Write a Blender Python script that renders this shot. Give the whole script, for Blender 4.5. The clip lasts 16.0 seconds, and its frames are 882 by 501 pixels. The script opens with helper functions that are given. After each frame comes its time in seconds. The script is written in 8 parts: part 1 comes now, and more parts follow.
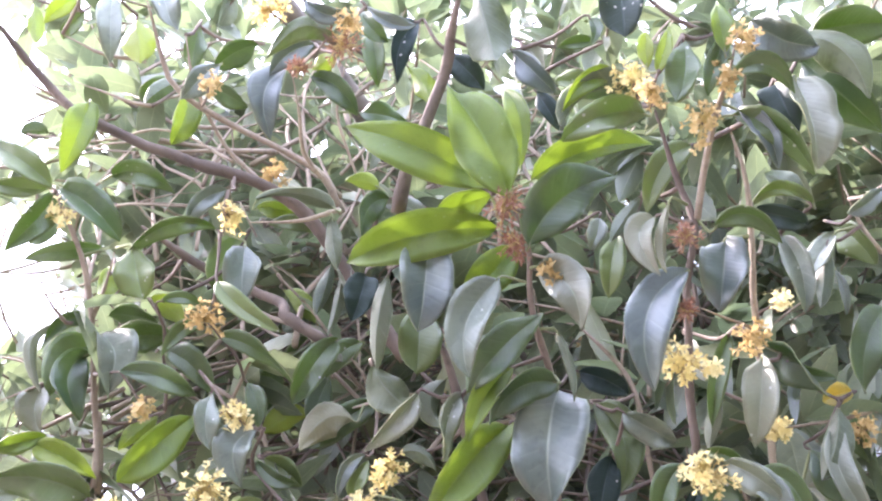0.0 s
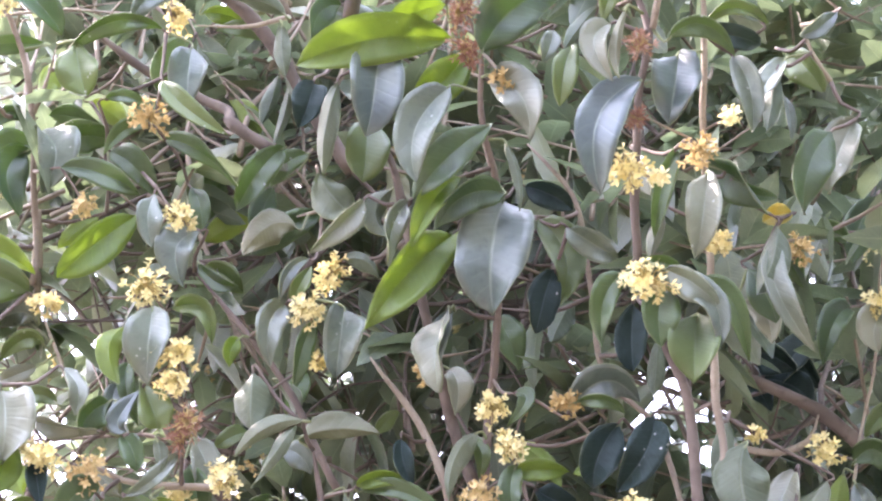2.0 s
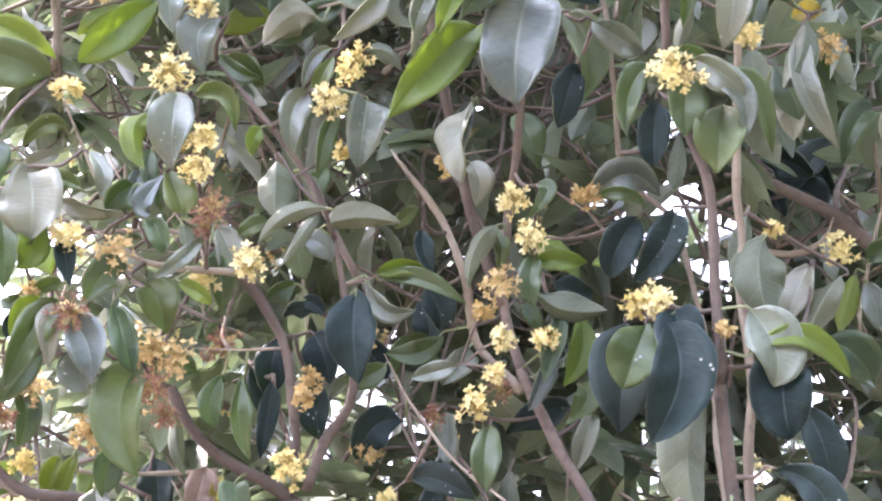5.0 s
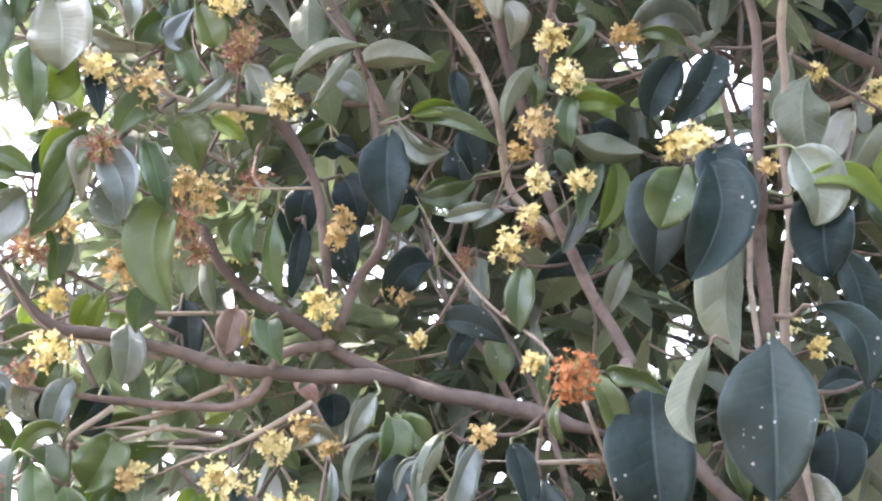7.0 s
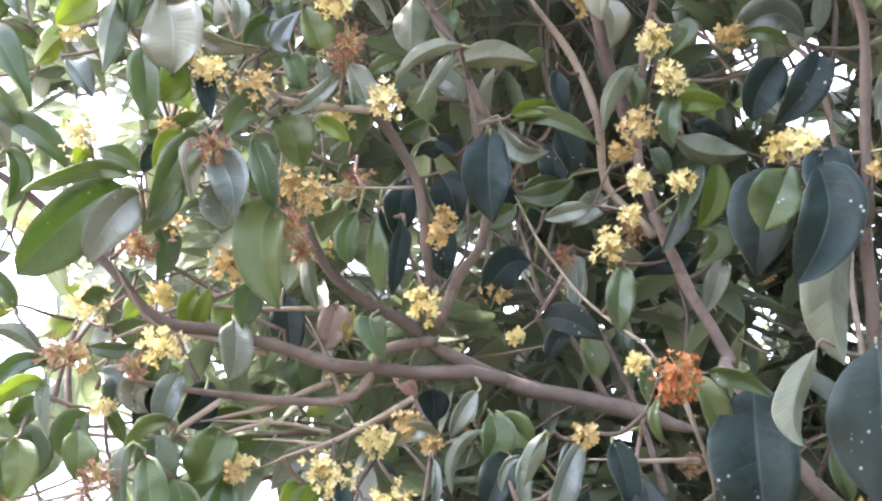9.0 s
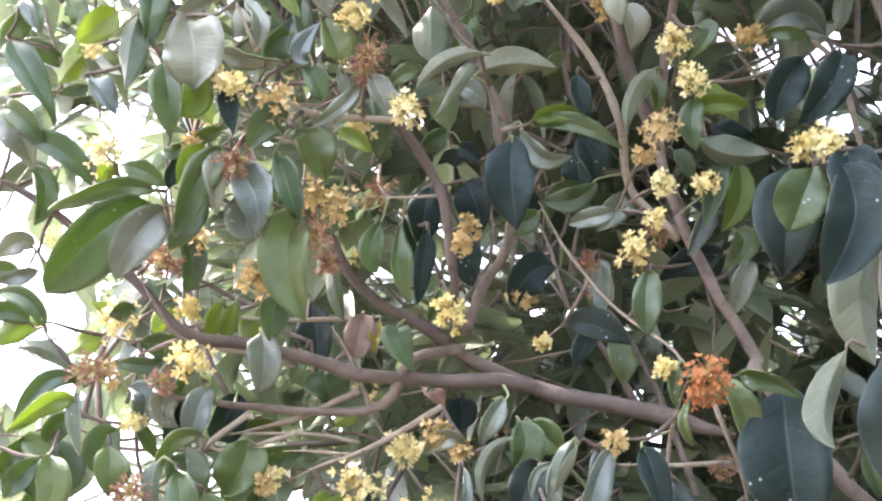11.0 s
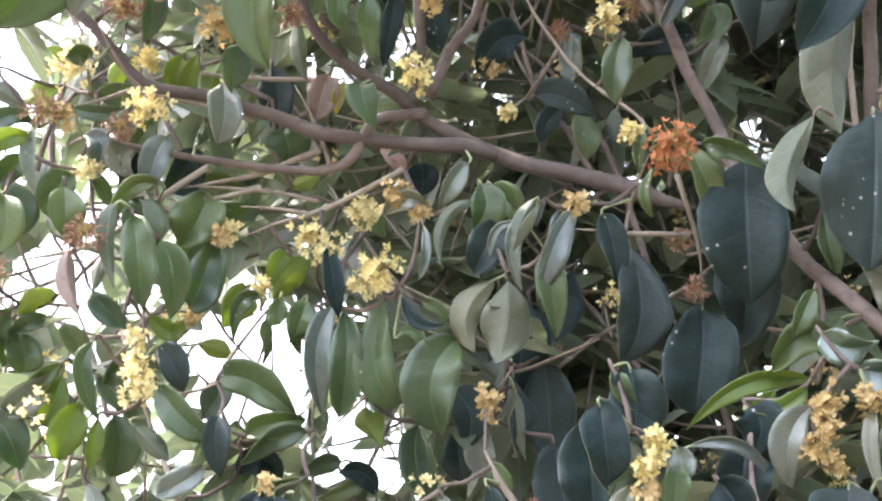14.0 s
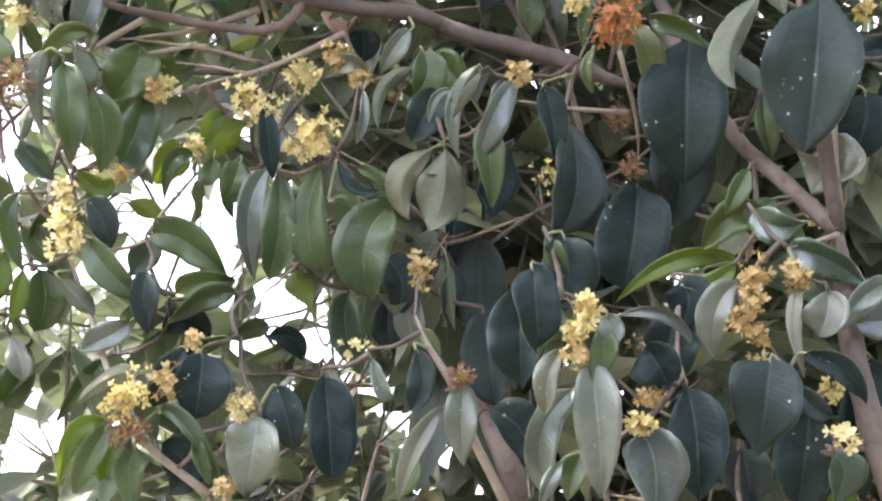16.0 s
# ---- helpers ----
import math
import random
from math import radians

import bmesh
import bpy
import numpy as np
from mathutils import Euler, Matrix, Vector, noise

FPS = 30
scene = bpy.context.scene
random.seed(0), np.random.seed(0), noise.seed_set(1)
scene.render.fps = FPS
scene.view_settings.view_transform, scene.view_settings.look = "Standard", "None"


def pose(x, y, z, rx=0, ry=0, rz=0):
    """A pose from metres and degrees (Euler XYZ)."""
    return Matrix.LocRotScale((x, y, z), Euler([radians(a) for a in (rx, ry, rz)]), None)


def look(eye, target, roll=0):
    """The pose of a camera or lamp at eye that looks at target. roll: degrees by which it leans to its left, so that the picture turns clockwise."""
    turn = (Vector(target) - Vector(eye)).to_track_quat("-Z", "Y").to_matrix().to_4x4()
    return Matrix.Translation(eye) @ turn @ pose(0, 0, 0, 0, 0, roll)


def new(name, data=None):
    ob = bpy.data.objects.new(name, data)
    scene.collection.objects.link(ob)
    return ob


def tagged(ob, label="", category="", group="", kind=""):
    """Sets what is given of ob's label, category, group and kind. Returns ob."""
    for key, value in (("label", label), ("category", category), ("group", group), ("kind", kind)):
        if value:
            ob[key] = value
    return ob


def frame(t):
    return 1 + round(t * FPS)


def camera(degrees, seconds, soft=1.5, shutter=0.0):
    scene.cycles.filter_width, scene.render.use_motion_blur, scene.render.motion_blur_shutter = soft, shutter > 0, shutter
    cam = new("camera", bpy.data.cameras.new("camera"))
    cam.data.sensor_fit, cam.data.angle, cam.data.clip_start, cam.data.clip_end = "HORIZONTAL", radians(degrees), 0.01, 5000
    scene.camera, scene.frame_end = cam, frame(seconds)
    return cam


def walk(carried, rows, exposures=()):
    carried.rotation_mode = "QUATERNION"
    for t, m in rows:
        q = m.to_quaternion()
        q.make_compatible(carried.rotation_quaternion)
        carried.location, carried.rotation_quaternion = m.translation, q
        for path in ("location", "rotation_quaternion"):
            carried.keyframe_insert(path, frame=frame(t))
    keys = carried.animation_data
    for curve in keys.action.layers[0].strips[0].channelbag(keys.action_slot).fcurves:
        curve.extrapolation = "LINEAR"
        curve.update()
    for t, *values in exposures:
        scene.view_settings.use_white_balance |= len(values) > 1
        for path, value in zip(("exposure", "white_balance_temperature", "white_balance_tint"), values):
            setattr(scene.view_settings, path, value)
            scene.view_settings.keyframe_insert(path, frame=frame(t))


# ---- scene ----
cam = camera(39.7, 16.0, soft=2.25)
METRES, EYE, TILT, LEAN, TURN = 0.33, 1.5, 45.0, 0.0, 0.0
ROWS = [
    (0.0, 0.0, 0.0, 0.0, 0.0, 0.0, 0.0),
    (0.5, -0.0248, 0.0108, -0.0567, -1.08, -1.58, -0.73),
    (1.0, -0.0169, 0.0094, -0.1015, -1.68, -2.97, -1.44),
    (1.5, -0.01, 0.0087, -0.129, -2.39, -4.69, -2.02),
    (2.0, -0.0195, 0.0022, -0.1523, -2.75, -6.05, -2.47),
    (2.5, -0.0011, -0.0023, -0.1671, -2.81, -7.29, -2.75),
    (3.0, 0.0073, -0.01, -0.1597, -2.8, -8.08, -3.01),
    (3.5, -0.0147, -0.0142, -0.186, -2.74, -9.77, -3.23),
    (6.0, -0.0799, -0.0191, -0.3175, -2.35, -16.12, -3.63),
    (6.5, -0.0899, -0.0165, -0.363, -2.23, -17.55, -3.8),
    (7.0, -0.1304, -0.0209, -0.3835, -2.12, -18.99, -4.14),
    (7.5, -0.1758, -0.0238, -0.3668, -1.39, -19.77, -4.46),
    (8.0, -0.2075, -0.0208, -0.3455, -0.71, -19.98, -4.44),
    (8.5, -0.2453, -0.0301, -0.337, 0.1, -20.2, -4.03),
    (11.0, -0.2457, -0.0276, -0.311, 1.01, -20.27, -1.85),
    (11.5, -0.2676, -0.0389, -0.3279, 1.53, -20.53, -1.54),
    (12.0, -0.2752, -0.0575, -0.4053, 1.84, -22.72, -1.58),
    (12.5, -0.2805, -0.0615, -0.4212, 2.49, -24.09, -1.5),
    (13.0, -0.2662, -0.0628, -0.4414, 2.0, -25.05, -2.08),
    (13.5, -0.26, -0.0762, -0.4805, 0.99, -26.84, -3.58),
    (14.0, -0.2641, -0.0802, -0.5123, 0.01, -27.35, -5.33),
    (14.5, -0.2564, -0.0888, -0.5402, -1.08, -28.56, -7.13),
    (15.0, -0.2654, -0.0886, -0.5577, -1.7, -29.46, -8.2),
    (15.5, -0.2785, -0.095, -0.5777, -1.5, -30.54, -8.63),
    (16.0, -0.2708, -0.1089, -0.5958, -1.65, -31.58, -9.23),
]
EXPOSURES = [(0.0, 2.37, 6250, 29), (1.0, 2.48, 6260, 29), (3.5, 2.53, 6300, 29), (8.5, 2.32, 6450, 22), (11.5, 2.27, 6500, 20), (13.5, 2.12, 6540, 19), (16.0, 1.83, 6720, 20)]
walk(cam, [(t, pose(0, 0, EYE, TILT, LEAN, TURN) @ pose(METRES * x, METRES * y, METRES * z, 90 + pitch, roll, yaw)) for t, x, y, z, yaw, pitch, roll in ROWS], EXPOSURES)

# ---- light: bright hazy sky, sun high on the left behind the crown ----
SUN_AZ, SUN_EL = radians(-74), radians(50)
world = bpy.data.worlds.new("hazy_sky")
scene.world = world
world.use_nodes = True
wn, wl = world.node_tree.nodes, world.node_tree.links
sky = wn.new("ShaderNodeTexSky")
sky.sky_type, sky.sun_disc = "NISHITA", False
sky.sun_elevation, sky.sun_rotation = SUN_EL, SUN_AZ
sky.dust_density, sky.air_density, sky.ozone_density = 4.0, 1.0, 1.0
haze = wn.new("ShaderNodeMix")
haze.data_type = "RGBA"
haze.inputs[0].default_value = 0.5
haze.inputs[7].default_value = (9.4, 10.6, 12.4, 1)
wl.new(sky.outputs[0], haze.inputs[6])
wl.new(haze.outputs[2], wn["Background"].inputs[0])
wn["Background"].inputs[1].default_value = 0.195
sun_data = bpy.data.lights.new("sun", "SUN")
sun_data.energy, sun_data.angle, sun_data.color = 4.2, radians(1.5), (1.0, 0.93, 0.83)
sun = new("sun", sun_data)
sun_dir = Vector((math.sin(SUN_AZ) * math.cos(SUN_EL), math.cos(SUN_AZ) * math.cos(SUN_EL), math.sin(SUN_EL)))
sun.matrix_world = look(sun_dir * 30, (0, 0, 0))


# ---- materials ----
def shader(name):
    m = bpy.data.materials.new(name)
    m.use_nodes = True
    return m, m.node_tree.nodes, m.node_tree.links


def math_node(n, l, op, a, b=None):
    q = n.new("ShaderNodeMath")
    q.operation = op
    for i, v in enumerate((a, b)):
        if v is None:
            continue
        if isinstance(v, (int, float)):
            q.inputs[i].default_value = v
        else:
            l.new(v, q.inputs[i])
    return q.outputs[0]


def mix_node(n, l, fac, a, b):
    q = n.new("ShaderNodeMix")
    q.data_type = "RGBA"
    for i, v in ((0, fac), (6, a), (7, b)):
        if isinstance(v, (int, float, tuple)):
            q.inputs[i].default_value = v if i == 0 else (*v, 1)
        else:
            l.new(v, q.inputs[i])
    return q.outputs[2]


def ramp(n, l, src, lo, hi):
    q = n.new("ShaderNodeMapRange")
    q.inputs[1].default_value, q.inputs[2].default_value = lo, hi
    q.interpolation_type = "SMOOTHSTEP"
    l.new(src, q.inputs[0])
    return q.outputs[0]


def noise_node(n, l, scale, detail=3, vec=None):
    q = n.new("ShaderNodeTexNoise")
    q.inputs["Scale"].default_value, q.inputs["Detail"].default_value = scale, detail
    if vec is None:
        vec = n.new("ShaderNodeTexCoord").outputs["Object"]
    l.new(vec, q.inputs["Vector"])
    return q.outputs["Fac"]


def leaf_material(name, dark, light, glow, rough, through_part, dust, per_island=False, vein=0.35, gloss=0.75):
    """Leathery leaf: midrib and side veins from the leaf's own UV, colour spread between leaves, pale specks of dust."""
    m, n, l = shader(name)
    bsdf, out = n["Principled BSDF"], n["Material Output"]
    uv = n.new("ShaderNodeSeparateXYZ")
    l.new(n.new("ShaderNodeTexCoord").outputs["UV"], uv.inputs[0])
    across = math_node(n, l, "ABSOLUTE", math_node(n, l, "SUBTRACT", uv.outputs[0], 0.5))
    midrib = math_node(n, l, "SUBTRACT", 1.0, ramp(n, l, across, 0.012, 0.03))
    wave = math_node(n, l, "SINE", math_node(n, l, "MULTIPLY", math_node(n, l, "SUBTRACT", uv.outputs[1], math_node(n, l, "MULTIPLY", across, 0.30)), 52.0))
    veins = math_node(n, l, "MULTIPLY", ramp(n, l, wave, 0.8, 1.0), ramp(n, l, noise_node(n, l, 45, 2), 0.35, 0.7))
    if per_island:
        rnd = n.new("ShaderNodeNewGeometry").outputs["Random Per Island"]
    else:
        rnd = n.new("ShaderNodeObjectInfo").outputs["Random"]
    grain = noise_node(n, l, 60, 4)
    blotch = noise_node(n, l, 22, 2)
    col = mix_node(n, l, rnd, dark, light)
    col = mix_node(n, l, math_node(n, l, "MULTIPLY", ramp(n, l, blotch, 0.4, 0.7), 0.55), col, light)
    col = mix_node(n, l, math_node(n, l, "MULTIPLY", ramp(n, l, noise_node(n, l, 170, 4), 0.5, 0.72), 0.4), col, tuple(c * 0.45 for c in dark))
    warm = math_node(n, l, "FRACT", math_node(n, l, "MULTIPLY", rnd, 7.31))
    warm = math_node(n, l, "MULTIPLY", ramp(n, l, warm, 0.5, 1.0), math_node(n, l, "ADD", 0.25, math_node(n, l, "MULTIPLY", blotch, 0.9)))
    col = mix_node(n, l, warm, col, (light[0] * 1.75, light[1] * 1.42, light[2] * 1.4))
    pale = tuple(min(1, c * 1.9 + 0.05) for c in light)
    col = mix_node(n, l, math_node(n, l, "MULTIPLY", midrib, 0.4), col, pale)
    col = mix_node(n, l, math_node(n, l, "MULTIPLY", veins, vein * 0.3), col, pale)
    margin = ramp(n, l, across, 0.462, 0.492)
    col = mix_node(n, l, math_node(n, l, "MULTIPLY", margin, 0.5), col, pale)
    if dust:
        vor = n.new("ShaderNodeTexVoronoi")
        vor.inputs["Scale"].default_value = 130
        l.new(n.new("ShaderNodeTexCoord").outputs["Object"], vor.inputs["Vector"])
        spot = math_node(n, l, "SUBTRACT", 1.0, ramp(n, l, vor.outputs["Distance"], 0.10, 0.2))
        few = math_node(n, l, "GREATER_THAN", noise_node(n, l, 30, 1), 0.6)
        spots = math_node(n, l, "MULTIPLY", math_node(n, l, "MULTIPLY", spot, few), math_node(n, l, "MULTIPLY", math_node(n, l, "GREATER_THAN", rnd, 0.45), dust))
        col = mix_node(n, l, spots, col, (0.55, 0.56, 0.5))
    l.new(col, bsdf.inputs["Base Color"])
    l.new(math_node(n, l, "ADD", math_node(n, l, "MULTIPLY", grain, 0.25), rough - 0.12), bsdf.inputs["Roughness"])
    bsdf.inputs["Specular IOR Level"].default_value = gloss * 1.3
    bsdf.inputs["Coat Weight"].default_value, bsdf.inputs["Coat Roughness"].default_value = gloss * 0.9, rough - 0.10
    relief = math_node(n, l, "ADD", math_node(n, l, "MULTIPLY", veins, -0.3), math_node(n, l, "MULTIPLY", midrib, -1.0))
    relief = math_node(n, l, "ADD", relief, math_node(n, l, "ADD", math_node(n, l, "MULTIPLY", grain, 1.3), math_node(n, l, "MULTIPLY", noise_node(n, l, 55, 1), 5.0)))
    relief = math_node(n, l, "ADD", relief, math_node(n, l, "MULTIPLY", math_node(n, l, "COSINE", math_node(n, l, "MULTIPLY", wave, 1.5)), 0.15))
    bump = n.new("ShaderNodeBump")
    bump.inputs["Strength"].default_value, bump.inputs["Distance"].default_value = 0.5, 0.001
    l.new(relief, bump.inputs["Height"])
    l.new(bump.outputs[0], bsdf.inputs["Normal"])
    tr = n.new("ShaderNodeBsdfTranslucent")
    l.new(mix_node(n, l, math_node(n, l, "MULTIPLY", midrib, 0.5), glow, pale), tr.inputs["Color"])
    mx = n.new("ShaderNodeMixShader")
    mx.inputs[0].default_value = through_part
    l.new(bsdf.outputs[0], mx.inputs[1])
    l.new(tr.outputs[0], mx.inputs[2])
    l.new(mx.outputs[0], out.inputs["Surface"])
    return m


def plain_material(name, dark, light, rough, scale=40, bump_depth=0.001, through_part=0.0, stretch=1.0):
    m, n, l = shader(name)
    bsdf, out = n["Principled BSDF"], n["Material Output"]
    big, fine = noise_node(n, l, scale * 0.3, 3), noise_node(n, l, scale * 2, 5)
    fac = math_node(n, l, "ADD", math_node(n, l, "MULTIPLY", big, 0.8), math_node(n, l, "MULTIPLY", n.new("ShaderNodeObjectInfo").outputs["Random"], 0.25))
    col = mix_node(n, l, ramp(n, l, fac, 0.3, 0.8), dark, light)
    col = mix_node(n, l, math_node(n, l, "MULTIPLY", ramp(n, l, fine, 0.5, 0.75), 0.5), col, tuple(c * 0.45 for c in dark))
    l.new(col, bsdf.inputs["Base Color"])
    bsdf.inputs["Roughness"].default_value = rough
    bump = n.new("ShaderNodeBump")
    bump.inputs["Strength"].default_value, bump.inputs["Distance"].default_value = 0.6, bump_depth
    l.new(fine, bump.inputs["Height"])
    l.new(bump.outputs[0], bsdf.inputs["Normal"])
    if through_part:
        tr = n.new("ShaderNodeBsdfTranslucent")
        l.new(col, tr.inputs["Color"])
        mx = n.new("ShaderNodeMixShader")
        mx.inputs[0].default_value = through_part
        l.new(bsdf.outputs[0], mx.inputs[1])
        l.new(tr.outputs[0], mx.inputs[2])
        l.new(mx.outputs[0], out.inputs["Surface"])
    return m


MATURE_TOP = leaf_material("mature_leaf_top", (0.036, 0.068, 0.040), (0.088, 0.136, 0.040), (0.32, 0.54, 0.10), 0.48, 0.25, 0.8, gloss=0.5)
MATURE_UNDER = leaf_material("mature_leaf_underside", (0.07, 0.10, 0.068), (0.125, 0.145, 0.088), (0.36, 0.50, 0.14), 0.55, 0.15, 0.0, vein=0.6, gloss=0.35)
YOUNG_TOP = leaf_material("young_leaf_top", (0.085, 0.145, 0.026), (0.135, 0.195, 0.036), (0.54, 0.68, 0.14), 0.5, 0.38, 0.25, gloss=0.35)
YOUNG_UNDER = leaf_material("young_leaf_underside", (0.13, 0.19, 0.045), (0.19, 0.255, 0.06), (0.52, 0.64, 0.18), 0.5, 0.40, 0.0, vein=0.6, gloss=0.35)
# old leaves: darker green of their own, plus crown shade put into the colour
OLD_SHADED_TOP = leaf_material("old_shaded_leaf_top", (0.012, 0.026, 0.028), (0.028, 0.047, 0.043), (0.18, 0.32, 0.10), 0.55, 0.08, 0.8, gloss=0.13)
# sky sheen on leaf tops, put into a pale grey-blue base; dust specks on it
SKY_SHEEN_TOP = leaf_material("sky_sheen_leaf_top", (0.052, 0.082, 0.086), (0.15, 0.185, 0.125), (0.30, 0.44, 0.16), 0.5, 0.12, 0.7)
SHINY_TOP = leaf_material("shiny_leaf_top", (0.03, 0.075, 0.05), (0.055, 0.11, 0.06), (0.25, 0.45, 0.12), 0.3, 0.15, 0.3, gloss=1.0)
WITHERED_TOP = leaf_material("withered_leaf", (0.16, 0.10, 0.075), (0.34, 0.25, 0.20), (0.4, 0.25, 0.14), 0.7, 0.15, 0.0)
YELLOWED_TOP = leaf_material("yellowed_leaf_top", (0.34, 0.30, 0.06), (0.42, 0.38, 0.09), (0.8, 0.65, 0.1), 0.45, 0.4, 0.3)
RIM = plain_material("leaf_rim", (0.25, 0.29, 0.15), (0.40, 0.44, 0.25), 0.6, through_part=0.3)
CROWN = leaf_material("crown_leaf", (0.046, 0.072, 0.066), (0.135, 0.165, 0.08), (0.28, 0.37, 0.19), 0.45, 0.25, 0.0, per_island=True)
BARK = plain_material("bark", (0.10, 0.077, 0.064), (0.25, 0.195, 0.16), 0.85, 60, 0.0018)
TWIG_BARK = plain_material("twig_bark", (0.23, 0.18, 0.135), (0.42, 0.355, 0.27), 0.75, 80, 0.0008)
TRUNK_BARK = plain_material("trunk_bark", (0.14, 0.12, 0.10), (0.28, 0.25, 0.22), 0.9, 25, 0.006)
PETAL = {
    "fresh": plain_material("fresh_petal", (0.80, 0.67, 0.27), (0.90, 0.83, 0.49), 0.55, 90, 0.0003, 0.35),
    "fading": plain_material("fading_petal", (0.55, 0.40, 0.17), (0.70, 0.55, 0.28), 0.6, 90, 0.0003, 0.3),
    "amber": plain_material("amber_petal", (0.40, 0.145, 0.05), (0.58, 0.25, 0.10), 0.65, 90, 0.0003, 0.25),
    "spent": plain_material("spent_calyx", (0.28, 0.135, 0.09), (0.42, 0.26, 0.17), 0.7, 90, 0.0003, 0.15),
}
STALK = plain_material("flower_stalk", (0.50, 0.36, 0.14), (0.58, 0.48, 0.2), 0.7, 90, 0.0003)
GROUND = plain_material("dark_soil", (0.08, 0.072, 0.06), (0.16, 0.145, 0.12), 0.95, 4, 0.02)
WALL = plain_material("shade_wall_render", (0.09, 0.09, 0.085), (0.17, 0.165, 0.155), 0.9, 6, 0.004)
MATURE, YOUNG, YELLOWED = (MATURE_TOP, MATURE_UNDER, RIM), (YOUNG_TOP, YOUNG_UNDER, RIM), (YELLOWED_TOP, YELLOWED_TOP, RIM)
OLD_SHADED = (OLD_SHADED_TOP, MATURE_UNDER, RIM)
SHINY = (SHINY_TOP, MATURE_UNDER, RIM)
SKY_SHEEN, WITHERED = (SKY_SHEEN_TOP, MATURE_UNDER, RIM), (WITHERED_TOP, WITHERED_TOP, WITHERED_TOP)


# ---- builders ----
rng = random.Random(11)
STEM_POINTS = {}


def mesh_object(name, verts, faces, materials, slots=None, uvs=None, parent=None):
    me = bpy.data.meshes.new(name)
    me.from_pydata([tuple(v) for v in verts], [], faces)
    for m in materials:
        me.materials.append(m)
    if slots is not None:
        me.polygons.foreach_set("material_index", slots)
    me.polygons.foreach_set("use_smooth", [True] * len(faces))
    if uvs is not None:
        layer = me.uv_layers.new(name="UVMap")
        idx = np.empty(len(me.loops), dtype=np.int32)
        me.loops.foreach_get("vertex_index", idx)
        layer.data.foreach_set("uv", np.asarray(uvs, dtype=np.float32)[idx].ravel())
    me.update()
    ob = new(name, me)
    if parent is not None:
        ob.parent = parent
        ob.matrix_parent_inverse = Matrix.Translation(-parent.location)
    return ob


def branch(label, base):
    """A branch of the tree: an Empty at its foot that carries wood, leaves and flowers."""
    e = new("osmanthus_branch")
    e.empty_display_size = 0.02
    e.location = base
    STEM_POINTS[e.name] = []
    return tagged(e, label, "branch", "branches of the osmanthus tree")


def smooth_line(points, step):
    """Catmull-Rom line through points, with the fraction of the way at each place."""
    p = [Vector(q) for q in points]
    p = [p[0] * 2 - p[1]] + p + [p[-1] * 2 - p[-2]]
    line = []
    for i in range(1, len(p) - 2):
        n = max(2, int((p[i + 1] - p[i]).length / step))
        for k in range(n):
            u = k / n
            line.append(0.5 * ((2 * p[i]) + (p[i + 1] - p[i - 1]) * u + (2 * p[i - 1] - 5 * p[i] + 4 * p[i + 1] - p[i + 2]) * u * u
                               + (3 * p[i] - p[i - 1] - 3 * p[i + 1] + p[i + 2]) * u ** 3))
    line.append(p[-2])
    return line


def tube(line, radii, sides=8):
    """Verts and faces of a round tube along line, closed at both ends."""
    verts, faces = [], []
    side = None
    for i, c in enumerate(line):
        d = (line[min(i + 1, len(line) - 1)] - line[max(i - 1, 0)]).normalized()
        if side is None:
            side = d.orthogonal().normalized()
        side = (side - d * side.dot(d)).normalized()
        up = d.cross(side)
        for k in range(sides):
            a = 2 * math.pi * k / sides
            verts.append(c + (side * math.cos(a) + up * math.sin(a)) * radii[i])
    for i in range(len(line) - 1):
        for k in range(sides):
            k2 = (k + 1) % sides
            faces.append((i * sides + k, i * sides + k2, (i + 1) * sides + k2, (i + 1) * sides + k))
    faces.append(tuple(range(sides))[::-1])
    faces.append(tuple((len(line) - 1) * sides + k for k in range(sides)))
    return verts, faces


def stem(b, name, r0, r1, *points):
    """A woody piece from its tip (radius r0) to its foot (radius r1), with swollen nodes."""
    line = smooth_line(points, 0.012)
    n = len(line) - 1
    radii = []
    for i, c in enumerate(line):
        r = r0 + (r1 - r0) * i / n
        swell = 1 + 0.16 * max(0, math.sin(i * 0.75 + r0 * 9000)) ** 6 + 0.10 * noise.noise(c * 60)
        radii.append(r * swell * min(1.0, 0.3 + 0.2 * i))
        jitter = Vector((noise.noise(c * 25), noise.noise(c * 25 + Vector((7, 0, 0))), noise.noise(c * 25 + Vector((0, 9, 0)))))
        line[i] = c + jitter * 0.0022
    verts, faces = tube(line, radii, 10)
    ob = mesh_object(name, verts, faces, [TWIG_BARK if r1 < (0.0026 if name == "bough" else 0.0046) else BARK], parent=b)
    STEM_POINTS[b.name].extend(line)
    return ob


def nearest_wood(b, p):
    pts = STEM_POINTS[b.name]
    return min(pts, key=lambda q: (q - p).length_squared) if pts else None


LEAF_LABEL = {
    "shiny_leaf_top": "wet-looking glossy green leaf", "young_leaf_top": "bright yellow-green young leaf", "old_shaded_leaf_top": "old blue-green leaf, darkened further by shade put into its colour", "sky_sheen_leaf_top": "dust-specked grey-green leaf with sky sheen put into its colour",
    "withered_leaf": "dry withered brown leaf", "yellowed_leaf_top": "small yellowed leaf",
}


LEAF_COLUMNS = (-1.0, -0.7, -0.38, -0.07, 0.0, 0.07, 0.38, 0.7, 1.0)


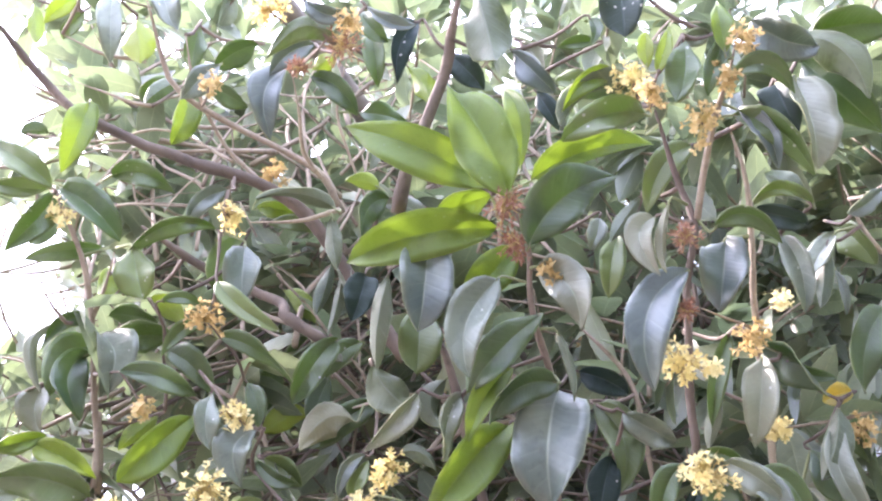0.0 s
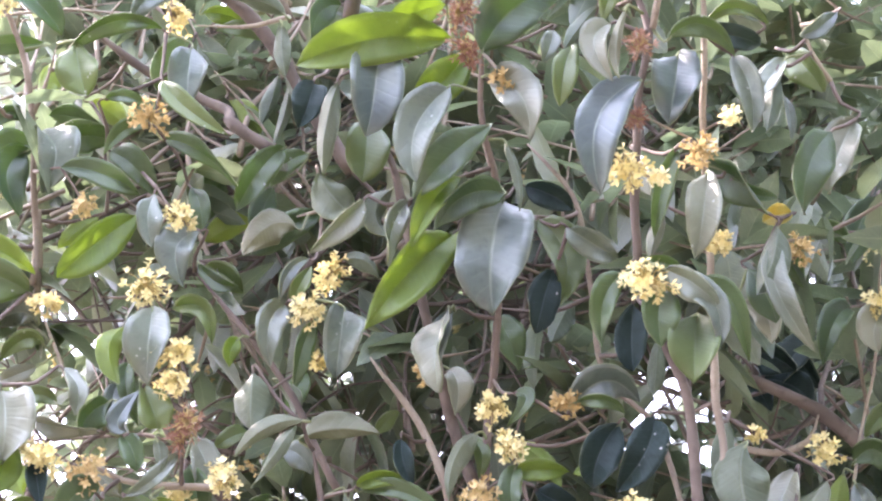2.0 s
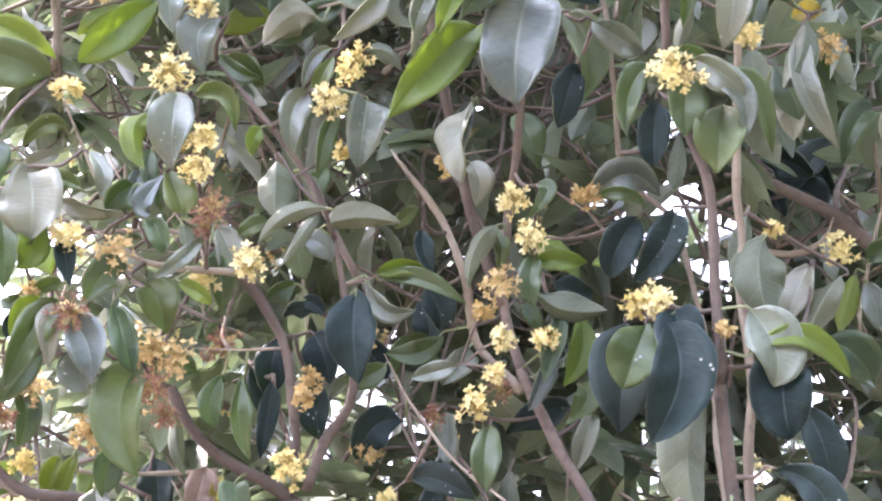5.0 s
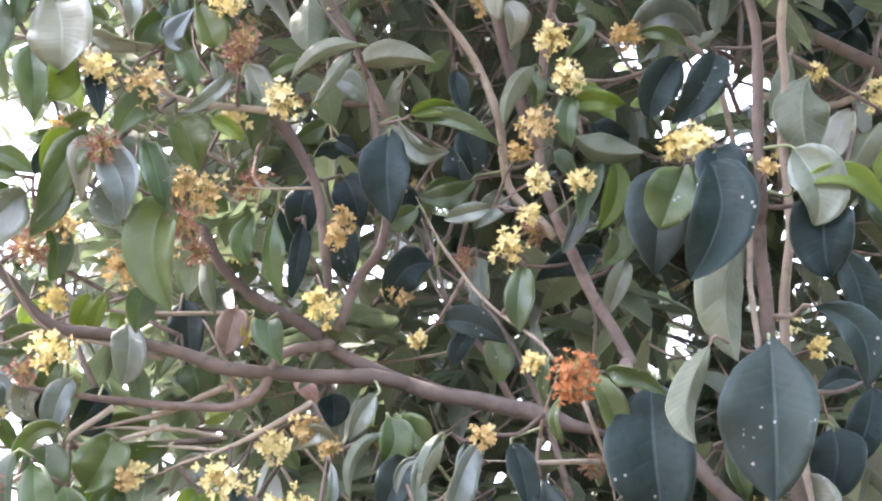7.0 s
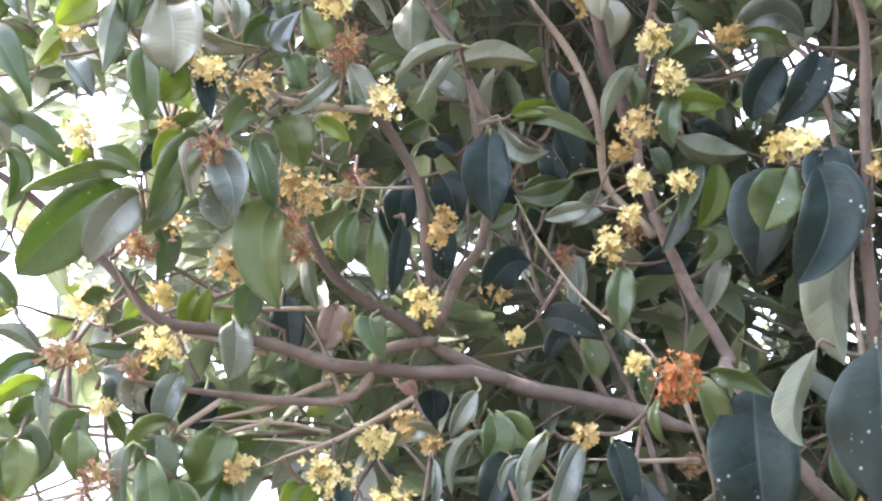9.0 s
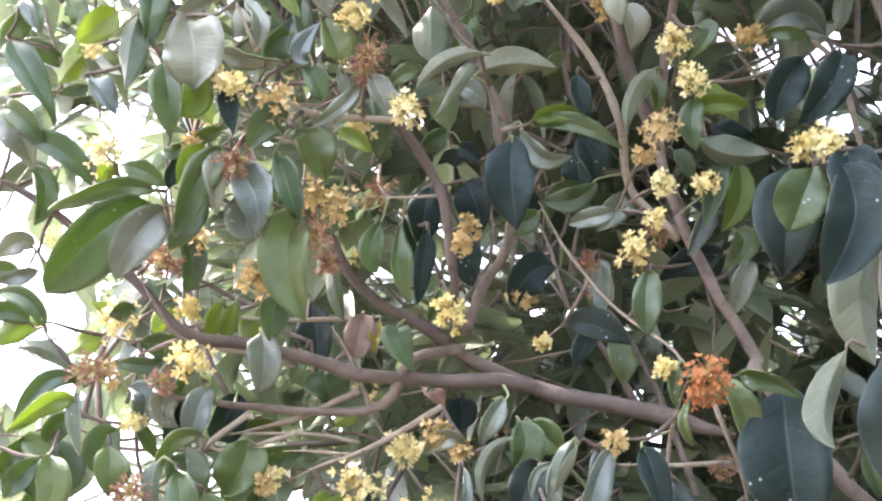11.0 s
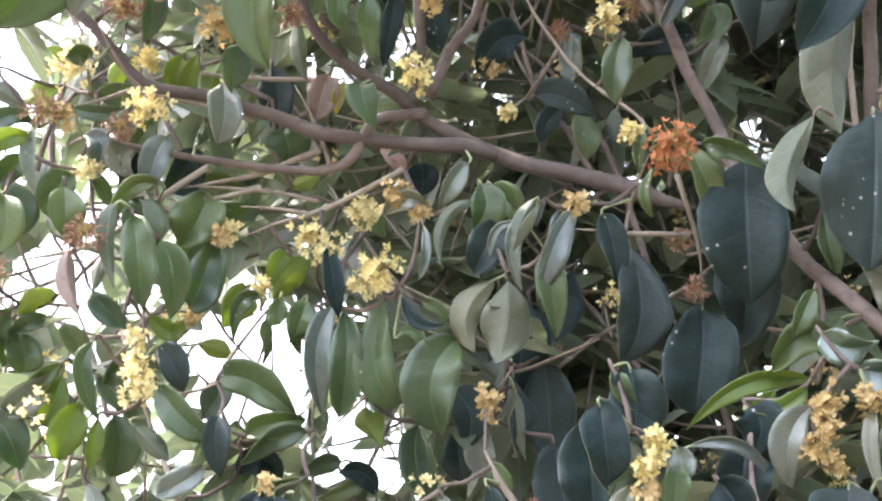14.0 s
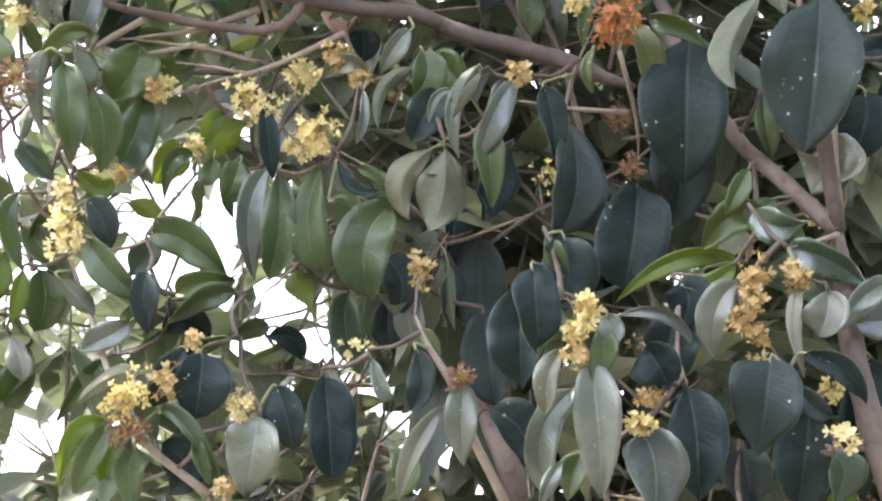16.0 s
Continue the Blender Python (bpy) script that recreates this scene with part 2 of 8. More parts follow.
def leaf(b, base, mid, tip, normal, width, fold, materials=MATURE):
    """A leaf on its stalk: upper and under skin with a rim between, folded along the midrib, bowed through mid, wavy at the edge."""
    B, M, T, N = Vector(base), Vector(mid), Vector(tip), Vector(normal)
    C = 2 * M - 0.5 * (B + T)
    rows, cols = 12, len(LEAF_COLUMNS) - 1
    length = (T - B).length
    thick = 0.0005
    ph, wavy = rng.uniform(0, 6.3), rng.uniform(0.05, 0.16) * width
    twist = rng.uniform(-0.8, 0.8)
    low, high, curl = rng.uniform(0.58, 0.95), rng.uniform(0.70, 1.06), rng.uniform(-0.1, 0.12)
    crest = (low / (low + high)) ** low * (high / (low + high)) ** high
    sickle = rng.uniform(-0.035, 0.035) * length
    recurve = rng.uniform(-0.02, 0.08) * length
    top, under, uvs = [], [], []
    for i in range(rows + 1):
        s = i / rows
        c = B * (1 - s) ** 2 + C * 2 * s * (1 - s) + T * s * s
        d = ((C - B) * (1 - s) + (T - C) * s).normalized()
        nn = (N - d * N.dot(d)).normalized()
        nn = (Matrix.Rotation(twist * (s - 0.4), 3, d) @ nn).normalized()
        side = d.cross(nn)
        body = s ** low * (1 - s) ** high / crest
        half = max(0.02, body) * width / 2
        for j in range(cols + 1):
            u = LEAF_COLUMNS[j]
            lift = abs(u) ** 1.05 * half * math.sin(fold) - curl * half * u ** 4 + wavy * abs(u) ** 2 * math.sin(s * 9 + ph + (1.7 if u > 0 else 0))
            lift -= recurve * max(0.0, (s - 0.55) / 0.45) ** 2
            lift += 0.034 * width * abs(u) ** 1.5 * math.sin(s * 21 + ph * 3 + (2.1 if u > 0 else 0)) * body
            lift += 0.035 * width * noise.noise(Vector((s * 5 + ph, u * 2, ph)))
            p = c + side * (u * half * math.cos(fold * 0.8) + sickle * math.sin(math.pi * s) * u * u) + nn * lift
            top.append(p + nn * thick)
            under.append(p - nn * thick)
            uvs.append((0.5 + 0.5 * u, s))
    n1 = len(top)
    verts, faces, slots = top + under, [], []
    w = cols + 1
    for i in range(rows):
        for j in range(cols):
            a = i * w + j
            faces.append((a, a + 1, a + w + 1, a + w))
            slots.append(0)
            faces.append((n1 + a, n1 + a + w, n1 + a + w + 1, n1 + a + 1))
            slots.append(1)
        for j, flip in ((0, False), (cols, True)):
            a = i * w + j
            q = (a, a + w, n1 + a + w, n1 + a)
            faces.append(q[::-1] if flip else q)
            slots.append(2)
    ob_uvs = uvs + uvs
    # stalk back to the wood
    foot = nearest_wood(b, B)
    reach = (foot - B).length if foot is not None else 0.01
    back = (B - C).normalized()
    if foot is None or reach < 0.004:
        foot = B + back * 0.008
    if reach <= 0.03:
        line = smooth_line([B + (C - B).normalized() * 0.004, B + back * min(0.004, reach * 0.3), foot], 0.004)
        tv, tf = tube(line, [0.0009 + 0.0006 * k / len(line) for k in range(len(line))], 6)
        off = len(verts)
        verts += tv
        faces += [tuple(off + k for k in q) for q in tf]
        slots += [2] * len(tf)
        ob_uvs += [(0.2, 0.5)] * len(tv)
    ob = mesh_object("leaf", verts, faces, list(materials), slots, ob_uvs, b)
    if LEAF_LABEL.get(materials[0].name):
        ob["label"] = LEAF_LABEL[materials[0].name]
    if reach > 0.03:
        sag = (B + foot) / 2 + Vector((rng.uniform(-1, 1), rng.uniform(0, 1), rng.uniform(-1, 0.3))) * reach * 0.1
        line = smooth_line([B, B + back * min(0.008, reach * 0.2), sag, foot], 0.008)
        tv, tf = tube(line, [0.0010 + 0.0012 * k / len(line) for k in range(len(line))], 6)
        mesh_object("twig", tv, tf, [BARK], parent=b)
        STEM_POINTS[b.name].extend(line)
    return ob


def floret_mesh(tone, k):
    """One flower: four cupped petals round a throat (spent ones: a bare calyx with curled lobes)."""
    r = random.Random(k * 7 + len(tone))
    verts, faces = [], []
    size = {"fresh": 0.0040, "fading": 0.0036, "amber": 0.0033, "spent": 0.0032}[tone]
    for p in range(4):
        a = p * math.pi / 2 + r.uniform(-0.2, 0.2)
        cup = r.uniform(0.15, 0.8) + (0.5 if tone == "spent" else 0)
        d, t = Vector((math.cos(a), math.sin(a), 0)), Vector((-math.sin(a), math.cos(a), 0))
        wide = 0.36 if tone != "spent" else 0.2
        ring = [(0.05, 0.10), (0.45, wide), (0.85, wide * 0.95), (1.05, 0.1)]
        o = len(verts)
        for s, w in ring:
            h = math.sin(cup) * s * s
            for sgn in (-1, 0, 1):
                verts.append((d * s * math.cos(cup * 0.6) + t * w * sgn + Vector((0, 0, h + 0.08 * abs(sgn)))) * size)
        for i in range(3):
            for j in range(2):
                q = o + i * 3 + j
                faces.append((q, q + 3, q + 4, q + 1))
    o = len(verts)
    for z, w in ((0.12, 0.16), (-0.5, 0.10)):
        for j in range(5):
            a = j * 2 * math.pi / 5
            verts.append(Vector((math.cos(a) * w, math.sin(a) * w, z)) * size)
    for j in range(5):
        faces.append((o + j, o + 5 + j, o + 5 + (j + 1) % 5, o + (j + 1) % 5))
    faces.append(tuple(o + j for j in range(5)))
    return verts, faces


FLORETS = {}
for tone in PETAL:
    for k in range(5):
        v, fc = floret_mesh(tone, k)
        me = bpy.data.meshes.new("floret")
        me.from_pydata([tuple(q) for q in v], [], fc)
        me.materials.append(PETAL[tone])
        me.polygons.foreach_set("use_smooth", [True] * len(fc))
        FLORETS.setdefault(tone, []).append((me, v, fc))
CLUSTER_LABEL = {"fresh": "cluster of fresh pale-yellow flowers", "fading": "cluster of fading orange flowers", "amber": "withering amber-orange flower cluster", "spent": "spent reddish-brown flower cluster"}


def blossom(b, centre, radius, tone):
    """A flower cluster: thin stalks from the node, flowers in a loose uneven ball; the outer flowers are pieces of their own."""
    c = Vector(centre)
    foot = nearest_wood(b, c)
    heart = c + (foot - c) * 0.25 if foot is not None and (foot - c).length < radius * 3 else c + Vector((0, 0.3, 0.5)) * radius
    count = int((10 + 1900 * radius) * {"amber": 2.8, "spent": 1.7}.get(tone, 1.25))
    axis = Vector((rng.uniform(-1, 1), rng.uniform(-1, 1), rng.uniform(-1, 1))).normalized()
    verts, faces, slots, loose = [], [], [], []
    for k in range(count):
        d = Vector((rng.gauss(0, 1), rng.gauss(0, 1) - 0.3, rng.gauss(0, 1))).normalized()
        d += axis * d.dot(axis) * rng.uniform(0.0, 0.5)
        at = heart + d * radius * rng.uniform(0.3, 0.9 if tone == "amber" else 1.02)
        turn = (d + Vector((rng.uniform(-0.6, 0.6), rng.uniform(-0.8, 0.3), rng.uniform(-0.6, 0.6)))).to_track_quat("Z", "Y").to_matrix().to_4x4()
        sc = rng.uniform(0.75, 1.2)
        m = Matrix.Translation(at) @ turn @ Matrix.Diagonal((sc, sc, sc, 1))
        me, fv, ff = FLORETS[tone][k % 5]
        if k < 9:
            loose.append((me, m))
        else:
            o = len(verts)
            verts += [m @ q for q in fv]
            faces += [tuple(o + i for i in q) for q in ff]
            slots += [0] * len(ff)
        tv, tf = tube(smooth_line([heart + d * radius * 0.08, heart + d * radius * 0.4 + Vector((0, 0, 0.15 * radius)), at - (turn @ Vector((0, 0, 0.002)))], 0.006), [0.0004] * 99, 4)
        o = len(verts)
        verts += tv
        faces += [tuple(o + i for i in q) for q in tf]
        slots += [1] * len(tf)
    if foot is not None and (foot - heart).length > 0.003:
        gap = (foot - heart).length
        tv, tf = tube(smooth_line([heart, (heart + foot) / 2 + Vector((0, 0.1, 0.1)) * gap, foot], 0.008), [0.0011] * 199, 6)
        o = len(verts)
        verts += tv
        faces += [tuple(o + i for i in q) for q in tf]
        slots += [2] * len(tf)
    cl = mesh_object("blossom", verts, faces, [PETAL[tone], STALK, BARK], slots, parent=b)
    cl["label"] = CLUSTER_LABEL[tone]
    for me, m in loose:
        fl = new("floret", me)
        fl.parent = cl
        fl.matrix_parent_inverse = Matrix.Translation(-b.location)
        fl.matrix_basis = m
    return cl


# ---- ground: one sheet to the horizon ----
gv, gf = [], []
N_RINGS, N_SPOKES = 24, 48
for i in range(N_RINGS):
    rad = 0.6 * 1.42 ** i
    for k in range(N_SPOKES):
        a = 2 * math.pi * k / N_SPOKES
        x, y = rad * math.cos(a), rad * math.sin(a)
        gv.append((x, y, 0.03 * noise.noise(Vector((x * 0.7, y * 0.7, 0))) if rad < 60 else 0.0))
for i in range(N_RINGS - 1):
    for k in range(N_SPOKES):
        k2 = (k + 1) % N_SPOKES
        gf.append((i * N_SPOKES + k, (i + 1) * N_SPOKES + k, (i + 1) * N_SPOKES + k2, i * N_SPOKES + k2))
gf.append(tuple(range(N_SPOKES)))
tagged(mesh_object("ground", gv, gf, [GROUND]), "dark bare soil with leaf litter under the tree", "ground", kind="structure")

# ---- a plain unseen wall, added behind the path to block low sky light ----
wv = [(x, y, z) for x in (-7.0, 7.0) for y in (-2.75, -2.5) for z in (-0.1, 2.7)]
wf = [(0, 1, 3, 2), (4, 6, 7, 5), (0, 4, 5, 1), (2, 3, 7, 6), (1, 5, 7, 3), (0, 2, 6, 4)]
wall = mesh_object("wall_south", wv, wf, [WALL])
wall.data.polygons.foreach_set("use_smooth", [False] * len(wf))
tagged(wall, "plain dark-grey wall added out of view to block low light", "wall", kind="structure")

# ---- the tree: trunk, limbs and the crown behind the near branches ----
TREE_FOOT = Vector((0.95, 1.55, 0.0))
tree = new("osmanthus_tree")
tree.location = TREE_FOOT
tagged(tree, "evergreen osmanthus tree with a dense dark-green crown", "tree")


def limb(name, r0, r1, *points):
    line = smooth_line(points, 0.05)
    n = len(line) - 1
    radii = [(r0 + (r1 - r0) * i / n) * (1 + 0.12 * noise.noise(c * 9)) for i, c in enumerate(line)]
    v, fcs = tube(line, radii, 14)
    return mesh_object(name, v, fcs, [TRUNK_BARK], parent=tree)


limb("trunk", 0.030, 0.085, (0.56, 1.12, 1.12), (0.66, 1.25, 0.95), (0.80, 1.42, 0.6), (0.92, 1.53, 0.25), (0.95, 1.55, -0.05))
limb("limb", 0.012, 0.05, (-0.5, 2.1, 2.5), (0.0, 1.9, 1.9), (0.5, 1.65, 1.2), (0.86, 1.48, 0.45))
limb("limb", 0.012, 0.05, (0.9, 1.9, 3.0), (0.85, 1.8, 2.2), (0.88, 1.62, 1.3), (0.9, 1.5, 0.35))
limb("limb", 0.010, 0.04, (-0.9, 1.7, 1.6), (-0.3, 1.75, 1.25), (0.4, 1.65, 0.85), (0.88, 1.5, 0.35))

limb("limb", 0.010, 0.035, (-0.35, 0.55, 2.75), (-0.1, 1.0, 2.75), (0.2, 1.45, 2.5), (0.55, 1.72, 1.9), (0.84, 1.6, 0.95))
limb("limb", 0.010, 0.030, (0.9, 0.7, 2.95), (0.95, 1.15, 2.7), (0.95, 1.5, 2.1), (0.9, 1.58, 1.3))

# holes in the crown where the sky comes through: azimuth, elevation and half-angle in degrees, as cones that widen
# upwards and outwards from a place under the tree
HOLES_HIGH = [
    (-25.2, 41.0, 2.4),
    (-26.0, 43.1, 1.8),
    (-29.6, 48.8, 1.2),
    (-25.9, 48.2, 0.7),
]
HOLES_LOW = [
    (-21.3, 23.2, 1.6),
    (-19.3, 22.7, 1.4),
    (-19.7, 19.4, 1.4),
    (-16.9, 13.5, 1.1),
    (-14.2, 15.8, 0.7),
    (-23.9, 28.1, 1.8),
    (-22.9, 24.8, 2.1),
    (-22.2, 21.1, 2.1),
    (-19.5, 22.3, 1.3),
    (-16.0, 15.1, 1.4),
    (-20.1, 12.1, 1.4),
    (-19.5, 8.7, 1.4),
    (-6.1, 10.6, 2.1),
    (-7.3, 12.3, 1.1),
    (-5.2, 13.1, 2.2),
    (-8.2, 12.2, 1.3),
    (-3.9, 12.8, 1.4),
    (-1.3, 9.7, 1.2),
    (1.0, 7.6, 1.3),
    (3.4, 5.5, 1.1),
    (7.2, 3.8, 1.0),
    (-13.8, 19.4, 1.1),
    (-12.1, 10.0, 1.2),
    (-6.6, 15.3, 1.1),
    (-11.0, 1.7, 1.1),
    (-1.8, 7.6, 0.7),
    (5.3, 2.6, 1.1),
    (-2.2, 4.2, 0.9),
    (9.7, 2.5, 0.5),
    (18.2, 35.5, 1.1),
    (17.6, 33.5, 0.8),
    (15.9, 37.0, 0.8),
    (24.8, 31.1, 0.4),
    (20.8, 33.6, 1.0),
    (20.6, 31.4, 0.6),
    (16.8, 35.1, 0.6),
    (10.6, 17.9, 0.35),
    (12.0, 17.5, 0.30),
    (9.5, 12.9, 0.30),
    (17.5, 12.4, 0.35),
    (18.4, 12.2, 0.25),
    (17.7, 12.9, 0.35),
    (10.2, 18.3, 0.40),
    (9.1, 13.8, 0.30),
    (12.0, 17.6, 0.30),
    (10.4, 16.2, 0.25),
    (7.8, 11.8, 0.30),
    (21.0, 25.8, 0.30),
    (19.4, 20.9, 0.40),
    (16.0, 25.2, 0.25),
]
UNDER_HIGH, UNDER_LOW = Vector((-0.005, 0.015, 1.475)), Vector((-0.085, 0.105, 1.353))


def open_sky(p):
    for foot, holes in ((UNDER_HIGH, HOLES_HIGH), (UNDER_LOW, HOLES_LOW)):
        d = p - foot
        az, el = math.degrees(math.atan2(d.x, d.y)), math.degrees(math.atan2(d.z, math.hypot(d.x, d.y)))
        if any(math.hypot((az - a) * math.cos(radians(e)), el - e) < r for a, e, r in holes):
            return True
    return False


LEAF_ROWS = [(0.0, 0.05), (0.18, 0.62), (0.42, 1.0), (0.68, 0.82), (0.88, 0.4), (1.0, 0.03)]


def crown_leaf(verts, faces, uvs, at, axis, normal, length, width, bow):
    o = len(verts)
    normal = (normal - axis * normal.dot(axis)).normalized()
    side = axis.cross(normal)
    for s, w in LEAF_ROWS:
        c = at + axis * (s * length) - normal * (bow * length * s * s)
        for u in (-1, 0, 1):
            verts.append(c + side * (u * w * width / 2) + normal * (abs(u) * w * width * 0.14))
            uvs.append((0.5 + u * 0.5, s))
    for i in range(len(LEAF_ROWS) - 1):
        for j in range(2):
            a = o + i * 3 + j
            faces.append((a, a + 1, a + 4, a + 3))


def crown_mass(seed, count, x_range, y_range, z_range, keep=lambda p: True, big=1.0):
    """Leafy sprays: a thin twig with leaves set round it, drooping. Returns the leaf mesh and the twig mesh as lists."""
    r = random.Random(seed)
    verts, faces, uvs, tw_v, tw_f = [], [], [], [], []
    made = 0
    tries = 0
    while made < count and tries < count * 30:
        tries += 1
        p = Vector((r.uniform(*x_range), r.uniform(*y_range), r.uniform(*z_range)))
        if not keep(p) or open_sky(p):
            continue
        made += 1
        d = Vector((r.gauss(0, 0.8), r.gauss(-0.2, 0.6), r.gauss(0.15, 0.6))).normalized()
        size = r.uniform(0.14, 0.26) * big
        foot = p - d * size
        line = smooth_line([p, p - d * size * 0.5 + Vector((0, 0, -0.02)), foot], 0.03)
        tv, tf = tube(line, [0.0004 + 0.0016 * math.sin(math.pi * (0.12 + 0.86 * k / (len(line) - 1))) for k in range(len(line))], 5)
        o = len(tw_v)
        tw_v += tv
        tw_f += [tuple(o + i for i in q) for q in tf]
        for k in range(r.randint(7, 10)):
            at = p - d * size * r.uniform(0, 0.8)
            out = Vector((r.gauss(0, 1), r.gauss(-0.15, 1), r.gauss(-0.45, 0.7))).normalized()
            axis = (out + d * 0.35).normalized()
            normal = Vector((r.gauss(0, 0.5), r.gauss(-0.3, 0.5), 1.0))
            if open_sky(at + axis * 0.05) or open_sky(at + axis * 0.1):
                continue
            crown_leaf(verts, faces, uvs, at, axis, normal, r.uniform(0.075, 0.125) * big, r.uniform(0.030, 0.046) * big, r.uniform(0.0, 0.35))
    return verts, faces, uvs, tw_v, tw_f


CROWN_HEART, CROWN_HALF = Vector((0.3, 1.55, 2.35)), Vector((1.35, 1.4, 1.75))
OVERHEAD_SHADE_HALF = Vector((1.55, 1.8, 1.75))
RIGHT_SHADE_HEART, RIGHT_SHADE_HALF = Vector((1.25, 0.3, 2.2)), Vector((0.75, 1.0, 1.3))
SIDE_HEART, SIDE_HALF = Vector((-0.85, 2.2, 1.95)), Vector((0.75, 0.65, 1.1))


def inside(p, heart, half):
    d = p - heart
    return (d.x / half.x) ** 2 + (d.y / half.y) ** 2 + (d.z / half.z) ** 2 < 1 + 0.25 * noise.noise(p * 2.5)


def crown_layer(seed, count, xr, yr, zr, big, overhead=False, heart=CROWN_HEART, half=CROWN_HALF):
    """One layer of the rounded crown; an overhead layer stays steeply above the place where one stands, unseen, to cast
    shade.
    """
    keep = lambda p: inside(p, heart, half) and (not overhead or p.z - 1.45 > 1.8 * max(p.y, 0.0))
    lv, lf, lu, tv, tf = crown_mass(seed, count, xr, yr, zr, keep=keep, big=big)
    tagged(mesh_object("foliage", lv, lf, [CROWN], uvs=lu, parent=tree), "dense drooping evergreen leaves", kind="stuff")
    tagged(mesh_object("brushwood", tv, tf, [TWIG_BARK], parent=tree), "thin pale twigs", kind="stuff")


crown_layer(1, 330, (-0.75, 0.9), (1.12, 1.4), (1.0, 2.9), 0.85)
crown_layer(2, 560, (-0.65, 1.1), (1.4, 1.9), (0.8, 3.4), 0.8)
crown_layer(3, 760, (-0.6, 1.7), (1.9, 3.0), (0.6, 4.2), 0.85)
# unseen sprays added overhead to shade the right side
crown_layer(4, 80, (0.25, 1.5), (0.3, 1.1), (2.4, 3.3), 1.0, overhead=True, half=OVERHEAD_SHADE_HALF)
crown_layer(5, 300, (0.05, 1.2), (1.2, 1.7), (0.7, 2.8), 0.85)
crown_layer(6, 180, (-0.55, 0.7), (0.82, 1.1), (2.1, 2.75), 0.75)
crown_layer(7, 130, (-1.7, -0.3), (1.6, 2.9), (0.8, 3.2), 0.9, heart=SIDE_HEART, half=SIDE_HALF)
crown_layer(9, 300, (-0.05, 1.0), (1.15, 1.5), (0.8, 1.75), 0.9)
crown_layer(12, 600, (-0.42, 1.3), (1.45, 2.1), (0.9, 3.3), 1.1)
crown_layer(10, 70, (-0.6, 0.1), (1.1, 1.4), (1.3, 1.8), 0.85)
crown_layer(15, 200, (0.2, 1.1), (1.1, 1.7), (2.7, 3.7), 0.85)
crown_layer(16, 70, (-0.55, -0.2), (0.95, 1.3), (2.4, 3.1), 0.75)
# unseen foliage added at the right to block sky light from there
crown_layer(17, 420, (0.6, 2.0), (-0.6, 0.9), (1.0, 3.3), 1.0, heart=RIGHT_SHADE_HEART, half=RIGHT_SHADE_HALF)
crown_layer(14, 340, (-0.75, 0.4), (1.2, 1.9), (2.5, 4.0), 0.85)


def crown_blossoms(seed, count, xr, yr, zr):
    """Small flower clusters scattered through the inner crown, too many and too far in to pick apart."""
    r = random.Random(seed)
    for tone, share in (("fresh", 0.55), ("fading", 0.45)):
        verts, faces = [], []
        for k in range(int(count * share)):
            c = Vector((r.uniform(*xr), r.uniform(*yr), r.uniform(*zr)))
            if open_sky(c):
                continue
            for j in range(r.randint(6, 14)):
                d = Vector((r.gauss(0, 1), r.gauss(-0.3, 1), r.gauss(0, 1))).normalized()
                m = Matrix.Translation(c + d * r.uniform(0.003, 0.015)) @ d.to_track_quat("Z", "Y").to_matrix().to_4x4()
                me, fv, ff = FLORETS[tone][j % 5]
                o = len(verts)
                verts += [m @ q for q in fv]
                faces += [tuple(o + i for i in q) for q in ff]
        tagged(mesh_object("blossoms", verts, faces, [PETAL[tone]], parent=tree), "scattered small %s flower clusters" % ("pale-yellow" if tone == "fresh" else "tan-orange"), kind="stuff")


crown_blossoms(31, 150, (-0.5, 0.75), (1.0, 1.32), (1.25, 2.6))


def bare_twigs(seed, count, xr, yr, zr, bark=BARK):
    """Long thin bare twigs that cross behind the leaves, each with a side twig or two."""
    r = random.Random(seed)
    verts, faces = [], []

    def grow(p, d, length, thick, forks):
        pts = [p]
        for _ in range(4):
            d = (d + Vector((r.gauss(0, 0.25), abs(r.gauss(0, 0.08)), r.gauss(0.03, 0.25)))).normalized()
            pts.append(pts[-1] + d * length / 4)
        if any(open_sky(q) for q in pts):
            return
        line = smooth_line(pts, 0.035)
        tv, tf = tube(line, [thick * (1 - 0.75 * k / len(line)) for k in range(len(line))], 5)
        o = len(verts)
        verts.extend(tv)
        faces.extend(tuple(o + i for i in q) for q in tf)
        for _ in range(forks):
            at = pts[r.randint(1, 3)]
            grow(at, (d + Vector((r.gauss(0, 0.7), abs(r.gauss(0, 0.3)), r.gauss(0, 0.7)))).normalized(), length * 0.5, thick * 0.55, 0)

    for _ in range(count):
        p = Vector((r.uniform(*xr), r.uniform(*yr), r.uniform(*zr)))
        a = r.gauss(1.2, 0.75)
        grow(p, Vector((math.cos(a) * r.choice((-1, 1)), abs(r.gauss(0, 0.15)), math.sin(a))).normalized(), r.uniform(0.2, 0.45), r.uniform(0.0016, 0.0038), r.randint(1, 3))
    tagged(mesh_object("brushwood", verts, faces, [bark], parent=tree), "bare thin inner twigs", kind="stuff")


bare_twigs(21, 100, (-0.4, 0.55), (1.10, 1.2), (1.25, 2.3))
bare_twigs(22, 110, (-0.5, 0.45), (0.98, 1.1), (2.0, 2.6))
bare_twigs(23, 90, (-0.42, 0.2), (0.86, 1.0), (2.2, 2.62), TWIG_BARK)

# ---- the near branches ----

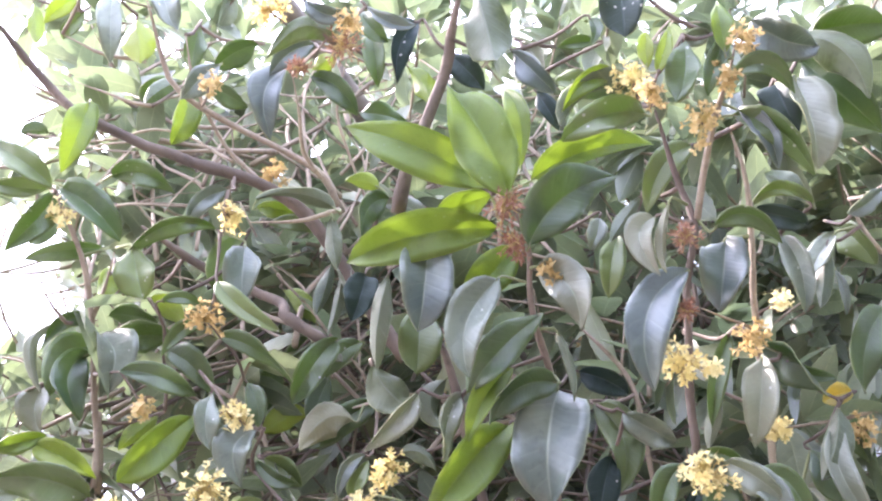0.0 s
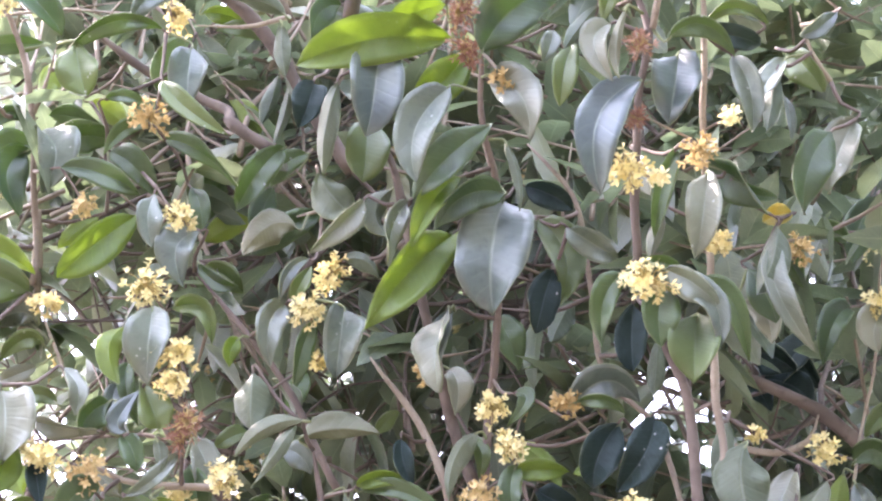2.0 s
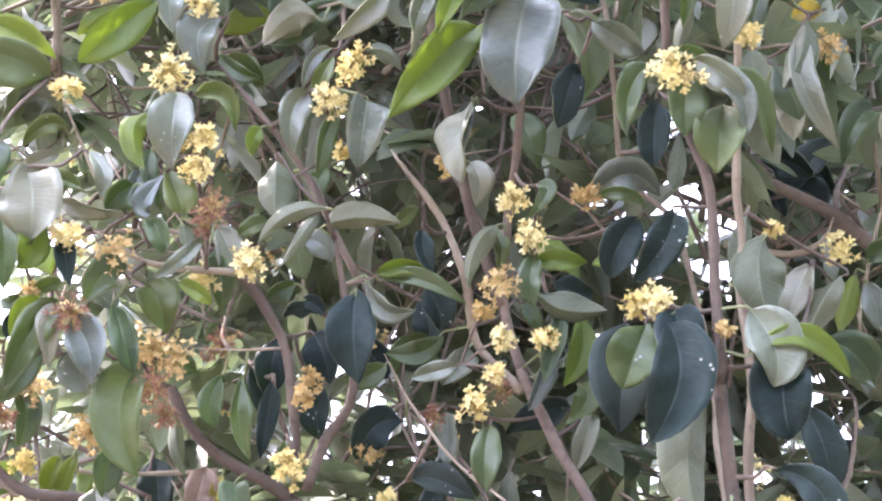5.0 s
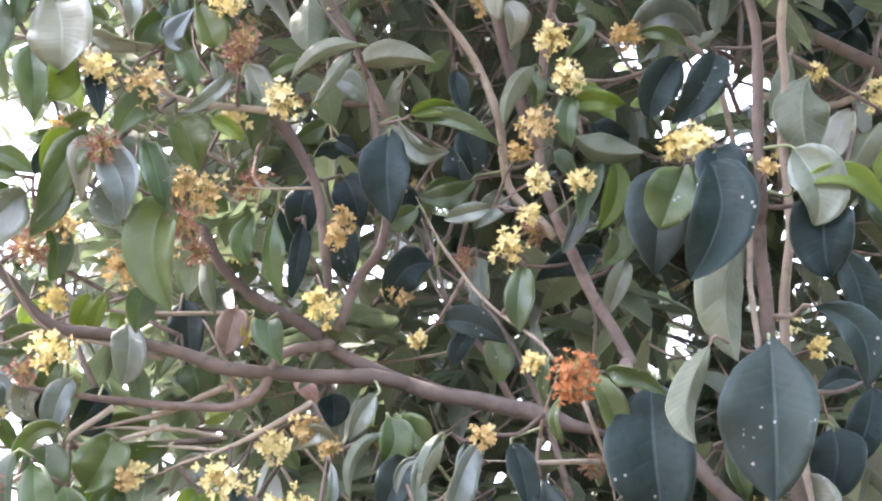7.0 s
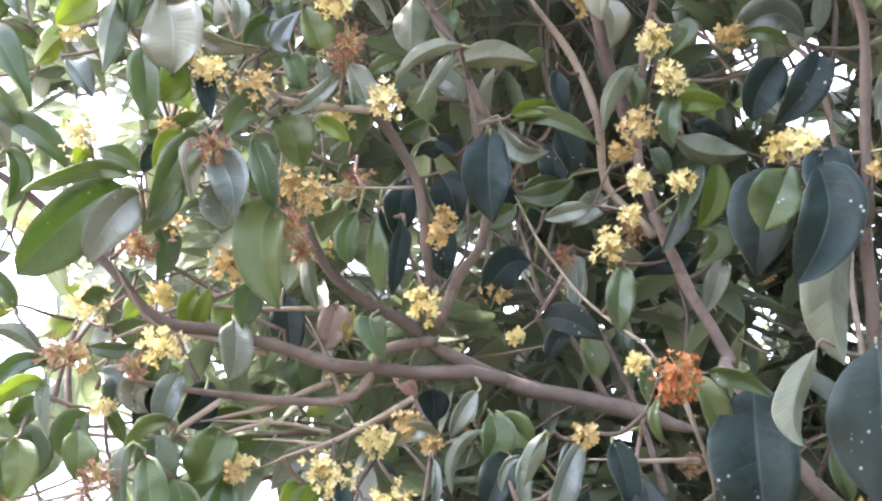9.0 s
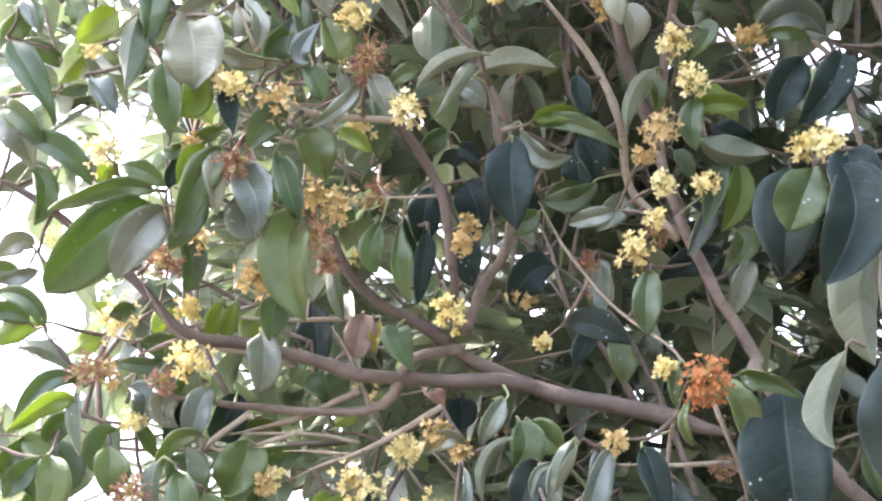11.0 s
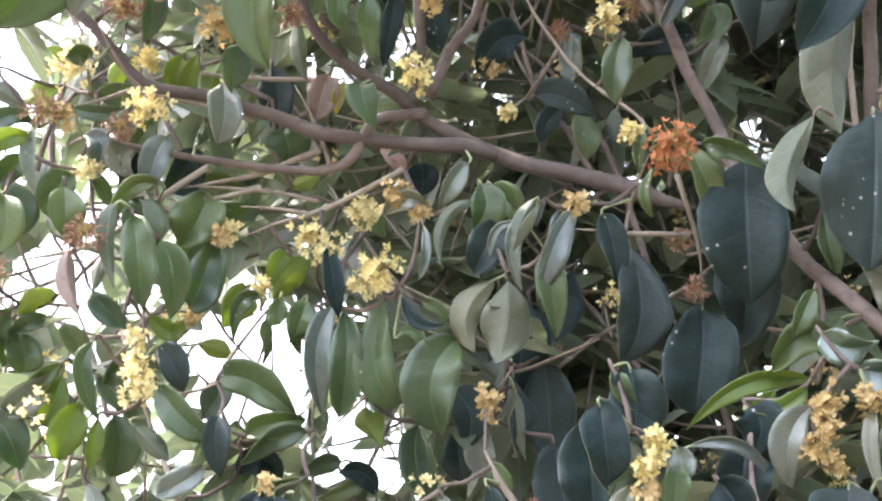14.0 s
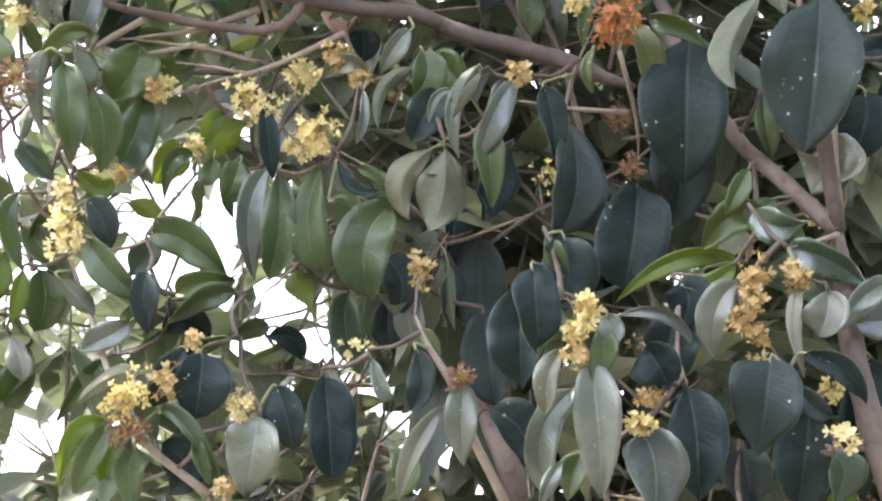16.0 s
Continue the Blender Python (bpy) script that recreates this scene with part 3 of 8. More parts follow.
b = branch("mauve-brown arching branch with sparse twigs and pale leaves", (-0.033, 0.861, 2.219))
stem(b, "bough", 0.0034, 0.0077, (-0.417, 0.641, 2.452), (-0.382, 0.690, 2.432), (-0.345, 0.717, 2.404), (-0.297, 0.733, 2.386), (-0.239, 0.749, 2.368), (-0.170, 0.762, 2.351), (-0.118, 0.795, 2.329), (-0.075, 0.831, 2.275), (-0.033, 0.861, 2.219))
stem(b, "twig", 0.0022, 0.0034, (-0.273, 0.637, 2.465), (-0.261, 0.685, 2.435), (-0.245, 0.706, 2.415), (-0.188, 0.734, 2.394), (-0.118, 0.756, 2.365), (-0.092, 0.785, 2.333))
stem(b, "bough", 0.0038, 0.0057, (-0.284, 0.799, 2.332), (-0.222, 0.838, 2.312), (-0.150, 0.844, 2.274), (-0.146, 0.837, 2.254), (-0.104, 0.846, 2.227))
stem(b, "twig", 0.0010, 0.0015, (-0.117, 0.893, 2.173), (-0.055, 0.858, 2.170))
stem(b, "twig", 0.0014, 0.0022, (-0.240, 0.667, 2.454), (-0.231, 0.710, 2.424), (-0.206, 0.754, 2.395), (-0.167, 0.775, 2.362))
stem(b, "twig", 0.0011, 0.0018, (-0.086, 0.672, 2.435), (-0.097, 0.717, 2.400), (-0.075, 0.760, 2.345), (-0.049, 0.794, 2.291))
stem(b, "twig", 0.0011, 0.0016, (0.112, 0.646, 2.451), (0.093, 0.709, 2.407), (0.061, 0.759, 2.368), (0.035, 0.807, 2.303))
stem(b, "twig", 0.0011, 0.0019, (-0.165, 0.841, 2.322), (-0.120, 0.866, 2.279), (-0.076, 0.891, 2.231), (-0.058, 0.920, 2.200))
stem(b, "twig", 0.0009, 0.0016, (-0.410, 0.778, 2.440), (-0.335, 0.775, 2.428), (-0.268, 0.766, 2.434), (-0.196, 0.767, 2.385))
stem(b, "twig", 0.0009, 0.0014, (-0.366, 0.777, 2.414), (-0.296, 0.761, 2.408), (-0.237, 0.762, 2.380))
stem(b, "twig", 0.0015, 0.0026, (-0.134, 0.670, 2.395), (-0.130, 0.706, 2.377), (-0.126, 0.737, 2.364), (-0.110, 0.763, 2.356), (-0.095, 0.783, 2.355))
stem(b, "twig", 0.0011, 0.0022, (-0.411, 0.726, 2.458), (-0.396, 0.741, 2.460), (-0.376, 0.757, 2.462))
stem(b, "twig", 0.0011, 0.0015, (-0.298, 0.775, 2.424), (-0.309, 0.768, 2.386), (-0.317, 0.759, 2.350))
stem(b, "twig", 0.0016, 0.0026, (-0.179, 0.782, 2.319), (-0.138, 0.782, 2.319), (-0.112, 0.778, 2.323), (-0.093, 0.774, 2.326))
stem(b, "twig", 0.0016, 0.0021, (-0.369, 0.693, 2.491), (-0.347, 0.699, 2.482), (-0.325, 0.705, 2.475), (-0.286, 0.709, 2.468))
stem(b, "twig", 0.0011, 0.0022, (-0.369, 0.745, 2.488), (-0.329, 0.755, 2.474), (-0.289, 0.761, 2.464))
stem(b, "twig", 0.0011, 0.0022, (-0.419, 0.716, 2.468), (-0.403, 0.738, 2.470), (-0.386, 0.757, 2.476))
leaf(b, (0.106, 0.695, 2.418), (0.126, 0.690, 2.411), (0.145, 0.692, 2.405), (-0.26, -0.76, -0.60), 0.022, 0.56)
leaf(b, (-0.100, 0.774, 2.316), (-0.098, 0.778, 2.289), (-0.093, 0.789, 2.264), (-0.02, 0.96, 0.28), 0.018, 0.59, SKY_SHEEN)
leaf(b, (-0.096, 0.841, 2.226), (-0.114, 0.840, 2.195), (-0.131, 0.857, 2.165), (0.38, -0.82, -0.43), 0.031, 0.57)
leaf(b, (-0.135, 0.661, 2.398), (-0.156, 0.664, 2.360), (-0.147, 0.685, 2.324), (0.05, -0.95, -0.31), 0.035, 0.67, SKY_SHEEN)
leaf(b, (-0.092, 0.818, 2.310), (-0.088, 0.821, 2.287), (-0.083, 0.829, 2.270), (-0.03, -0.96, -0.28), 0.014, 0.55, SKY_SHEEN)
leaf(b, (-0.329, 0.711, 2.407), (-0.333, 0.717, 2.366), (-0.345, 0.734, 2.333), (0.42, -0.83, -0.35), 0.032, 0.46, YOUNG)
leaf(b, (-0.096, 0.764, 2.317), (-0.128, 0.753, 2.326), (-0.170, 0.760, 2.329), (0.15, 0.28, 0.95), 0.019, 0.56, SKY_SHEEN)
leaf(b, (-0.218, 0.710, 2.429), (-0.200, 0.714, 2.421), (-0.183, 0.722, 2.412), (-0.14, -0.63, -0.76), 0.020, 0.37)
leaf(b, (-0.094, 0.830, 2.303), (-0.096, 0.836, 2.266), (-0.105, 0.848, 2.235), (0.05, 0.96, 0.26), 0.013, 0.71)
leaf(b, (-0.125, 0.853, 2.255), (-0.106, 0.855, 2.236), (-0.092, 0.865, 2.220), (-0.15, 0.97, 0.19), 0.023, 0.56)
leaf(b, (-0.116, 0.668, 2.390), (-0.092, 0.666, 2.371), (-0.074, 0.681, 2.350), (-0.31, -0.76, -0.57), 0.026, 0.69)
leaf(b, (-0.302, 0.748, 2.347), (-0.272, 0.740, 2.340), (-0.243, 0.754, 2.327), (-0.23, -0.53, -0.82), 0.026, 0.56)
leaf(b, (-0.077, 0.863, 2.153), (-0.101, 0.858, 2.151), (-0.123, 0.874, 2.128), (0.02, 0.93, 0.36), 0.033, 0.30)
leaf(b, (-0.256, 0.626, 2.463), (-0.248, 0.631, 2.437), (-0.238, 0.641, 2.418), (0.02, -0.95, -0.31), 0.028, 0.59, SKY_SHEEN)
leaf(b, (-0.076, 0.720, 2.403), (-0.055, 0.718, 2.397), (-0.035, 0.725, 2.396), (0.00, -0.80, -0.60), 0.024, 0.28)
leaf(b, (-0.061, 0.880, 2.185), (-0.087, 0.876, 2.163), (-0.119, 0.890, 2.143), (0.29, -0.74, -0.60), 0.031, 0.69)
leaf(b, (-0.075, 0.866, 2.244), (-0.093, 0.863, 2.228), (-0.105, 0.875, 2.210), (0.27, -0.84, -0.47), 0.022, 0.53)
leaf(b, (-0.104, 0.832, 2.313), (-0.110, 0.839, 2.283), (-0.117, 0.846, 2.261), (-0.22, 0.92, 0.32), 0.016, 0.48, SKY_SHEEN)
leaf(b, (-0.105, 0.896, 2.228), (-0.114, 0.899, 2.200), (-0.120, 0.908, 2.177), (0.36, -0.87, -0.33), 0.025, 0.22)
leaf(b, (-0.210, 0.694, 2.442), (-0.227, 0.695, 2.420), (-0.240, 0.702, 2.400), (0.43, -0.79, -0.44), 0.028, 0.51, SKY_SHEEN)
leaf(b, (-0.178, 0.801, 2.358), (-0.158, 0.797, 2.354), (-0.137, 0.804, 2.349), (-0.13, -0.61, -0.78), 0.021, 0.71, YOUNG)
leaf(b, (-0.104, 0.900, 2.274), (-0.129, 0.898, 2.263), (-0.149, 0.906, 2.247), (0.33, -0.63, -0.70), 0.027, 0.32)
leaf(b, (-0.163, 0.805, 2.339), (-0.135, 0.797, 2.335), (-0.114, 0.808, 2.327), (-0.14, -0.63, -0.77), 0.017, 0.47)
leaf(b, (-0.154, 0.879, 2.324), (-0.136, 0.879, 2.305), (-0.122, 0.888, 2.288), (0.38, 0.76, 0.53), 0.022, 0.21, YOUNG)
leaf(b, (-0.113, 0.646, 2.408), (-0.135, 0.644, 2.392), (-0.152, 0.657, 2.376), (0.36, -0.67, -0.65), 0.024, 0.57, SKY_SHEEN)
leaf(b, (-0.093, 0.650, 2.399), (-0.105, 0.652, 2.389), (-0.115, 0.655, 2.382), (-0.27, 0.76, 0.59), 0.019, 0.65, YOUNG)
leaf(b, (-0.233, 0.681, 2.487), (-0.236, 0.690, 2.463), (-0.237, 0.701, 2.442), (0.37, -0.83, -0.42), 0.023, 0.48)
leaf(b, (-0.193, 0.744, 2.321), (-0.217, 0.742, 2.301), (-0.227, 0.756, 2.280), (0.38, -0.76, -0.53), 0.020, 0.57, SKY_SHEEN)
leaf(b, (-0.247, 0.738, 2.450), (-0.248, 0.743, 2.419), (-0.258, 0.754, 2.397), (0.46, -0.81, -0.35), 0.028, 0.53, YOUNG)
leaf(b, (-0.293, 0.676, 2.491), (-0.288, 0.682, 2.466), (-0.284, 0.692, 2.443), (-0.13, 0.95, 0.29), 0.040, 0.67, YOUNG)
leaf(b, (-0.402, 0.800, 2.471), (-0.414, 0.794, 2.468), (-0.429, 0.795, 2.465), (-0.26, 0.41, 0.87), 0.017, 0.29)
leaf(b, (-0.353, 0.662, 2.509), (-0.366, 0.664, 2.492), (-0.381, 0.672, 2.480), (0.38, -0.69, -0.61), 0.019, 0.43, YOUNG)
leaf(b, (-0.063, 0.643, 2.419), (-0.058, 0.648, 2.389), (-0.056, 0.661, 2.365), (-0.15, -0.93, -0.33), 0.024, 0.69)
leaf(b, (-0.073, 0.625, 2.429), (-0.062, 0.629, 2.409), (-0.047, 0.636, 2.397), (-0.35, -0.77, -0.54), 0.022, 0.62)
leaf(b, (-0.050, 0.742, 2.299), (-0.029, 0.739, 2.293), (-0.012, 0.748, 2.285), (-0.11, -0.76, -0.64), 0.022, 0.24, SKY_SHEEN)
leaf(b, (-0.201, 0.759, 2.286), (-0.238, 0.746, 2.279), (-0.278, 0.766, 2.263), (0.20, -0.54, -0.82), 0.020, 0.58)
leaf(b, (-0.175, 0.767, 2.274), (-0.174, 0.772, 2.241), (-0.173, 0.784, 2.215), (0.26, -0.93, -0.26), 0.038, 0.65, SKY_SHEEN)
leaf(b, (-0.309, 0.638, 2.486), (-0.304, 0.646, 2.442), (-0.300, 0.665, 2.407), (0.33, -0.91, -0.27), 0.025, 0.43, SKY_SHEEN)
leaf(b, (-0.358, 0.698, 2.538), (-0.369, 0.702, 2.518), (-0.375, 0.709, 2.505), (0.50, -0.71, -0.49), 0.019, 0.68)
leaf(b, (0.072, 0.648, 2.414), (0.085, 0.651, 2.399), (0.094, 0.659, 2.383), (-0.65, -0.43, -0.62), 0.020, 0.39, SKY_SHEEN)
leaf(b, (-0.067, 0.782, 2.250), (-0.071, 0.785, 2.226), (-0.078, 0.794, 2.207), (0.19, -0.93, -0.31), 0.034, 0.63, OLD_SHADED)
leaf(b, (-0.265, 0.761, 2.505), (-0.283, 0.756, 2.485), (-0.298, 0.764, 2.470), (-0.44, 0.76, 0.49), 0.024, 0.51)
leaf(b, (-0.193, 0.767, 2.229), (-0.172, 0.768, 2.201), (-0.135, 0.780, 2.182), (-0.07, -0.94, -0.35), 0.021, 0.56)
leaf(b, (-0.207, 0.796, 2.206), (-0.224, 0.792, 2.193), (-0.240, 0.804, 2.175), (0.32, -0.77, -0.55), 0.016, 0.49)
leaf(b, (-0.194, 0.812, 2.204), (-0.160, 0.805, 2.185), (-0.128, 0.823, 2.162), (-0.34, -0.62, -0.71), 0.020, 0.53)
leaf(b, (-0.058, 0.807, 2.167), (-0.043, 0.813, 2.143), (-0.019, 0.822, 2.128), (-0.09, 0.96, 0.27), 0.036, 0.23)
leaf(b, (-0.313, 0.790, 2.511), (-0.300, 0.783, 2.527), (-0.282, 0.786, 2.541), (0.56, -0.49, -0.66), 0.021, 0.27)
leaf(b, (-0.159, 0.913, 2.147), (-0.140, 0.915, 2.136), (-0.125, 0.921, 2.122), (-0.23, -0.80, -0.56), 0.024, 0.52)
leaf(b, (-0.411, 0.695, 2.548), (-0.405, 0.699, 2.524), (-0.399, 0.711, 2.498), (-0.12, 0.95, 0.29), 0.019, 0.61, YOUNG)
leaf(b, (-0.179, 0.701, 2.485), (-0.201, 0.701, 2.471), (-0.219, 0.711, 2.457), (0.45, -0.39, -0.80), 0.028, 0.22)
leaf(b, (-0.090, 0.614, 2.362), (-0.116, 0.598, 2.368), (-0.148, 0.618, 2.348), (-0.13, 0.63, 0.77), 0.023, 0.51)
leaf(b, (-0.115, 0.586, 2.388), (-0.097, 0.591, 2.374), (-0.078, 0.590, 2.377), (-0.19, -0.55, -0.81), 0.020, 0.70, SKY_SHEEN)
leaf(b, (0.084, 0.657, 2.352), (0.093, 0.660, 2.331), (0.102, 0.669, 2.315), (-0.32, -0.84, -0.43), 0.018, 0.42, OLD_SHADED)
leaf(b, (0.133, 0.619, 2.374), (0.117, 0.617, 2.370), (0.100, 0.621, 2.368), (0.10, -0.60, -0.79), 0.014, 0.65)
leaf(b, (-0.284, 0.874, 2.308), (-0.264, 0.879, 2.300), (-0.248, 0.889, 2.289), (0.23, 0.51, 0.83), 0.024, 0.25, YOUNG)
leaf(b, (-0.266, 0.861, 2.264), (-0.287, 0.851, 2.265), (-0.310, 0.848, 2.263), (0.13, -0.38, -0.91), 0.023, 0.30)
leaf(b, (-0.157, 0.913, 2.250), (-0.172, 0.912, 2.217), (-0.180, 0.917, 2.185), (0.68, -0.67, -0.30), 0.034, 0.24)
leaf(b, (-0.124, 0.939, 2.224), (-0.147, 0.931, 2.206), (-0.168, 0.936, 2.192), (-0.45, 0.69, 0.57), 0.026, 0.26, YOUNG)
leaf(b, (-0.172, 0.852, 2.185), (-0.162, 0.852, 2.164), (-0.159, 0.862, 2.144), (0.03, -0.97, -0.24), 0.021, 0.53)
leaf(b, (-0.031, 0.707, 2.456), (-0.017, 0.710, 2.435), (-0.009, 0.719, 2.414), (0.56, 0.67, 0.48), 0.024, 0.36, YOUNG)
leaf(b, (-0.062, 0.826, 2.089), (-0.077, 0.822, 2.072), (-0.083, 0.835, 2.051), (0.42, -0.80, -0.43), 0.013, 0.59, SKY_SHEEN)
leaf(b, (-0.125, 0.841, 2.411), (-0.154, 0.831, 2.425), (-0.188, 0.831, 2.433), (-0.21, 0.97, -0.15), 0.029, 0.43)
leaf(b, (0.173, 0.923, 2.129), (0.161, 0.927, 2.108), (0.153, 0.933, 2.087), (0.10, 0.98, 0.18), 0.025, 0.54)
blossom(b, (-0.082, 0.610, 2.356), 0.017, "spent")
blossom(b, (-0.210, 0.674, 2.382), 0.013, "fading")
blossom(b, (-0.156, 0.775, 2.382), 0.015, "fading")
blossom(b, (-0.200, 0.773, 2.191), 0.017, "fading")
blossom(b, (-0.188, 0.761, 2.301), 0.014, "fresh")
blossom(b, (-0.120, 0.619, 2.337), 0.009, "spent")
blossom(b, (-0.160, 0.640, 2.451), 0.020, "fresh")

b = branch("upright leafy shoot with drooping leaves and small yellow flowers", (-0.299, 0.888, 2.099))
stem(b, "stem", 0.0024, 0.0033, (-0.344, 0.726, 2.307), (-0.326, 0.766, 2.277), (-0.310, 0.807, 2.226), (-0.304, 0.854, 2.162), (-0.298, 0.900, 2.100), (-0.302, 0.861, 2.158), (-0.299, 0.888, 2.099))
stem(b, "twig", 0.0010, 0.0021, (-0.289, 0.765, 2.268), (-0.300, 0.792, 2.246), (-0.310, 0.810, 2.222))
stem(b, "twig", 0.0013, 0.0017, (-0.298, 0.891, 2.095), (-0.277, 0.906, 2.055), (-0.248, 0.931, 1.998))
leaf(b, (-0.309, 0.819, 2.190), (-0.320, 0.818, 2.162), (-0.305, 0.834, 2.132), (0.29, -0.93, -0.22), 0.035, 0.48)
leaf(b, (-0.333, 0.723, 2.300), (-0.301, 0.722, 2.273), (-0.276, 0.738, 2.249), (-0.01, -0.95, -0.30), 0.036, 0.73)
leaf(b, (-0.300, 0.808, 2.204), (-0.280, 0.806, 2.177), (-0.289, 0.823, 2.147), (0.41, -0.90, -0.16), 0.041, 0.74, SKY_SHEEN)
leaf(b, (-0.265, 0.919, 2.001), (-0.279, 0.914, 2.006), (-0.293, 0.920, 2.006), (-0.12, -0.80, -0.58), 0.017, 0.49)
leaf(b, (-0.273, 0.762, 2.265), (-0.264, 0.767, 2.236), (-0.257, 0.775, 2.217), (0.10, -0.96, -0.24), 0.039, 0.49)
leaf(b, (-0.287, 0.911, 2.031), (-0.302, 0.911, 2.022), (-0.316, 0.916, 2.019), (0.12, -0.79, -0.60), 0.016, 0.44, SKY_SHEEN)
leaf(b, (-0.279, 0.892, 2.041), (-0.293, 0.885, 2.041), (-0.314, 0.898, 2.026), (0.18, -0.68, -0.71), 0.020, 0.65)
leaf(b, (-0.305, 0.797, 2.207), (-0.324, 0.786, 2.201), (-0.345, 0.804, 2.181), (0.29, -0.71, -0.64), 0.017, 0.72)
leaf(b, (-0.337, 0.718, 2.287), (-0.348, 0.721, 2.255), (-0.372, 0.733, 2.233), (0.57, -0.60, -0.56), 0.030, 0.66)
leaf(b, (-0.339, 0.713, 2.289), (-0.365, 0.710, 2.287), (-0.395, 0.711, 2.296), (-0.06, -0.70, -0.71), 0.021, 0.65)
leaf(b, (-0.349, 0.748, 2.317), (-0.351, 0.755, 2.287), (-0.366, 0.762, 2.271), (0.50, -0.76, -0.42), 0.022, 0.64)
leaf(b, (-0.299, 0.919, 2.083), (-0.313, 0.912, 2.087), (-0.333, 0.922, 2.080), (-0.02, -0.79, -0.62), 0.030, 0.42, SKY_SHEEN)
leaf(b, (-0.332, 0.802, 2.212), (-0.353, 0.799, 2.186), (-0.339, 0.820, 2.147), (-0.11, 0.96, 0.27), 0.013, 0.54, SKY_SHEEN)
leaf(b, (-0.305, 0.780, 2.283), (-0.340, 0.774, 2.274), (-0.378, 0.783, 2.271), (0.09, -0.68, -0.73), 0.019, 0.42)
leaf(b, (-0.335, 0.706, 2.283), (-0.360, 0.694, 2.301), (-0.398, 0.692, 2.328), (-0.03, -0.94, -0.33), 0.028, 0.67)
leaf(b, (-0.301, 0.800, 2.282), (-0.303, 0.804, 2.261), (-0.303, 0.811, 2.243), (-0.09, 0.96, 0.28), 0.022, 0.59, YOUNG)
leaf(b, (-0.292, 0.863, 2.072), (-0.328, 0.848, 2.081), (-0.379, 0.859, 2.089), (-0.11, -0.65, -0.75), 0.044, 0.50)
leaf(b, (-0.311, 0.853, 2.229), (-0.335, 0.838, 2.204), (-0.344, 0.851, 2.170), (0.29, -0.95, -0.14), 0.034, 0.47)
leaf(b, (-0.215, 0.901, 2.008), (-0.216, 0.900, 1.991), (-0.212, 0.910, 1.971), (0.19, -0.96, -0.22), 0.017, 0.65, SKY_SHEEN)
leaf(b, (-0.207, 0.893, 2.026), (-0.206, 0.891, 2.003), (-0.194, 0.905, 1.974), (0.02, -0.98, -0.21), 0.017, 0.57)
leaf(b, (-0.251, 0.869, 2.161), (-0.268, 0.871, 2.144), (-0.282, 0.877, 2.130), (-0.24, 0.86, 0.45), 0.018, 0.51, YOUNG)
leaf(b, (-0.346, 0.851, 2.118), (-0.316, 0.848, 2.101), (-0.289, 0.858, 2.088), (-0.09, -0.91, -0.40), 0.028, 0.68, YOUNG)
leaf(b, (-0.379, 0.853, 2.114), (-0.355, 0.847, 2.118), (-0.336, 0.850, 2.126), (0.17, -0.64, -0.75), 0.020, 0.66, YOUNG)
leaf(b, (-0.272, 0.804, 2.159), (-0.235, 0.797, 2.148), (-0.204, 0.810, 2.137), (-0.11, -0.83, -0.54), 0.025, 0.66)
leaf(b, (-0.243, 0.833, 2.206), (-0.219, 0.830, 2.187), (-0.199, 0.844, 2.166), (-0.12, -0.92, -0.38), 0.028, 0.59)
leaf(b, (-0.242, 0.782, 2.220), (-0.224, 0.777, 2.219), (-0.206, 0.784, 2.215), (-0.06, -0.76, -0.65), 0.013, 0.55)
leaf(b, (-0.359, 0.865, 2.189), (-0.361, 0.867, 2.166), (-0.352, 0.875, 2.147), (0.16, -0.96, -0.22), 0.033, 0.69, SKY_SHEEN)
leaf(b, (-0.316, 0.846, 1.995), (-0.316, 0.846, 1.969), (-0.317, 0.855, 1.947), (0.45, -0.87, -0.18), 0.024, 0.51)
leaf(b, (-0.397, 0.884, 2.009), (-0.386, 0.885, 1.996), (-0.390, 0.888, 1.988), (0.00, -0.98, -0.19), 0.023, 0.56)
leaf(b, (-0.183, 0.797, 2.319), (-0.199, 0.798, 2.288), (-0.207, 0.808, 2.260), (0.48, -0.80, -0.35), 0.030, 0.27)
blossom(b, (-0.323, 0.717, 2.254), 0.011, "fresh")
blossom(b, (-0.250, 0.816, 2.124), 0.011, "fading")
blossom(b, (-0.375, 0.894, 1.970), 0.010, "fresh")
blossom(b, (-0.272, 0.862, 2.060), 0.012, "fresh")

b = branch("slender upright shoot with greyish leaves and one yellowed leaf", (0.267, 0.881, 1.570))
stem(b, "stem", 0.0022, 0.0040, (0.224, 0.601, 2.233), (0.235, 0.627, 2.197), (0.238, 0.662, 2.159), (0.241, 0.702, 2.114), (0.249, 0.755, 2.047), (0.253, 0.803, 1.970), (0.258, 0.826, 1.919), (0.256, 0.834, 1.901), (0.264, 0.865, 1.824), (0.261, 0.887, 1.747), (0.267, 0.881, 1.570))
stem(b, "twig", 0.0010, 0.0015, (0.429, 0.809, 2.146), (0.424, 0.887, 2.052), (0.407, 0.950, 1.964), (0.405, 0.971, 1.926))
stem(b, "bough", 0.0043, 0.0082, (0.302, 0.975, 2.089), (0.351, 0.981, 2.086), (0.405, 0.980, 2.054), (0.433, 0.982, 2.029), (0.469, 0.984, 1.997))
stem(b, "twig", 0.0027, 0.0041, (0.393, 0.955, 2.035), (0.385, 0.970, 2.017), (0.362, 0.998, 2.020), (0.313, 1.021, 2.043))
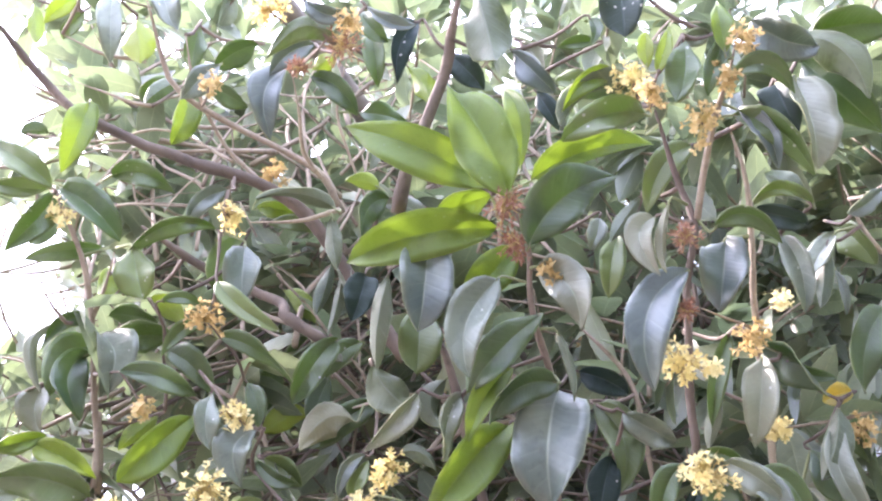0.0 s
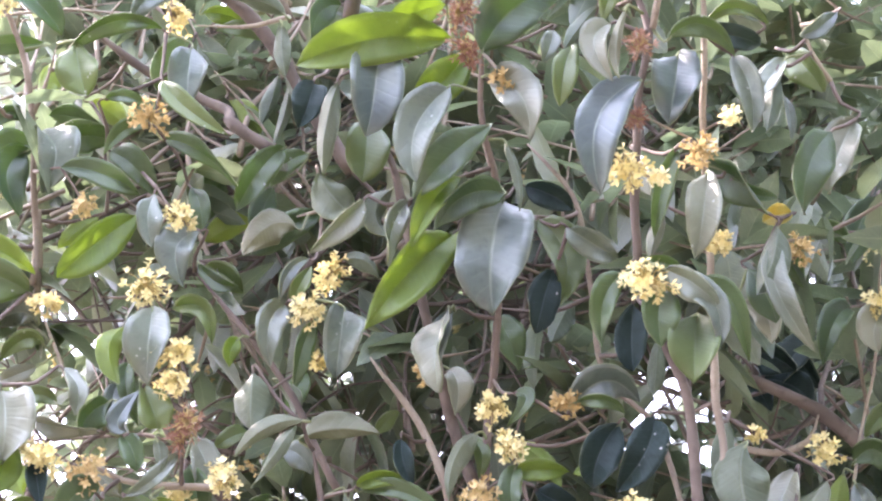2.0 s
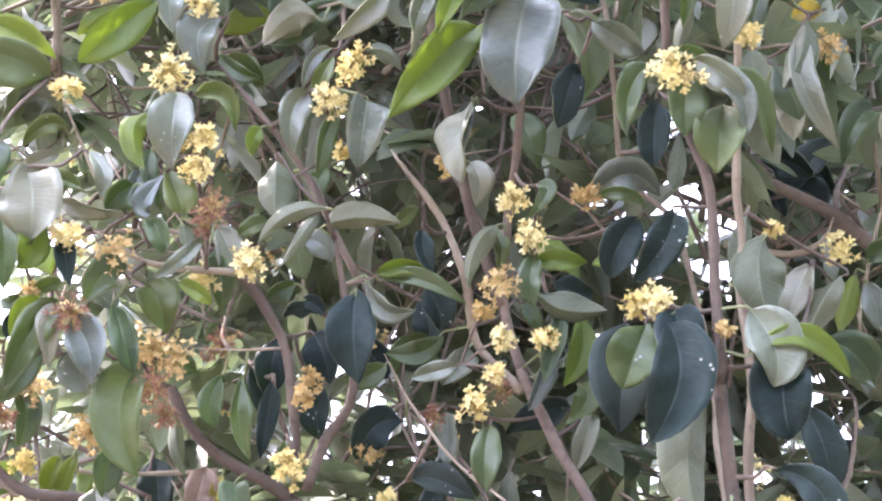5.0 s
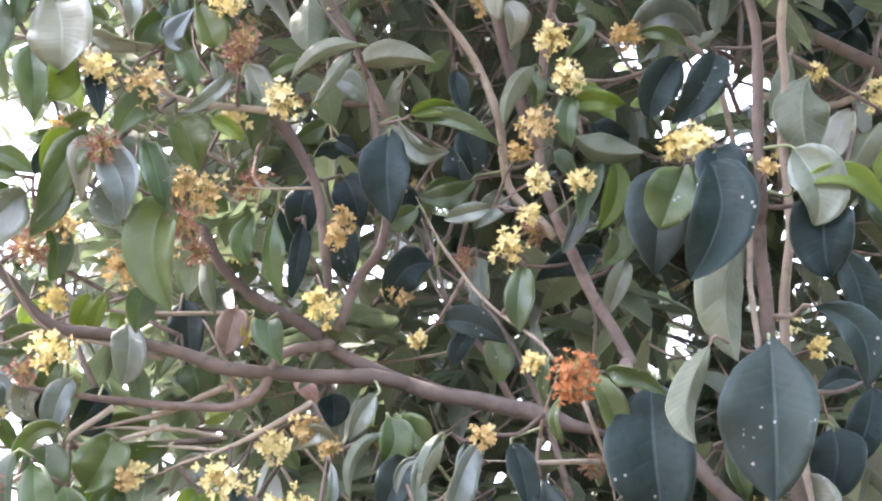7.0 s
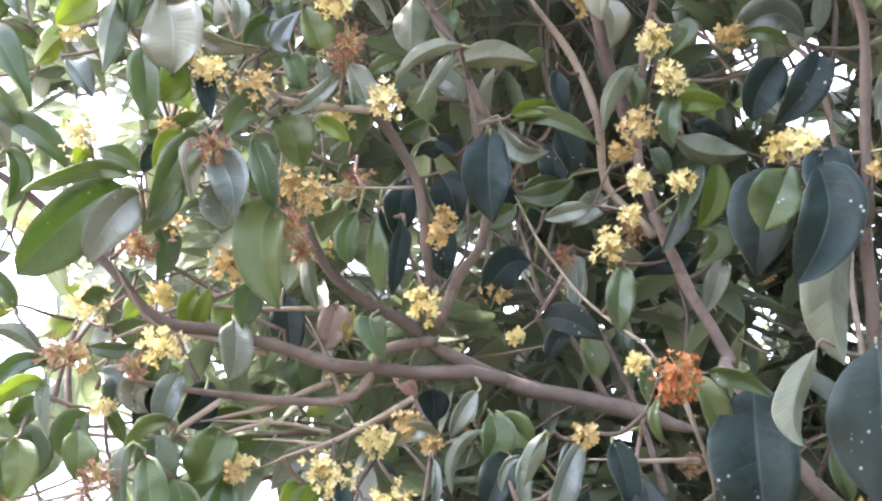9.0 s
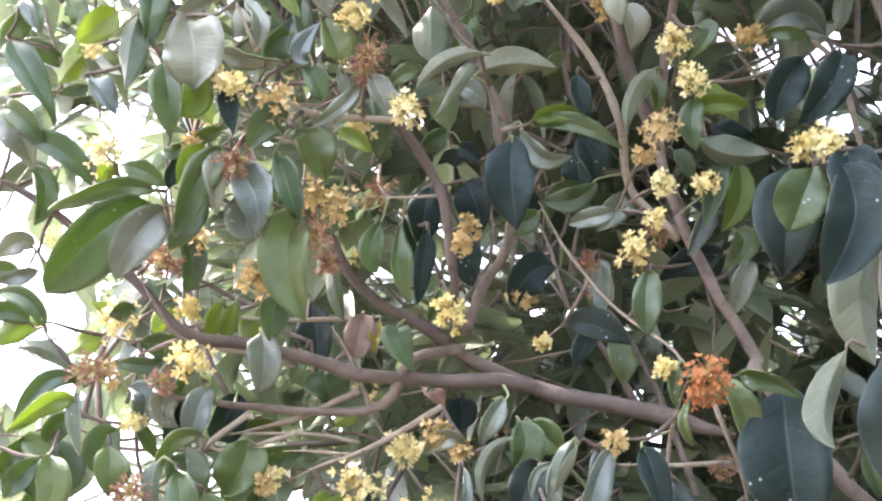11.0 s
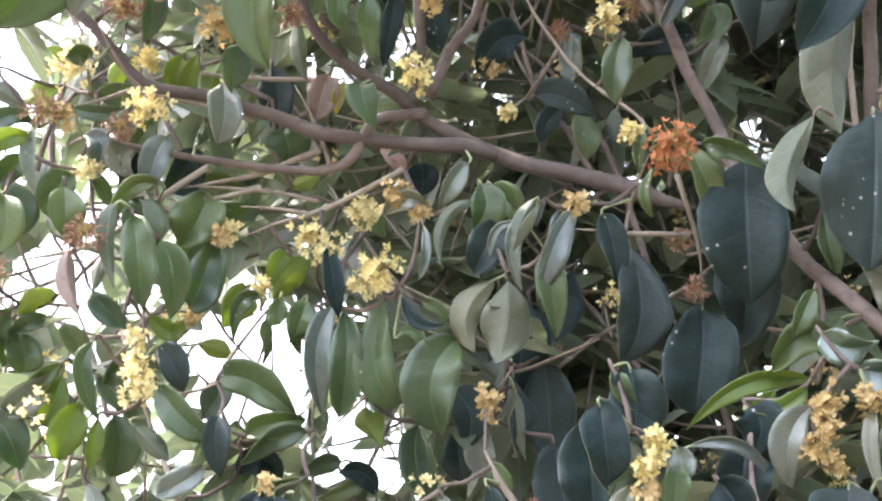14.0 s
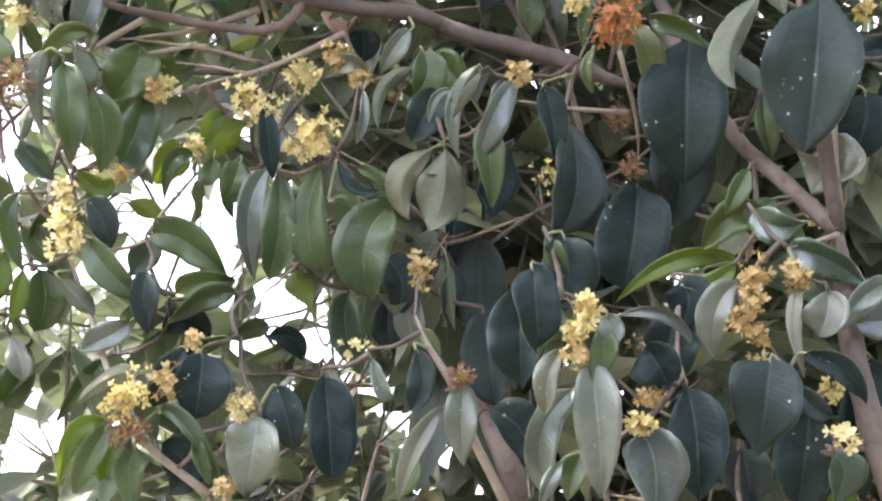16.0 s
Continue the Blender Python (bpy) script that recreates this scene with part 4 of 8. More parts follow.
stem(b, "twig", 0.0014, 0.0023, (0.341, 0.692, 2.269), (0.355, 0.715, 2.245), (0.374, 0.732, 2.229))
leaf(b, (0.242, 0.707, 2.093), (0.234, 0.709, 2.055), (0.228, 0.725, 2.023), (-0.19, -0.96, -0.21), 0.032, 0.70, SKY_SHEEN)
leaf(b, (0.404, 0.955, 1.978), (0.393, 0.958, 1.951), (0.386, 0.969, 1.924), (0.42, 0.90, 0.09), 0.021, 0.50, YOUNG)
leaf(b, (0.272, 0.816, 1.921), (0.264, 0.817, 1.890), (0.274, 0.831, 1.852), (0.30, 0.93, 0.22), 0.044, 0.48, SKY_SHEEN)
leaf(b, (0.216, 0.652, 2.161), (0.210, 0.656, 2.129), (0.205, 0.668, 2.104), (-0.12, -0.96, -0.25), 0.045, 0.71, SKY_SHEEN)
leaf(b, (0.400, 0.921, 1.969), (0.416, 0.907, 1.973), (0.436, 0.923, 1.950), (-0.36, -0.56, -0.74), 0.027, 0.53)
leaf(b, (0.331, 0.718, 2.237), (0.315, 0.724, 2.217), (0.302, 0.732, 2.195), (-0.40, -0.92, -0.04), 0.023, 0.40, SKY_SHEEN)
leaf(b, (0.400, 0.928, 1.952), (0.403, 0.928, 1.930), (0.409, 0.938, 1.910), (-0.51, -0.81, -0.29), 0.027, 0.75, SKY_SHEEN)
leaf(b, (0.404, 0.969, 1.898), (0.401, 0.968, 1.883), (0.405, 0.976, 1.866), (-0.38, -0.90, -0.21), 0.017, 0.57, SKY_SHEEN)
leaf(b, (0.231, 0.748, 2.018), (0.253, 0.739, 1.997), (0.266, 0.761, 1.958), (-0.29, -0.89, -0.36), 0.020, 0.56)
leaf(b, (0.398, 0.855, 2.081), (0.379, 0.853, 2.061), (0.370, 0.870, 2.031), (-0.15, -0.97, -0.20), 0.028, 0.66)
leaf(b, (0.288, 0.888, 1.677), (0.289, 0.887, 1.652), (0.282, 0.897, 1.627), (-0.51, -0.86, -0.10), 0.045, 0.44, OLD_SHADED)
leaf(b, (0.271, 0.840, 1.958), (0.264, 0.845, 1.930), (0.254, 0.854, 1.905), (0.19, 0.96, 0.19), 0.018, 0.48, SKY_SHEEN)
leaf(b, (0.212, 0.735, 2.077), (0.204, 0.737, 2.056), (0.199, 0.745, 2.036), (0.11, 0.97, 0.21), 0.014, 0.70, SKY_SHEEN)
leaf(b, (0.426, 0.832, 2.066), (0.405, 0.832, 2.047), (0.407, 0.843, 2.027), (-0.22, -0.96, -0.17), 0.030, 0.53, SKY_SHEEN)
leaf(b, (0.190, 0.605, 2.218), (0.165, 0.604, 2.191), (0.153, 0.623, 2.161), (0.13, -0.92, -0.36), 0.025, 0.48)
leaf(b, (0.438, 0.920, 2.063), (0.443, 0.923, 2.041), (0.446, 0.930, 2.022), (0.52, 0.81, 0.29), 0.018, 0.64)
leaf(b, (0.323, 0.721, 2.224), (0.315, 0.728, 2.193), (0.309, 0.737, 2.169), (0.30, 0.94, 0.19), 0.017, 0.57, SKY_SHEEN)
leaf(b, (0.332, 0.739, 2.216), (0.335, 0.742, 2.193), (0.335, 0.751, 2.175), (-0.17, -0.95, -0.28), 0.009, 0.49, SKY_SHEEN)
leaf(b, (0.271, 0.736, 2.115), (0.286, 0.738, 2.102), (0.308, 0.740, 2.101), (-0.20, -0.67, -0.71), 0.014, 0.70)
leaf(b, (0.251, 0.746, 2.143), (0.275, 0.732, 2.111), (0.294, 0.736, 2.079), (-0.83, 0.04, -0.56), 0.036, 0.67)
leaf(b, (0.453, 0.936, 2.032), (0.438, 0.934, 2.021), (0.425, 0.944, 2.006), (0.02, -0.95, -0.32), 0.023, 0.63)
leaf(b, (0.341, 0.740, 2.274), (0.355, 0.732, 2.245), (0.366, 0.738, 2.221), (-0.82, -0.44, -0.37), 0.029, 0.32)
leaf(b, (0.389, 0.739, 2.191), (0.373, 0.754, 2.163), (0.365, 0.775, 2.138), (-0.63, -0.75, -0.21), 0.039, 0.31, SKY_SHEEN)
leaf(b, (0.362, 0.734, 2.170), (0.336, 0.735, 2.131), (0.332, 0.754, 2.096), (0.03, -0.96, -0.27), 0.034, 0.47)
leaf(b, (0.320, 0.885, 1.707), (0.312, 0.885, 1.677), (0.301, 0.897, 1.651), (-0.32, -0.94, -0.09), 0.030, 0.53, OLD_SHADED)
leaf(b, (0.254, 0.566, 2.244), (0.257, 0.569, 2.220), (0.265, 0.580, 2.201), (-0.51, -0.77, -0.38), 0.031, 0.61, OLD_SHADED)
leaf(b, (0.262, 0.550, 2.230), (0.266, 0.555, 2.190), (0.271, 0.574, 2.156), (0.30, -0.92, -0.26), 0.042, 0.57, SKY_SHEEN)
leaf(b, (0.280, 0.566, 2.273), (0.300, 0.568, 2.239), (0.332, 0.586, 2.211), (-0.56, -0.52, -0.65), 0.048, 0.76)
leaf(b, (0.249, 0.669, 2.220), (0.270, 0.656, 2.226), (0.299, 0.668, 2.222), (0.03, -0.68, -0.73), 0.015, 0.68)
leaf(b, (0.252, 0.674, 2.219), (0.275, 0.672, 2.210), (0.296, 0.678, 2.207), (-0.16, -0.66, -0.74), 0.023, 0.63, OLD_SHADED)
leaf(b, (0.276, 0.692, 2.208), (0.285, 0.695, 2.173), (0.285, 0.711, 2.142), (-0.30, -0.91, -0.30), 0.026, 0.72, SKY_SHEEN)
leaf(b, (0.293, 0.665, 2.222), (0.280, 0.661, 2.237), (0.265, 0.663, 2.252), (0.57, 0.59, 0.58), 0.020, 0.34)
leaf(b, (0.365, 0.949, 1.908), (0.384, 0.943, 1.890), (0.403, 0.955, 1.867), (-0.33, -0.84, -0.44), 0.045, 0.68)
leaf(b, (0.304, 0.746, 2.076), (0.296, 0.751, 2.045), (0.282, 0.760, 2.019), (0.27, 0.95, 0.13), 0.027, 0.63, SKY_SHEEN)
leaf(b, (0.304, 0.759, 2.068), (0.297, 0.758, 2.025), (0.327, 0.780, 1.979), (-0.18, -0.95, -0.27), 0.023, 0.63, SKY_SHEEN)
leaf(b, (0.324, 0.763, 2.105), (0.312, 0.761, 2.100), (0.301, 0.765, 2.096), (0.10, -0.87, -0.48), 0.019, 0.49, YELLOWED)
leaf(b, (0.293, 0.797, 2.073), (0.305, 0.799, 2.048), (0.312, 0.808, 2.028), (-0.38, -0.85, -0.36), 0.029, 0.55)
leaf(b, (0.290, 0.816, 2.051), (0.306, 0.812, 2.038), (0.310, 0.823, 2.018), (-0.41, -0.81, -0.42), 0.023, 0.42, SKY_SHEEN)
leaf(b, (0.313, 0.888, 1.815), (0.322, 0.887, 1.782), (0.327, 0.899, 1.751), (-0.24, -0.95, -0.22), 0.034, 0.62, OLD_SHADED)
leaf(b, (0.354, 0.658, 2.228), (0.338, 0.660, 2.213), (0.322, 0.664, 2.205), (0.28, -0.73, -0.62), 0.018, 0.60, SKY_SHEEN)
leaf(b, (0.215, 0.850, 1.961), (0.204, 0.851, 1.931), (0.182, 0.865, 1.905), (-0.06, -0.97, -0.24), 0.035, 0.63, OLD_SHADED)
leaf(b, (0.376, 0.834, 2.152), (0.389, 0.826, 2.143), (0.402, 0.828, 2.132), (-0.60, -0.48, -0.64), 0.018, 0.34)
leaf(b, (0.352, 0.855, 2.156), (0.360, 0.856, 2.128), (0.372, 0.867, 2.106), (-0.41, -0.83, -0.37), 0.025, 0.48)
leaf(b, (0.442, 0.840, 2.196), (0.424, 0.852, 2.168), (0.416, 0.865, 2.138), (0.07, -0.91, -0.42), 0.033, 0.20)
# five dark leaves added in place of a shadowed patch behind the shoot
leaf(b, (0.386, 1.045, 2.131), (0.408, 1.036, 2.118), (0.427, 1.039, 2.098), (-0.29, -0.94, -0.21), 0.030, 0.36, OLD_SHADED)
leaf(b, (0.374, 1.061, 2.145), (0.383, 1.059, 2.124), (0.391, 1.064, 2.105), (-0.08, -0.99, -0.10), 0.027, 0.38, OLD_SHADED)
leaf(b, (0.364, 1.035, 2.157), (0.387, 1.019, 2.142), (0.408, 1.020, 2.123), (-0.64, -0.35, -0.68), 0.039, 0.57, OLD_SHADED)
leaf(b, (0.418, 1.049, 2.167), (0.429, 1.042, 2.143), (0.439, 1.045, 2.121), (-0.77, -0.57, -0.30), 0.030, 0.56, OLD_SHADED)
leaf(b, (0.435, 1.017, 2.170), (0.412, 1.026, 2.147), (0.398, 1.040, 2.123), (-0.31, -0.93, -0.19), 0.035, 0.40, OLD_SHADED)
leaf(b, (0.347, 0.860, 1.917), (0.328, 0.862, 1.893), (0.316, 0.874, 1.865), (0.39, 0.92, 0.02), 0.025, 0.46, SKY_SHEEN)
blossom(b, (0.254, 0.667, 2.111), 0.009, "fresh")
blossom(b, (0.249, 0.723, 2.037), 0.011, "fresh")
blossom(b, (0.371, 0.902, 1.960), 0.016, "fresh")
blossom(b, (0.337, 0.775, 2.075), 0.013, "fading")
blossom(b, (0.292, 0.847, 1.949), 0.006, "fresh")
blossom(b, (0.399, 0.814, 2.060), 0.012, "fresh")
blossom(b, (0.276, 0.865, 1.724), 0.006, "fresh")

b = branch("shaded inner shoot with dark blue-green leaves and a yellow cluster", (0.267, 0.881, 1.570))
stem(b, "stem", 0.0023, 0.0024, (0.122, 0.811, 2.216), (0.168, 0.831, 2.157), (0.188, 0.897, 2.040), (0.228, 0.901, 1.988), (0.244, 0.912, 1.934), (0.258, 0.936, 1.849), (0.253, 0.924, 1.757), (0.267, 0.881, 1.570))
leaf(b, (0.260, 0.894, 1.638), (0.267, 0.891, 1.621), (0.254, 0.898, 1.601), (-0.37, -0.93, -0.06), 0.052, 0.57, SKY_SHEEN)
leaf(b, (0.132, 0.827, 2.141), (0.152, 0.828, 2.101), (0.145, 0.846, 2.064), (-0.22, -0.94, -0.27), 0.034, 0.48)
leaf(b, (0.151, 0.804, 2.115), (0.172, 0.804, 2.098), (0.192, 0.811, 2.089), (-0.33, -0.65, -0.68), 0.029, 0.71, SKY_SHEEN)
leaf(b, (0.141, 0.832, 2.091), (0.131, 0.834, 2.061), (0.127, 0.843, 2.035), (0.30, -0.92, -0.26), 0.030, 0.28, OLD_SHADED)
leaf(b, (0.227, 0.851, 2.039), (0.223, 0.857, 2.009), (0.220, 0.863, 1.991), (0.30, 0.93, 0.20), 0.016, 0.45)
leaf(b, (0.186, 0.853, 1.957), (0.169, 0.855, 1.931), (0.165, 0.866, 1.908), (0.13, -0.94, -0.31), 0.036, 0.61, OLD_SHADED)
leaf(b, (0.175, 0.861, 1.935), (0.163, 0.862, 1.925), (0.150, 0.866, 1.921), (0.03, -0.92, -0.39), 0.013, 0.49, YOUNG)
leaf(b, (0.179, 0.886, 1.880), (0.173, 0.888, 1.834), (0.172, 0.904, 1.795), (-0.28, -0.94, -0.17), 0.053, 0.45, OLD_SHADED)
leaf(b, (0.111, 0.914, 1.974), (0.135, 0.913, 1.958), (0.150, 0.922, 1.937), (-0.17, 0.99, 0.04), 0.023, 0.36, YOUNG)
leaf(b, (0.105, 0.939, 2.122), (0.117, 0.943, 2.094), (0.125, 0.954, 2.070), (0.03, -0.97, -0.26), 0.031, 0.34)

b = branch("thick reddish-brown shoot with glossy hanging leaves and yellow flowers", (0.266, 0.878, 1.569))
stem(b, "stem", 0.0023, 0.0054, (0.157, 0.564, 2.215), (0.176, 0.602, 2.169), (0.184, 0.614, 2.143), (0.180, 0.650, 2.107), (0.180, 0.698, 2.051), (0.184, 0.721, 2.019), (0.184, 0.730, 2.017), (0.203, 0.757, 1.976), (0.221, 0.775, 1.935), (0.228, 0.808, 1.870), (0.232, 0.829, 1.810), (0.230, 0.829, 1.826), (0.238, 0.858, 1.747), (0.247, 0.866, 1.656), (0.255, 0.872, 1.614), (0.266, 0.878, 1.569))
stem(b, "twig", 0.0021, 0.0027, (0.211, 0.506, 2.224), (0.204, 0.535, 2.204), (0.194, 0.570, 2.183), (0.186, 0.612, 2.144))
stem(b, "twig", 0.0010, 0.0013, (0.182, 0.658, 2.103), (0.237, 0.696, 2.112))
leaf(b, (0.188, 0.721, 2.018), (0.203, 0.718, 2.012), (0.215, 0.724, 2.006), (-0.22, -0.72, -0.65), 0.013, 0.57)
leaf(b, (0.179, 0.637, 2.116), (0.144, 0.636, 2.072), (0.147, 0.662, 2.025), (-0.22, -0.96, -0.19), 0.038, 0.57, SKY_SHEEN)
leaf(b, (0.210, 0.555, 2.193), (0.239, 0.550, 2.171), (0.263, 0.570, 2.145), (-0.40, -0.66, -0.64), 0.025, 0.72)
leaf(b, (0.151, 0.564, 2.205), (0.119, 0.557, 2.196), (0.088, 0.571, 2.183), (0.15, -0.74, -0.65), 0.030, 0.68)
leaf(b, (0.201, 0.512, 2.209), (0.199, 0.502, 2.228), (0.199, 0.497, 2.253), (-0.22, -0.92, -0.32), 0.017, 0.53, YOUNG)
leaf(b, (0.190, 0.725, 2.006), (0.229, 0.716, 1.983), (0.236, 0.736, 1.949), (-0.19, -0.92, -0.33), 0.023, 0.53, SKY_SHEEN)
leaf(b, (0.205, 0.516, 2.231), (0.194, 0.519, 2.205), (0.188, 0.531, 2.185), (0.12, -0.93, -0.35), 0.017, 0.67)
leaf(b, (0.220, 0.833, 1.802), (0.203, 0.838, 1.753), (0.212, 0.851, 1.709), (0.02, 0.98, 0.19), 0.039, 0.61, SKY_SHEEN)
leaf(b, (0.176, 0.741, 2.020), (0.159, 0.741, 1.993), (0.158, 0.756, 1.963), (0.03, -0.96, -0.28), 0.024, 0.67)
leaf(b, (0.197, 0.612, 2.135), (0.220, 0.599, 2.136), (0.245, 0.616, 2.122), (-0.20, -0.48, -0.85), 0.018, 0.61)
leaf(b, (0.154, 0.583, 2.211), (0.156, 0.566, 2.237), (0.153, 0.554, 2.269), (0.93, 0.32, 0.17), 0.030, 0.64)
leaf(b, (0.214, 0.552, 2.196), (0.230, 0.553, 2.171), (0.238, 0.567, 2.148), (-0.16, -0.92, -0.37), 0.021, 0.81, SKY_SHEEN)
leaf(b, (0.204, 0.523, 2.194), (0.226, 0.511, 2.195), (0.248, 0.527, 2.182), (-0.14, -0.64, -0.76), 0.018, 0.51)
leaf(b, (0.222, 0.502, 2.236), (0.243, 0.506, 2.217), (0.266, 0.509, 2.215), (-0.36, -0.34, -0.87), 0.037, 0.70, SKY_SHEEN)
leaf(b, (0.201, 0.727, 2.000), (0.195, 0.731, 1.972), (0.197, 0.739, 1.953), (-0.16, -0.96, -0.23), 0.031, 0.54)
leaf(b, (0.222, 0.706, 2.118), (0.206, 0.707, 2.079), (0.199, 0.726, 2.042), (-0.03, -0.97, -0.25), 0.017, 0.66)
leaf(b, (0.165, 0.597, 2.147), (0.156, 0.603, 2.117), (0.157, 0.613, 2.091), (0.01, 0.96, 0.28), 0.010, 0.67, SKY_SHEEN)
leaf(b, (0.232, 0.841, 1.722), (0.230, 0.838, 1.663), (0.230, 0.853, 1.613), (-0.35, -0.93, -0.10), 0.075, 0.69, OLD_SHADED)
leaf(b, (0.248, 0.811, 1.821), (0.281, 0.792, 1.826), (0.318, 0.810, 1.803), (-0.06, -0.98, -0.19), 0.019, 0.48, YOUNG)
leaf(b, (0.248, 0.800, 1.849), (0.262, 0.800, 1.819), (0.262, 0.811, 1.795), (-0.07, -0.97, -0.22), 0.044, 0.46, SKY_SHEEN)
leaf(b, (0.200, 0.713, 2.003), (0.221, 0.711, 1.987), (0.236, 0.719, 1.975), (-0.41, -0.63, -0.66), 0.024, 0.64, SKY_SHEEN)
leaf(b, (0.226, 0.739, 1.980), (0.221, 0.740, 1.955), (0.220, 0.752, 1.932), (-0.22, -0.95, -0.22), 0.042, 0.63)
leaf(b, (0.154, 0.605, 2.139), (0.140, 0.605, 2.117), (0.154, 0.618, 2.093), (-0.18, -0.94, -0.27), 0.022, 0.57, SKY_SHEEN)
leaf(b, (0.199, 0.820, 1.856), (0.202, 0.818, 1.829), (0.208, 0.831, 1.801), (-0.21, -0.95, -0.24), 0.043, 0.73, OLD_SHADED)
leaf(b, (0.191, 0.814, 1.842), (0.196, 0.812, 1.801), (0.177, 0.832, 1.758), (-0.03, -0.98, -0.20), 0.054, 0.71, OLD_SHADED)
leaf(b, (0.151, 0.624, 2.181), (0.137, 0.628, 2.161), (0.125, 0.635, 2.144), (-0.07, 0.94, 0.33), 0.014, 0.61)
leaf(b, (0.155, 0.528, 2.208), (0.161, 0.519, 2.225), (0.167, 0.515, 2.249), (-0.03, -0.95, -0.31), 0.012, 0.48, YOUNG)
leaf(b, (0.148, 0.528, 2.213), (0.148, 0.522, 2.226), (0.150, 0.517, 2.245), (-0.03, -0.95, -0.31), 0.013, 0.51, YOUNG)
leaf(b, (0.176, 0.520, 2.234), (0.174, 0.527, 2.205), (0.167, 0.536, 2.185), (-0.06, -0.95, -0.30), 0.027, 0.52)
leaf(b, (0.136, 0.656, 2.171), (0.128, 0.658, 2.143), (0.126, 0.670, 2.120), (-0.14, -0.96, -0.25), 0.023, 0.62)
leaf(b, (0.261, 0.826, 1.741), (0.287, 0.819, 1.721), (0.293, 0.834, 1.687), (-0.39, -0.85, -0.35), 0.030, 0.61, OLD_SHADED)
leaf(b, (0.186, 0.856, 1.863), (0.176, 0.857, 1.837), (0.168, 0.868, 1.815), (-0.03, -0.97, -0.23), 0.043, 0.53)
leaf(b, (0.153, 0.584, 2.253), (0.116, 0.578, 2.250), (0.091, 0.596, 2.232), (-0.34, -0.10, 0.94), 0.032, 0.58)
leaf(b, (0.133, 0.572, 2.266), (0.110, 0.569, 2.251), (0.092, 0.583, 2.232), (0.30, -0.74, -0.60), 0.019, 0.66, YOUNG)
leaf(b, (0.274, 0.815, 1.821), (0.269, 0.816, 1.790), (0.274, 0.826, 1.763), (-0.43, -0.89, -0.17), 0.048, 0.51, OLD_SHADED)
leaf(b, (0.202, 0.537, 2.269), (0.191, 0.536, 2.264), (0.178, 0.540, 2.261), (0.19, -0.57, -0.80), 0.016, 0.55, SKY_SHEEN)
leaf(b, (0.191, 0.842, 1.716), (0.173, 0.844, 1.677), (0.177, 0.851, 1.648), (0.14, 0.98, 0.10), 0.024, 0.65, SKY_SHEEN)
leaf(b, (0.194, 0.728, 2.132), (0.200, 0.728, 2.110), (0.204, 0.734, 2.092), (-0.73, -0.62, -0.28), 0.018, 0.39, SKY_SHEEN)
leaf(b, (0.266, 0.525, 2.247), (0.291, 0.522, 2.227), (0.307, 0.542, 2.196), (0.22, 0.86, 0.46), 0.035, 0.51)
leaf(b, (0.280, 0.539, 2.271), (0.308, 0.532, 2.273), (0.341, 0.536, 2.281), (0.11, -0.48, -0.87), 0.041, 0.66)
leaf(b, (0.138, 0.522, 2.322), (0.139, 0.531, 2.289), (0.139, 0.540, 2.269), (-0.15, -0.94, -0.32), 0.038, 0.50, OLD_SHADED)
leaf(b, (0.297, 0.926, 1.717), (0.310, 0.914, 1.723), (0.327, 0.910, 1.719), (-0.48, -0.88, -0.02), 0.022, 0.40, OLD_SHADED)
leaf(b, (0.203, 0.825, 2.054), (0.200, 0.832, 2.025), (0.201, 0.842, 1.999), (-0.07, -0.95, -0.29), 0.029, 0.52, OLD_SHADED)
leaf(b, (0.325, 0.866, 1.927), (0.311, 0.870, 1.903), (0.303, 0.881, 1.881), (-0.61, -0.79, 0.03), 0.030, 0.38, SKY_SHEEN)
blossom(b, (0.143, 0.559, 2.249), 0.018, "fresh")
blossom(b, (0.148, 0.537, 2.189), 0.012, "fading")
blossom(b, (0.181, 0.546, 2.171), 0.015, "fading")
blossom(b, (0.199, 0.518, 2.190), 0.011, "fading")
blossom(b, (0.212, 0.500, 2.207), 0.010, "fading")
blossom(b, (0.165, 0.659, 2.048), 0.017, "fresh")
blossom(b, (0.190, 0.715, 1.990), 0.020, "fresh")
blossom(b, (0.229, 0.681, 2.084), 0.014, "fading")
blossom(b, (0.193, 0.670, 2.049), 0.006, "fresh")
blossom(b, (0.173, 0.603, 2.111), 0.010, "spent")
blossom(b, (0.174, 0.638, 2.077), 0.007, "spent")
blossom(b, (0.181, 0.863, 1.888), 0.012, "fresh")
blossom(b, (0.192, 0.827, 1.869), 0.011, "fresh")
blossom(b, (0.190, 0.855, 1.891), 0.012, "fresh")
blossom(b, (0.226, 0.792, 1.826), 0.006, "fading")

b = branch("upright shoot topped by bright young green leaves with yellow flowers", (0.266, 0.878, 1.569))
stem(b, "stem", 0.0022, 0.0060, (0.055, 0.657, 2.216), (0.070, 0.695, 2.192), (0.075, 0.734, 2.160), (0.092, 0.784, 2.125), (0.095, 0.845, 2.050), (0.091, 0.895, 1.994), (0.089, 0.933, 1.930), (0.106, 0.952, 1.864), (0.104, 0.949, 1.866), (0.130, 0.962, 1.814), (0.166, 0.970, 1.752), (0.159, 0.962, 1.743), (0.208, 0.945, 1.661), (0.235, 0.913, 1.616), (0.266, 0.878, 1.569))
stem(b, "twig", 0.0039, 0.0062, (0.019, 0.566, 2.391), (0.008, 0.609, 2.363), (0.003, 0.632, 2.346), (-0.031, 0.688, 2.279), (-0.038, 0.712, 2.256))
